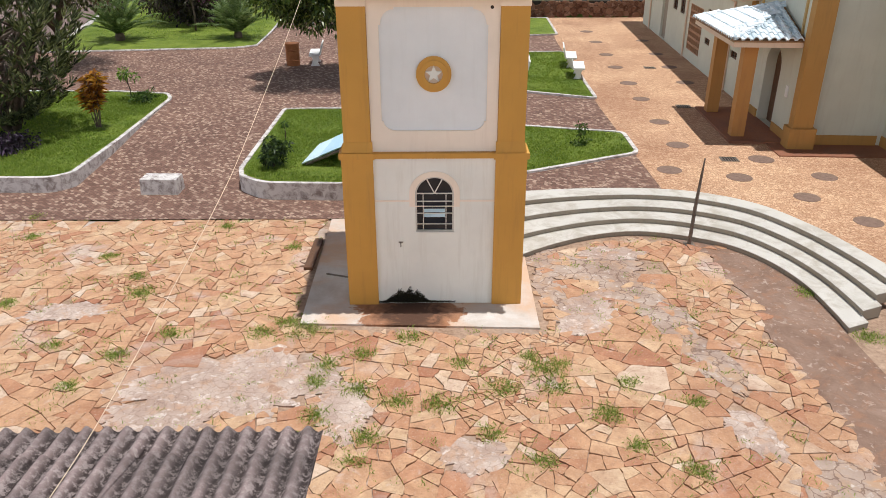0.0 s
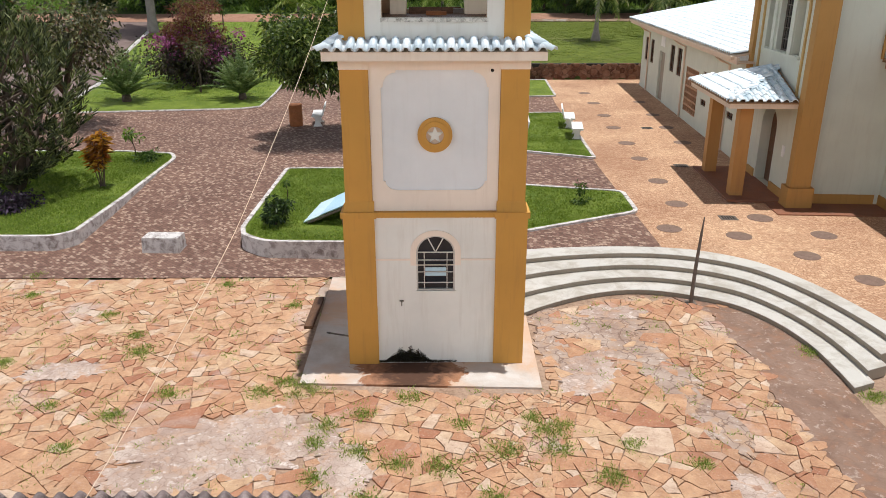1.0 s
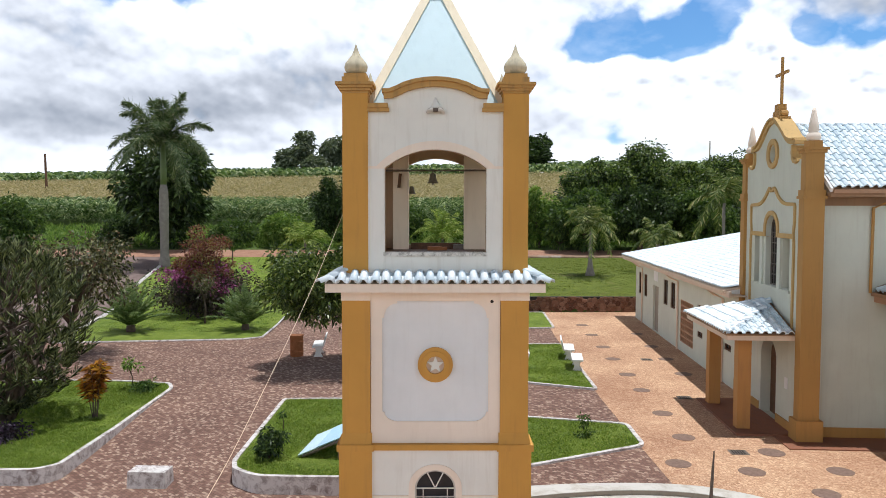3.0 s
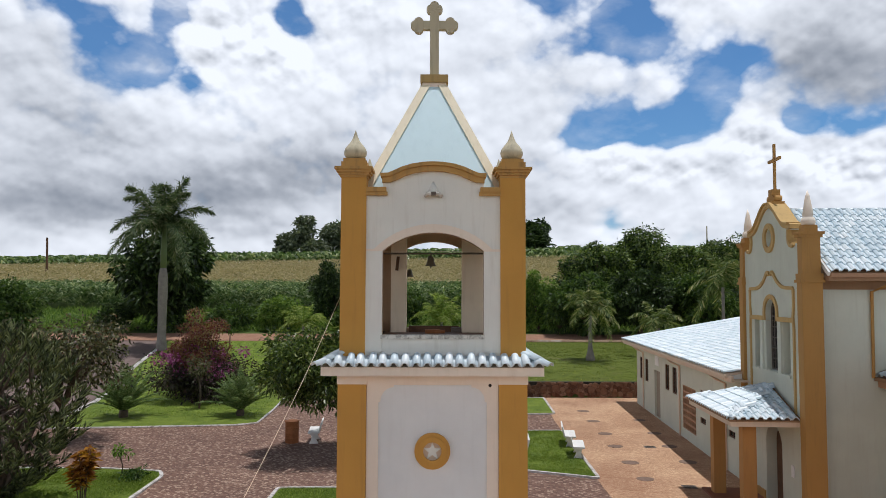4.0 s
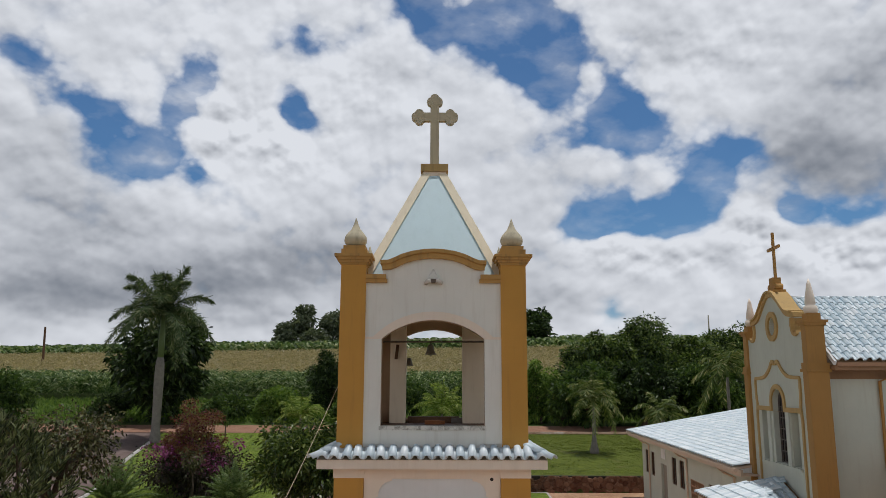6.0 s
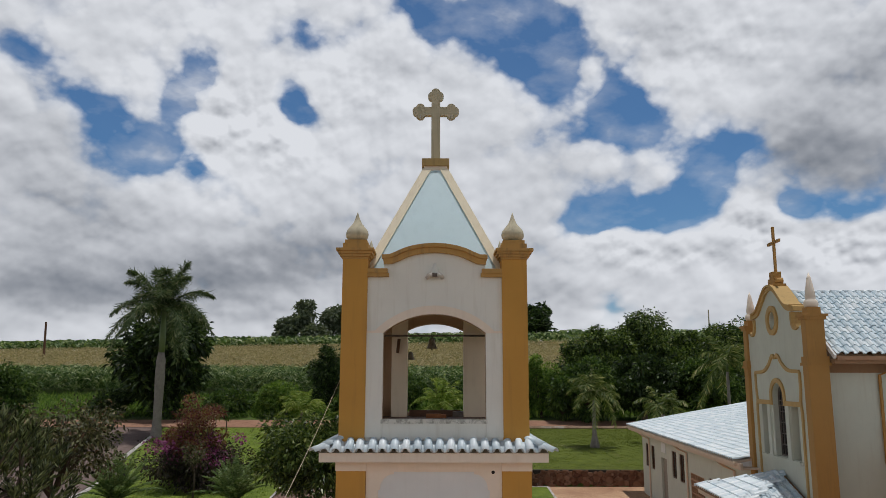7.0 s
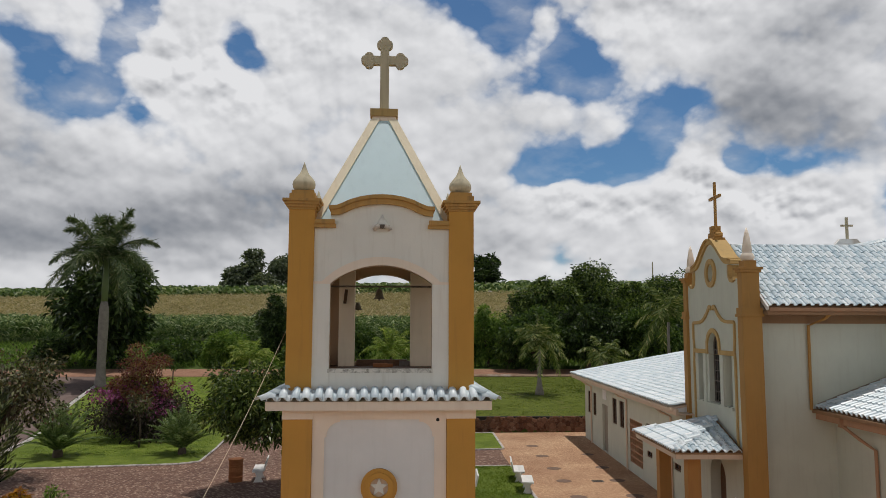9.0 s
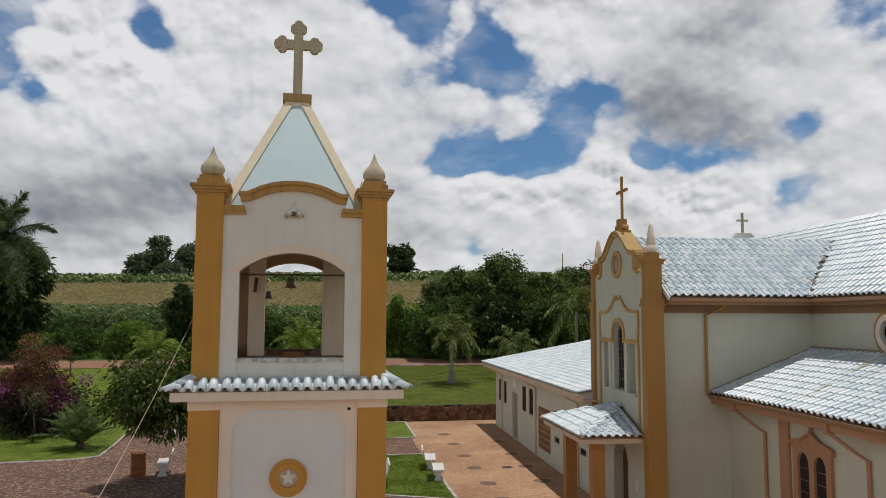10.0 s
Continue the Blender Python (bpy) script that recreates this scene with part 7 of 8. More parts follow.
tree("low_shrub", "low leafy tuft round a small plant", (3.84, 21.65, 0.49), 0.12, 0.26, L_MID, 0.04, 7, 30, (0.12, 0.035), seed=128, trunk_r=0.01, category="shrub")
tree("low_shrub", "dark purple-flowered ground shrub in the bed", (-12.75, 21.4, 0.49), 0.34, 0.85, L_PURPLE, 0.06, 20, 80, (0.12, 0.06), seed=129, trunk_r=0.02, category="shrub")
tree("thin_plant", "thin upright plant on the lawn", (-4.9, 22.3, 0.49), 0.7, 0.15, L_MID, 0.4, 3, 10, (0.14, 0.04), seed=130, trunk_r=0.012, category="shrub")
tree("sapling", "thin young tree on the back lawn", (-17.2, 62.0, g(-17, 62)), 2.6, 0.6, L_MID, 1.2, 6, 40, (0.3, 0.1), seed=131, trunk_r=0.05, category="sapling")


# maize: dense green rows below, ripe field above, green rows on the skyline
def maize(name, label, x0, x1, y0, y1, n, h, mat, seed, leaf, per=9):
    r = np.random.default_rng(seed)
    x, y = x0 + (x1 - x0) * r.random(n), y0 + (y1 - y0) * r.random(n)
    y = y0 + np.round((y - y0) / 0.9) * 0.9 + r.normal(size=n) * 0.08
    z = np.array([terrain(a, b) for a, b in zip(x, y)])
    hh = h * (0.85 + 0.3 * r.random(n))
    k = np.tile(np.arange(per), n)
    f = (k + 0.5) / per
    base = np.stack([np.repeat(x, per), np.repeat(y, per), np.repeat(z, per) + np.repeat(hh, per) * (0.25 + 0.7 * f)], axis=1)
    a = r.random(n * per) * 2 * math.pi
    d = np.stack([np.cos(a), np.sin(a), 0.75 + 0.5 * r.random(n * per)], axis=1)
    ob = leaves_mesh(name, base, d, leaf[0] * (0.7 + 0.6 * r.random(n * per)), leaf[1], mat, None, droop=0.35)
    return tagged(ob, label, "crop", kind="stuff")


maize("maize_rows", "dense green maize rows along the foot of the field", -75, 12, 86, 97, 7600, 2.6, L_CORN, 141, (0.95, 0.13), 10)
maize("ripe_maize", "straw-coloured ripe maize covering the hillside", -160, 40, 98, 205, 34000, 1.9, L_TASSEL, 142, (0.8, 0.13), 6)
maize("hilltop_maize", "green maize rows on the skyline", -200, 90, 206, 240, 6000, 3.0, L_CORN, 143, (2.2, 0.7), 5)
sheet("field_soil", spread(-220, 120, 60), spread(97, 242, 60), lambda x, y: terrain(x, y) + 0.25, speckled("straw_field", (0.20, 0.18, 0.085), (0.34, 0.295, 0.165), 0.6), "straw-brown ripe field on the slope", "field")
# rough grass of the bank
def grass(name, label, pts, h, mat, seed, per=7, w=0.03, spread_r=0.1):
    r = np.random.default_rng(seed)
    P = np.repeat(np.array(pts), per, axis=0)
    n = len(P)
    P[:, :2] += r.normal(size=(n, 2)) * spread_r
    d = np.concatenate([r.normal(size=(n, 2)) * 0.55, np.ones((n, 1))], axis=1)
    ob = leaves_mesh(name, P, d, h * (0.5 + r.random(n)), w, mat, None, fold=0.1, droop=0.25)
    return tagged(ob, label, "grass", kind="stuff")


r_ = np.random.default_rng(5)
bank = [(x, y, terrain(x, y)) for x, y in zip(r_.uniform(-75, 45, 7000), r_.uniform(70.5, 86, 7000))]
grass("bank_grass", "tall rough grass on the bank above the road", bank, 0.9, L_LIGHT, 151, 6, 0.10, 0.35)

# ---- things in the square ----
block = thing("concrete_block", "whitewashed concrete block standing on the brown pavers", "block", (-7.55, 19.05, path_level(-7.5, 19.0)), -2)
b = boxed(-0.49, 0.49, -0.27, 0.27, -0.03, 0.40, taper=0.02)
part("block", b, M_KERB, block, bevel=0.025)


def bench(x, y, rz, label, back=True):
    """A cast concrete park bench: slab seat on two shaped feet, with a low back."""
    t = thing("park_bench", label, "bench", (x, y, UP + 0.05), rz, "park benches")
    part("seat", boxed(-0.75, 0.75, -0.24, 0.22, 0.40, 0.47), M_WHITEWASH, t, bevel=0.018)
    for s in (-0.5, 0.5):
        part("foot", plate([(-0.20, -0.05), (0.20, -0.05), (0.12, 0.10), (0.09, 0.22), (0.17, 0.40), (-0.17, 0.40), (-0.09, 0.22), (-0.12, 0.10)], [], s - 0.05, s + 0.05, SIDE), M_WHITEWASH, t)
    if back:
        bm = boxed(-0.75, 0.75, -0.03, 0.03, 0.0, 0.42)
        bm.transform(pose(0, 0.23, 0.45, -14, 0, 0))
        part("backrest", bm, M_WHITEWASH, t, bevel=0.015)
    return t


bench(5.40, 33.2, 86 - 4 , "white concrete park bench on the lawn edge")
bench(5.35, 31.0, 86 - 4, "white concrete park bench on the lawn edge")
bench(2.95, 30.4, -94, "white concrete park bench across the small lawn")
bench(-5.7, 34.0, -85, "white concrete bench in tree shade")
bench(-6.6, 45.5, 5, "white concrete bench behind the tree")

bin_ = thing("litter_bin", "rust-brown round litter bin on the pavers", "litter bin", (-6.64, 33.7, UP), 0)
part("drum", lathe([(0.27, 0.0), (0.29, 0.02), (0.29, 0.42), (0.30, 0.44), (0.29, 0.46), (0.29, 0.88), (0.31, 0.90), (0.31, 0.94), (0.27, 0.94), (0.26, 0.3), (0.0, 0.3)], (0, 0, 0), 24), M_BRICKBIN, bin_, smooth=True)
part("rim", lathe([(0.30, 0.90), (0.325, 0.92), (0.325, 0.95), (0.28, 0.95)], (0, 0, 0), 24), M_BRICKBIN, bin_)
for z in (0.22, 0.66):
    part("hoop", lathe([(0.288, z - 0.03), (0.312, z - 0.012), (0.312, z + 0.012), (0.288, z + 0.03)], (0, 0, 0), 24), M_BRICKBIN, bin_, smooth=True)

# iron post by the steps
post = thing("iron_post", "rusty thin iron post at the foot of the steps", "post", (5.27, 15.7, 0.0))
part("shaft", tube([(0, 0, -0.05), (0.02, 0.01, 0.9), (0.06, 0.02, 1.72)], [0.045, 0.042, 0.028], 8), M_METAL, post)
part("shaft_tip", tube([(0.06, 0.02, 1.70), (0.075, 0.02, 2.02)], [0.022, 0.014], 6), M_METAL, post)
part("foot_plate", boxed(-0.11, 0.11, -0.11, 0.11, -0.02, 0.03), M_METAL, post)

# blue corrugated sheet leaning on a support in the mid bed
sheet_t = thing("blue_sheet_canopy", "tilted pale blue corrugated sheet over a dark frame", "canopy", (-4.02, 19.85, 0.49), -7)


def corrugated(w, l, pitch, amp, thick=0.008, bow=0.0, off=0.0):
    bm = bmesh.new()
    nx = int(w / pitch * 8)
    ny = 4
    rows = []
    for lay in (0, -thick):
        for j in range(ny + 1):
            y = l * j / ny
            rows.append([bm.verts.new((w * i / nx - w / 2, y, amp * math.sin(2 * math.pi * (w * i / nx - w / 2 + off) / pitch) + lay - bow * (j / ny) ** 2)) for i in range(nx + 1)])
    h = ny + 1
    for j in range(ny):
        for i in range(nx):
            bm.faces.new((rows[j][i], rows[j][i + 1], rows[j + 1][i + 1], rows[j + 1][i]))
            bm.faces.new((rows[h + j][i], rows[h + j + 1][i], rows[h + j + 1][i + 1], rows[h + j][i + 1]))
    for i in range(nx):
        bm.faces.new((rows[0][i], rows[h][i], rows[h][i + 1], rows[0][i + 1]))
        bm.faces.new((rows[ny][i], rows[ny][i + 1], rows[h + ny][i + 1], rows[h + ny][i]))
    return bm


# lower piece painted paler: sky glare on the sheet put into its colour
for x0, x1, lift, mat, lab in ((0.0, 0.62, 0.0, M_BLUE, "blue corrugated sheet, paler to show sky glare"), (0.55, 2.5, 0.012, M_SHEET, "pale blue corrugated sheet")):
    cs = corrugated(1.85, x1 - x0, 0.13, 0.018)
    cs.transform(pose(x0, 0.925, lift, 0, 0, -90))
    cs.transform(pose(0, 0, 0.05, 0, -24, 0))
    part("sheet", cs, mat, sheet_t, lab)
for y in (0.06, 1.78):
    part("rail", tube([(0.12, y, 0.035), (2.2, y, 0.96)], 0.04, 6), M_METAL, sheet_t)
for x, y, z in ((2.1, 0.06, 0.92), (2.1, 1.78, 0.92), (1.1, 0.06, 0.48), (1.1, 1.78, 0.48)):
    part("leg", tube([(x, y, -0.02), (x, y, z)], 0.035, 6), M_METAL, sheet_t)

# fibre-cement roof of the shed at the near edge
shed = thing("shed", "shed with old grey corrugated fibre-cement roof", "shed", (-5.6, 2.6, 0.0))
SHED_Z = 2.72
for row, y0, ln in ((0, 1.10, 0.73), (1, -0.42, 1.83), (2, -1.95, 1.73)):
    for k in range(8):
        w_ = 6 * 0.177
        cx_s = 3.97 - w_ / 2 - k * w_ + 0.25
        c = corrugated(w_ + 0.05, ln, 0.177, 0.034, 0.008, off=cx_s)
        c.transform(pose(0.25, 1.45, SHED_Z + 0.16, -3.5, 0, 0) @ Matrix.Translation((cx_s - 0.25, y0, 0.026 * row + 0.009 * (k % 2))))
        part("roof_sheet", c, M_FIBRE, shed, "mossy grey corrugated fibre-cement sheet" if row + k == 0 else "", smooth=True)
part("front_wall", boxed(-3.6, 4.05, 2.80, 2.95, -0.0, SHED_Z - 0.02), M_WHITE, shed)
part("side_wall", boxed(3.9, 4.05, -0.4, 2.80, -0.0, SHED_Z), M_WHITE, shed)
part("side_wall", boxed(-3.6, -3.45, -0.4, 2.80, -0.0, SHED_Z), M_WHITE, shed)
part("back_wall", boxed(-3.45, 3.9, -0.4, -0.25, -0.0, SHED_Z + 0.12), M_WHITE, shed)
for y in (0.0, 1.4, 2.6):
    part("purlin", boxed(-3.6, 4.05, y - 0.04, y + 0.04, SHED_Z - 0.03, SHED_Z + 0.02 + (2.6 - y) * 0.045), M_WOOD, shed)

# planks and a broken panel lying by the slab
pl2 = thing("old_panel", "dark weathered panel lying on the flagstones", "panel", (-3.03, 15.2, 0.02), -1)
part("panel", boxed(-0.09, 0.09, -0.72, 0.75, 0.0, 0.07), M_WOOD, pl2, bevel=0.01)
part("pipe", tube([(0.45, -1.1, 0.12), (0.95, -1.15, 0.06)], 0.018, 6), M_METAL, pl2)

# cable from the tower to the shed
cb = thing("cable", "thin pale cable strung from the belfry down to the shed", "cable", (-1.97, 14.0, 7.1))
run = smooth_line([(-1.97, 14.0, 7.1), (-2.16, 11.0, 5.78), (-2.38, 8.5, 4.72), (-2.52, 7.3, 4.25), (-2.78, 5.2, 3.62), (-3.0, 4.3, 3.3), (-3.35, 3.4, 2.92)], 6)
part("wire", tube([p - Vector((-1.97, 14.0, 7.1)) for p in run], 0.0034, 5), M_PINK, cb)

# stone retaining wall at the end of the walk
wall = thing("stone_wall", "low retaining wall of rough red-brown stones", "wall", (8.6, 48.1, UP), 0, kind="structure")
part("core", boxed(-5.0, 5.2, 0.0, 0.4, -0.1, 0.97), M_DARK, wall)
# poles on the field
pole = thing("utility_pole", "dark wooden utility pole in the field", "pole", (-78, 150, terrain(-78, 150)))
part("shaft", tube([(0, 0, -0.2), (-0.2, 0, 8.4)], [0.28, 0.2], 8), M_WOOD, pole)
mast = thing("radio_mast", "thin distant radio mast on the skyline", "mast", (85, 236, terrain(85, 236)))
part("shaft", tube([(0, 0, -0.2), (0, 0, 10)], [0.25, 0.18], 6), M_STONE, mast)

# ---- flagstones, weeds and stains of the plaza ----
def crazy_paving(x0, x1, y0, y1, scale, seed, fine=None):
    """Irregular stones of mixed sizes that fill a rectangle: large ones first, chips between them."""
    r = random.Random(seed)
    cell, sites = {}, []
    area = (x1 - x0) * (y1 - y0) / scale ** 2
    for lo, hi, tries in ((0.24, 0.40, 1.1), (0.15, 0.25, 9.0), (0.085, 0.15, 20.0), (0.045, 0.08, 14.0)):
        for _ in range(int(area * tries)):
            x, y, q = r.uniform(x0, x1), r.uniform(y0, y1), r.uniform(lo, hi) * scale
            if fine and hi > 0.16 and fine(x, y):
                continue
            i, j = int(x / (0.8 * scale)), int(y / (0.8 * scale))
            if any(math.hypot(sx - x, sy - y) < 0.93 * (sq + q) for di in (-1, 0, 1) for dj in (-1, 0, 1) for sx, sy, sq in cell.get((i + di, j + dj), ())):
                continue
            cell.setdefault((i, j), []).append((x, y, q))
            sites.append((x, y, q, i, j))
    polys = []
    for sx, sy, sq, ci, cj in sites:
        w = sq + 0.35 * scale
        poly = [(sx - w, sy - w), (sx + w, sy - w), (sx + w, sy + w), (sx - w, sy + w)]
        near = [o for di in (-1, 0, 1) for dj in (-1, 0, 1) for o in cell.get((ci + di, cj + dj), ()) if o[0] != sx]
        near.sort(key=lambda o: (o[0] - sx) ** 2 + (o[1] - sy) ** 2)
        for ox, oy, oq in near:
            nx_, ny_ = ox - sx, oy - sy
            c = (ox * ox + oy * oy - oq * oq - sx * sx - sy * sy + sq * sq) / 2
            out = []
            for a, b in zip(poly, poly[1:] + poly[:1]):
                da, db = nx_ * a[0] + ny_ * a[1] - c, nx_ * b[0] + ny_ * b[1] - c
                if da <= 0:
                    out.append(a)
                if (da < 0) != (db < 0) and abs(da - db) > 1e-9:
                    t = da / (da - db)
                    out.append((a[0] + (b[0] - a[0]) * t, a[1] + (b[1] - a[1]) * t))
            poly = out
            if len(poly) < 3:
                break
        if len(poly) >= 3:
            polys.append(((sx, sy), poly))
    return polys


PATCHES = [(2.8, 14.65, 1.35, 0.75, 0), (3.5, 13.4, 0.5, 1.5, 26), (4.15, 11.3, 0.36, 1.35, 16), (5.05, 8.1, 0.6, 0.55, 0), (1.9, 13.5, 0.3, 0.8, 10)]
RUBBLE = [(-1.75, 9.75, 0.45, 0.75, 10), (0.15, 8.75, 0.5, 0.35, 0), (2.4, 12.6, 0.5, 0.9, -20), (-7.3, 12.8, 0.8, 0.35, 5), (4.2, 9.2, 0.35, 0.6, 10), (-3.55, 10.5, 1.7, 0.85, 4), (-4.5, 9.6, 0.8, 0.5, 0), (3.4, 15.2, 0.7, 0.35, 0), (1.2, 7.2, 0.6, 0.45, 0)]


def in_patch(x, y, areas=PATCHES):
    for cx, cy, a, b, tilt in areas:
        c, s = math.cos(radians(tilt)), math.sin(radians(tilt))
        u, v = (x - cx) * c + (y - cy) * s, (y - cy) * c - (x - cx) * s
        if (u / a) ** 2 + (v / b) ** 2 < 1 + 0.5 * noise.noise((x * 1.7, y * 1.7, 3)):
            return True
    return False


def rubble(x, y):
    return in_patch(x, y, RUBBLE)


def on_plaza(x, y):
    if -10.0 < x < -1.0 and y < 5.5:
        return False
    if y > 17.3 + (0.02 if x < -2.9 else 0) or x > 6.85:
        return False
    if -2.98 < x < 1.58 and 12.02 + (-0.04 * x) < y < 17.3:
        return False
    if x > 5.5 and y < 15.4 and x > 5.65 + 0.5 * noise.noise((y * 0.9, 0, 0)):
        return False
    for p, q in zip(inner_line, inner_line[1:]):
        if min(p.x, q.x) - 0.01 <= x <= max(p.x, q.x) + 0.01 and y > min(p.y, q.y) - 0.12 and p.x < 5.6:
            return False
    return True


for k, (cx, cy, a, b, tilt) in enumerate(PATCHES + RUBBLE):
    ring_pts = []
    for i in range(90):
        t = 2 * math.pi * i / 90
        f = 1 + 0.35 * noise.noise((math.cos(t) * 2 + k * 5, math.sin(t) * 2, 1.5)) + 0.30 * noise.noise((math.cos(t) * 5 + k * 5, math.sin(t) * 5, 4)) + 0.22 * noise.noise((math.cos(t) * 14 + k * 5, math.sin(t) * 14, 4))
        u, v = a * f * math.cos(t), b * f * math.sin(t)
        c, s = math.cos(radians(tilt)), math.sin(radians(tilt))
        ring_pts.append((cx + u * c - v * s, cy + u * s + v * c))
    flat_area("worn_patch", ring_pts, 0.024 + 0.0006 * k, 0.06, M_PATCH if k < len(PATCHES) else M_PALE, "worn grey cement patch among the flagstones", "pavement")

# rubble stones of the retaining wall
rs = random.Random(9)
for (sx, sy), poly in crazy_paving(-5.3, 5.4, -0.2, 1.2, 0.62, 15):
    poly = [(x, min(1.0, max(-0.02, y))) for x, y in poly]
    cx_, cy_ = sum(q[0] for q in poly) / len(poly), sum(q[1] for q in poly) / len(poly)
    if not (0.0 < sy < 1.0) or not (-5.05 < sx < 5.2):
        continue
    size = max(math.hypot(q[0] - cx_, q[1] - cy_) for q in poly)
    k0, k1 = 1 - 0.010 / size, max(0.3, 1 - 0.045 / size)
    d = rs.uniform(0.05, 0.11)
    n = len(poly)
    vs = [(cx_ + (x - cx_) * k0, 0.02, cy_ + (y - cy_) * k0) for x, y in poly] + [(cx_ + (x - cx_) * k0, -d * 0.6, cy_ + (y - cy_) * k0) for x, y in poly] + [(cx_ + (x - cx_) * k1, -d + rs.uniform(-0.015, 0.015), cy_ + (y - cy_) * k1) for x, y in poly]
    fs = [(l + i, l + (i + 1) % n, l + n + (i + 1) % n, l + n + i) for l in (0, n) for i in range(n)] + [tuple(range(2 * n, 3 * n))]
    mesh_part("stone", vs, fs, M_RUBBLE, wall)


def halves(poly, r, skew=0.12):
    """A stone broken in two along a line across its longer way."""
    n = len(poly)
    cx, cy = sum(p[0] for p in poly) / n, sum(p[1] for p in poly) / n
    far = max(poly, key=lambda p: math.hypot(p[0] - cx, p[1] - cy))
    a = math.atan2(far[1] - cy, far[0] - cx) + r.gauss(0, 0.28)
    size = math.hypot(far[0] - cx, far[1] - cy)
    nx_, ny_ = math.cos(a), math.sin(a)
    c = nx_ * cx + ny_ * cy + r.uniform(-skew, skew) * size
    out = []
    for sg in (1, -1):
        half_p = []
        for p, q in zip(poly, poly[1:] + poly[:1]):
            dp, dq = sg * (nx_ * p[0] + ny_ * p[1] - c), sg * (nx_ * q[0] + ny_ * q[1] - c)
            if dp <= 0:
                half_p.append(p)
            if (dp < 0) != (dq < 0) and abs(dp - dq) > 1e-9:
                t = dp / (dp - dq)
                half_p.append((p[0] + (q[0] - p[0]) * t, p[1] + (q[1] - p[1]) * t))
        if len(half_p) > 2:
            out.append(half_p)
    return out


def broken(polys, r):
    """Breaks large pieces again and again, down to slabs and chips of mixed size."""
    todo, out = [p for _, p in polys], []
    while todo:
        poly = todo.pop()
        cx, cy = sum(p[0] for p in poly) / len(poly), sum(p[1] for p in poly) / len(poly)
        area = abs(sum(p[0] * q[1] - q[0] * p[1] for p, q in zip(poly, poly[1:] + poly[:1]))) / 2
        limit = 0.118 * math.exp(r.gauss(-0.2, 0.85)) * (0.85 + 0.95 * noise.noise((cx * 0.55, cy * 0.55, 8)))
        if rubble(cx, cy):
            limit = r.uniform(0.01, 0.07)
        if area > max(limit, 0.004):
            best = None
            for _ in range(7):
                two = halves(poly, r, 0.22)
                score = 1.0
                for q in two:
                    around = sum(math.hypot(e[0] - f[0], e[1] - f[1]) for e, f in zip(q, q[1:] + q[:1]))
                    score = min(score, abs(sum(e[0] * f[1] - f[0] * e[1] for e, f in zip(q, q[1:] + q[:1]))) / 2 / around ** 2 - (0.008 if len(q) == 3 else 0))
                if best is None or score > best[0]:
                    best = (score, two)
            todo += best[1]
        else:
            out.append(((cx, cy), poly))
    return out


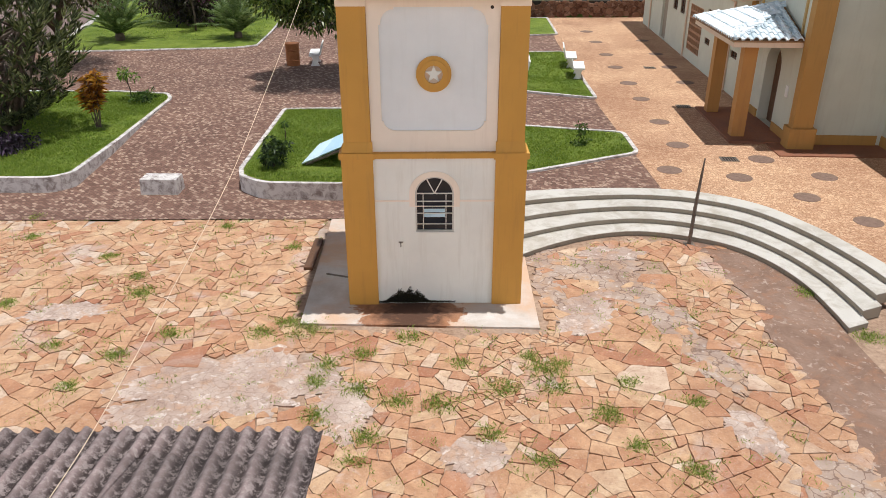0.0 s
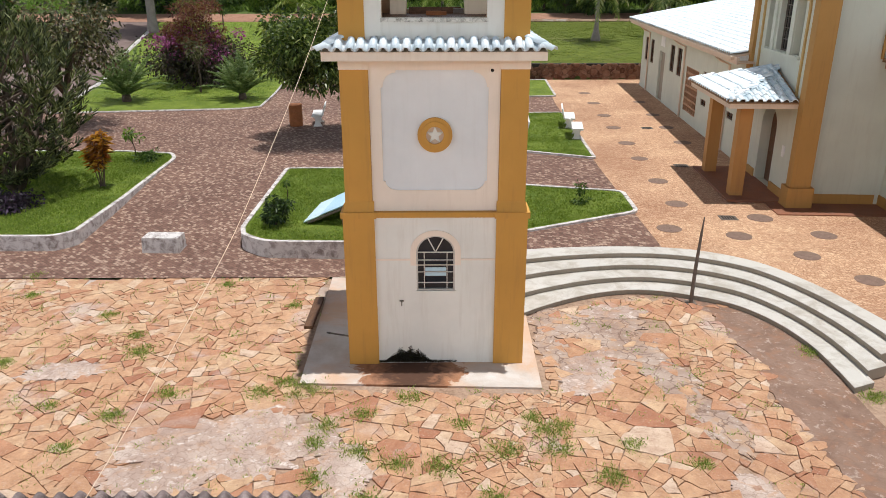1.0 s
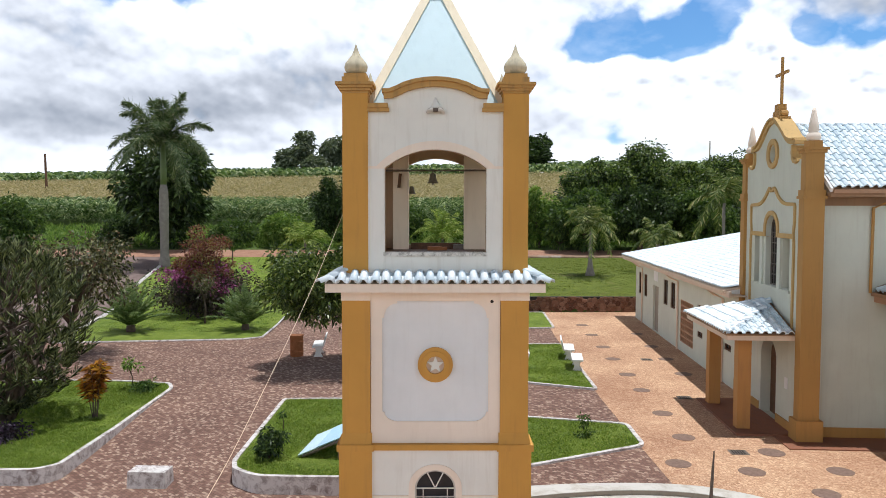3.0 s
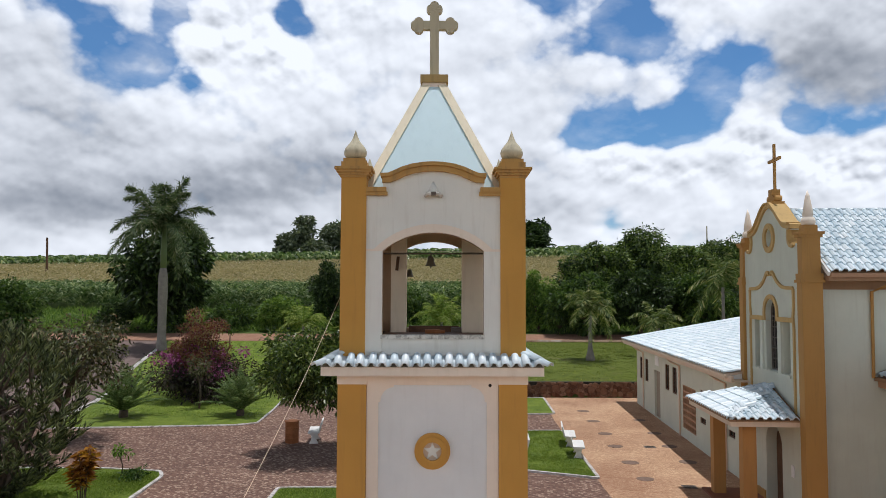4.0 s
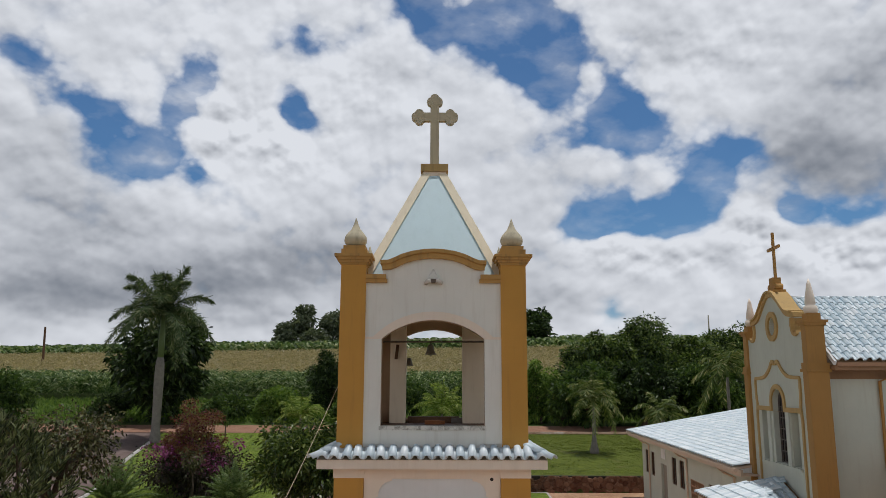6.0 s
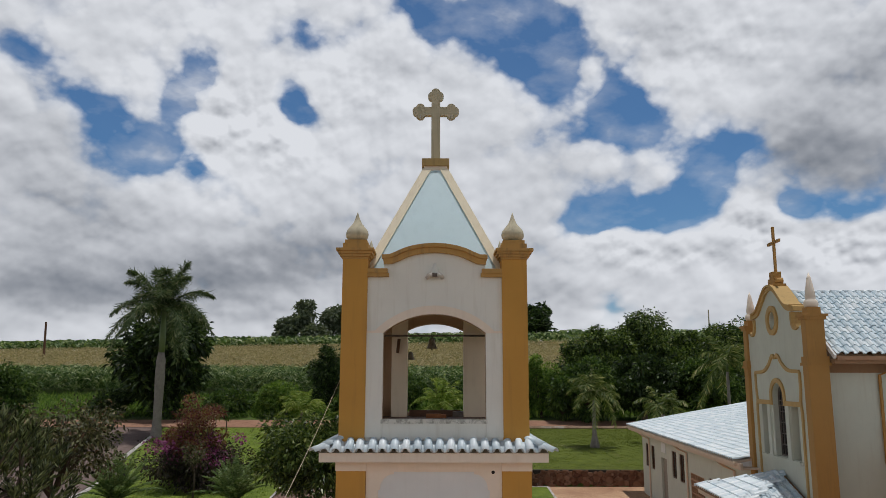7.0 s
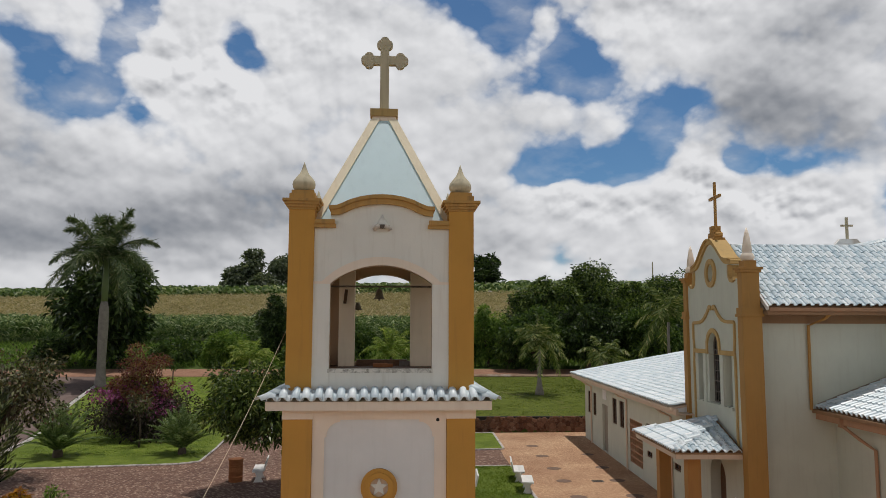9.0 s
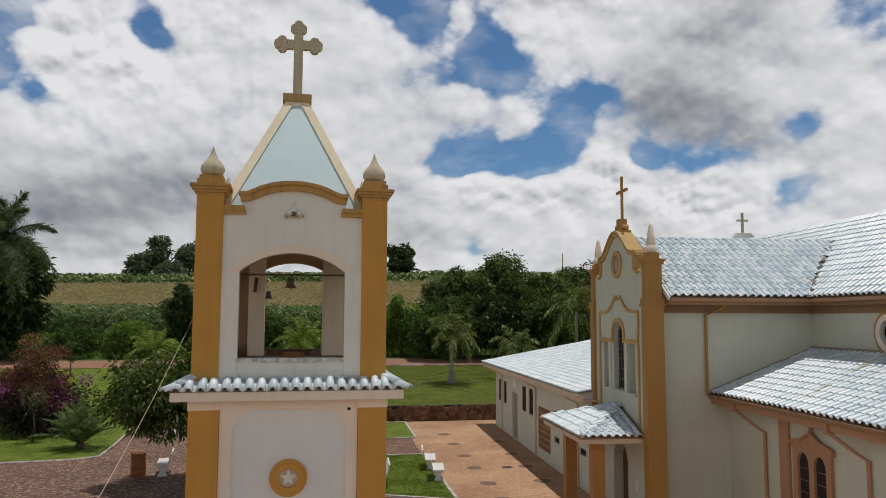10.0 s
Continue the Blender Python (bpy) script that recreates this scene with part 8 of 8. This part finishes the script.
plaza = thing("flagstone_paving", "irregular orange and tan flagstones with weedy joints", "paving", (0, 0, 0), kind="structure")
rp = random.Random(77)
jv, jf, wv, wf = [], [], [], []
count = 0
for (sx, sy), poly in broken(crazy_paving(-13.2, 7.0, -4.0, 17.5, 2.4, 42), random.Random(6)):
    if not on_plaza(sx, sy) or not all(on_plaza(*q) for q in poly):
        if not on_plaza(sx, sy):
            continue
        poly = [(q[0] + (sx - q[0]) * (0 if on_plaza(*q) else 0.55), q[1] + (sy - q[1]) * (0 if on_plaza(*q) else 0.55)) for q in poly]
    worn = in_patch(sx, sy)
    chips = rubble(sx, sy)
    if (worn and rp.random() < 0.35) or (chips and rp.random() < 0.74):
        continue
    cx_ = sum(q[0] for q in poly) / len(poly)
    cy_ = sum(q[1] for q in poly) / len(poly)
    size = max(math.hypot(q[0] - cx_, q[1] - cy_) for q in poly)
    if size < 0.05:
        continue
    gap = rp.uniform(0.004, 0.013) if not chips else rp.uniform(0.001, 0.005)
    k0, k1 = max(0.5, 1 - gap / size), max(0.4, 1 - (gap + 0.006) / size)
    h = 0.030 + rp.uniform(-0.008, 0.008) - (0.009 if worn else 0.007 if chips else 0)
    tx, ty = rp.uniform(-0.015, 0.015), rp.uniform(-0.015, 0.015)
    rim = []
    # worn corners
    blunt = []
    for o, a, b in zip(poly[-1:] + poly[:-1], poly, poly[1:] + poly[:1]):
        for e in (o, b):
            k = min(0.3, rp.uniform(0.006, 0.024) / max(0.01, math.hypot(e[0] - a[0], e[1] - a[1])))
            blunt.append((a[0] + (e[0] - a[0]) * k, a[1] + (e[1] - a[1]) * k))
    for a, b in zip(blunt, blunt[1:] + blunt[:1]):
        rim.append(a)
        cuts = min(4, int(math.hypot(a[0] - b[0], a[1] - b[1]) / 0.10))
        for k in range(1, cuts + 1):
            u = (k + rp.uniform(-0.25, 0.25)) / (cuts + 1)
            rim.append((a[0] + (b[0] - a[0]) * u + rp.gauss(0, 0.010), a[1] + (b[1] - a[1]) * u + rp.gauss(0, 0.010)))
    n = len(rim)
    low = [(cx_ + (x - cx_) * k0, cy_ + (y - cy_) * k0, -0.01) for x, y in rim]
    mid = [(x, y, h - 0.009 + (x - cx_) * tx + (y - cy_) * ty) for x, y, z in low]
    topv = [(cx_ + (x - cx_) * k1, cy_ + (y - cy_) * k1, h + (x - cx_) * tx + (y - cy_) * ty) for x, y in rim]
    near = -3.6 < cx_ < 4.2 and 6.8 < cy_ < 12.2 and count < 300 and size > 0.11 and not chips
    vs = low + mid + topv
    fs = []
    for layer in (0, n):
        fs += [(layer + i, layer + (i + 1) % n, layer + n + (i + 1) % n, layer + n + i) for i in range(n)]
    fs.append(tuple(range(2 * n, 3 * n)))
    if near:
        count += 1
        ob = mesh_part("flagstone", [(x - cx_, y - cy_, z) for x, y, z in vs], fs, M_FLAG, plaza)
        ob.location = (cx_, cy_, 0)
    else:
        V, Fc = (wv, wf) if chips else (jv, jf)
        o = len(V)
        V += vs
        Fc += [tuple(i + o for i in f) for f in fs]
chip_part = mesh_part("stone_chips", wv, wf, M_WORN, plaza, "pale broken stone chips set in cement")
chip_part["kind"] = "stuff"
rest = mesh_part("flagstones", jv, jf, M_FLAGS, plaza)
rest["kind"] = "stuff"

# weeds
TUFTS = [(-3.1, 12.35, 0.9), (1.65, 10.9, 1.0), (-1.5, 8.6, 0.6), (2.5, 8.9, 0.7), (3.6, 9.9, 0.6), (-7.4, 15.2, 0.7), (-8.6, 13.1, 0.8), (-9.6, 16.2, 0.8), (-7.0, 11.6, 0.7),
         (-2.68, 12.1, 1.5), (-3.5, 12.0, 1.0), (-6.2, 13.5, 1.2), (-5.8, 11.3, 1.0), (-5.1, 12.0, 0.9), (-1.65, 10.3, 1.0), (-1.4, 9.1, 1.0), (-2.3, 10.5, 0.8), (-1.0, 9.95, 1.0), (-0.3, 9.9, 1.3), (-0.8, 11.8, 1.0),
         (1.4, 10.8, 1.3), (1.5, 10.3, 1.1), (2.2, 9.6, 1.2), (0.7, 10.3, 1.0), (0.4, 9.2, 0.9), (2.7, 10.4, 0.8), (0.03, 11.0, 0.7), (1.1, 8.6, 0.8), (-1.6, 11.3, 0.8), (-2.2, 10.95, 0.9), (3.2, 8.4, 1.0), (-6.2, 10.4, 0.8), (-2.2, 9.6, 1.0),
         (6.9, 13.4, 1.0), (1.2, 11.2, 0.6), (-5.3, 16.8, 0.8), (-10.1, 17.4, 0.9), (-3.5, 15.6, 0.7), (-6.5, 14.2, 0.8), (7.25, 11.7, 1.2)]
rw_ = random.Random(31)
pts = []
for x, y, s in TUFTS:
    for _ in range(int(52 * s)):
        pts.append((x + rw_.gauss(0, 0.12 * s), y + rw_.gauss(0, 0.10 * s), 0.015))
for _ in range(720):
    x, y = rw_.uniform(-12.5, 5.4), rw_.uniform(6.5, 17.2)
    if on_plaza(x, y):
        for _ in range(3):
            pts.append((x + rw_.gauss(0, 0.05), y + rw_.gauss(0, 0.05), 0.0))
grass("weeds", "green and dry weed tufts in the flagstone joints", pts, 0.085, L_WEED, 161, 8, 0.012, 0.045)
# dark moss on the wall foot
rm = np.random.default_rng(8)
mp = []
for _ in range(4200):
    u = rw_.gauss(0, 0.22) if rw_.random() < 0.93 else rw_.uniform(-0.3, 0.9)
    top = 0.24 * math.exp(-(u / 0.34) ** 4) * (0.9 + 0.4 * noise.noise((u * 11, 0, 0))) * rw_.uniform(0.5, 1.3)
    mp.append((-0.92 + u, 13.028, 0.07 + rw_.uniform(0, 1) ** 1.3 * max(0.01, top)))
P = np.array(mp)
moss = leaves_mesh("moss", P, rm.normal(size=(len(P), 3)) * (1, 0.12, 1) + (0, -0.12, 0), 0.03, 0.022, leafy("dark_moss", [(0.0, (0.010, 0.009, 0.006)), (0.8, (0.03, 0.024, 0.014)), (1.0, (0.06, 0.06, 0.025))]), None)
tagged(moss, "dark moss growing at the foot of the white wall", "moss", kind="stuff")

# blades over the lawns nearest to the square
def lawn_blades(name, outline, z, n, seed, label):
    r = random.Random(seed)
    xs, ys = [q[0] for q in outline], [q[1] for q in outline]
    pts = []
    while len(pts) < n:
        x, y = r.uniform(max(-15.5, min(xs)), max(xs)), r.uniform(min(ys), max(ys))
        inside = False
        for a, b in zip(outline, outline[1:] + outline[:1]):
            if (a[1] > y) != (b[1] > y) and x < (b[0] - a[0]) * (y - a[1]) / (b[1] - a[1]) + a[0]:
                inside = not inside
        if inside and noise.noise((x * 0.9, y * 0.9, seed)) + r.uniform(-0.5, 0.6) > -0.12:
            pts.append((x, y, z - 0.005))
    grass(name, label, pts, 0.085, L_LAWN, seed, 4, 0.013, 0.03)


for nm, ol, z, n, sd in (("lawn_grass", BED_MID, 0.49, 20000, 201), ("lawn_grass", BED_LEFT, 0.47, 19000, 202), ("lawn_grass", BED_TWO, 0.50, 9000, 203)):
    lawn_blades(nm, offset_outline(smooth_poly(ol), 0.2), z, n, sd, "short mown grass blades of the lawn")

ru = np.random.default_rng(15)
up_pts = [(x, y, terrain(x, y) + 0.05) for x, y in zip(ru.uniform(3.5, 22, 5000), ru.uniform(48.6, 65, 5000))]
grass("lawn_grass", "rough grass tufts above the stone wall", up_pts, 0.10, L_ROUGH, 205, 6, 0.03, 0.18)
up_pts = [(x, y, terrain(x, y) + 0.05) for x, y in zip(ru.uniform(-19, -6, 5000), ru.uniform(40, 65, 5000)) if lawn_left(y) + 0.4 < x < -9.8 + max(0, (y - 49) * 0.5)]
grass("lawn_grass", "rough grass tufts of the sloping lawns", up_pts, 0.075, L_LAWN, 204, 5, 0.03, 0.16)
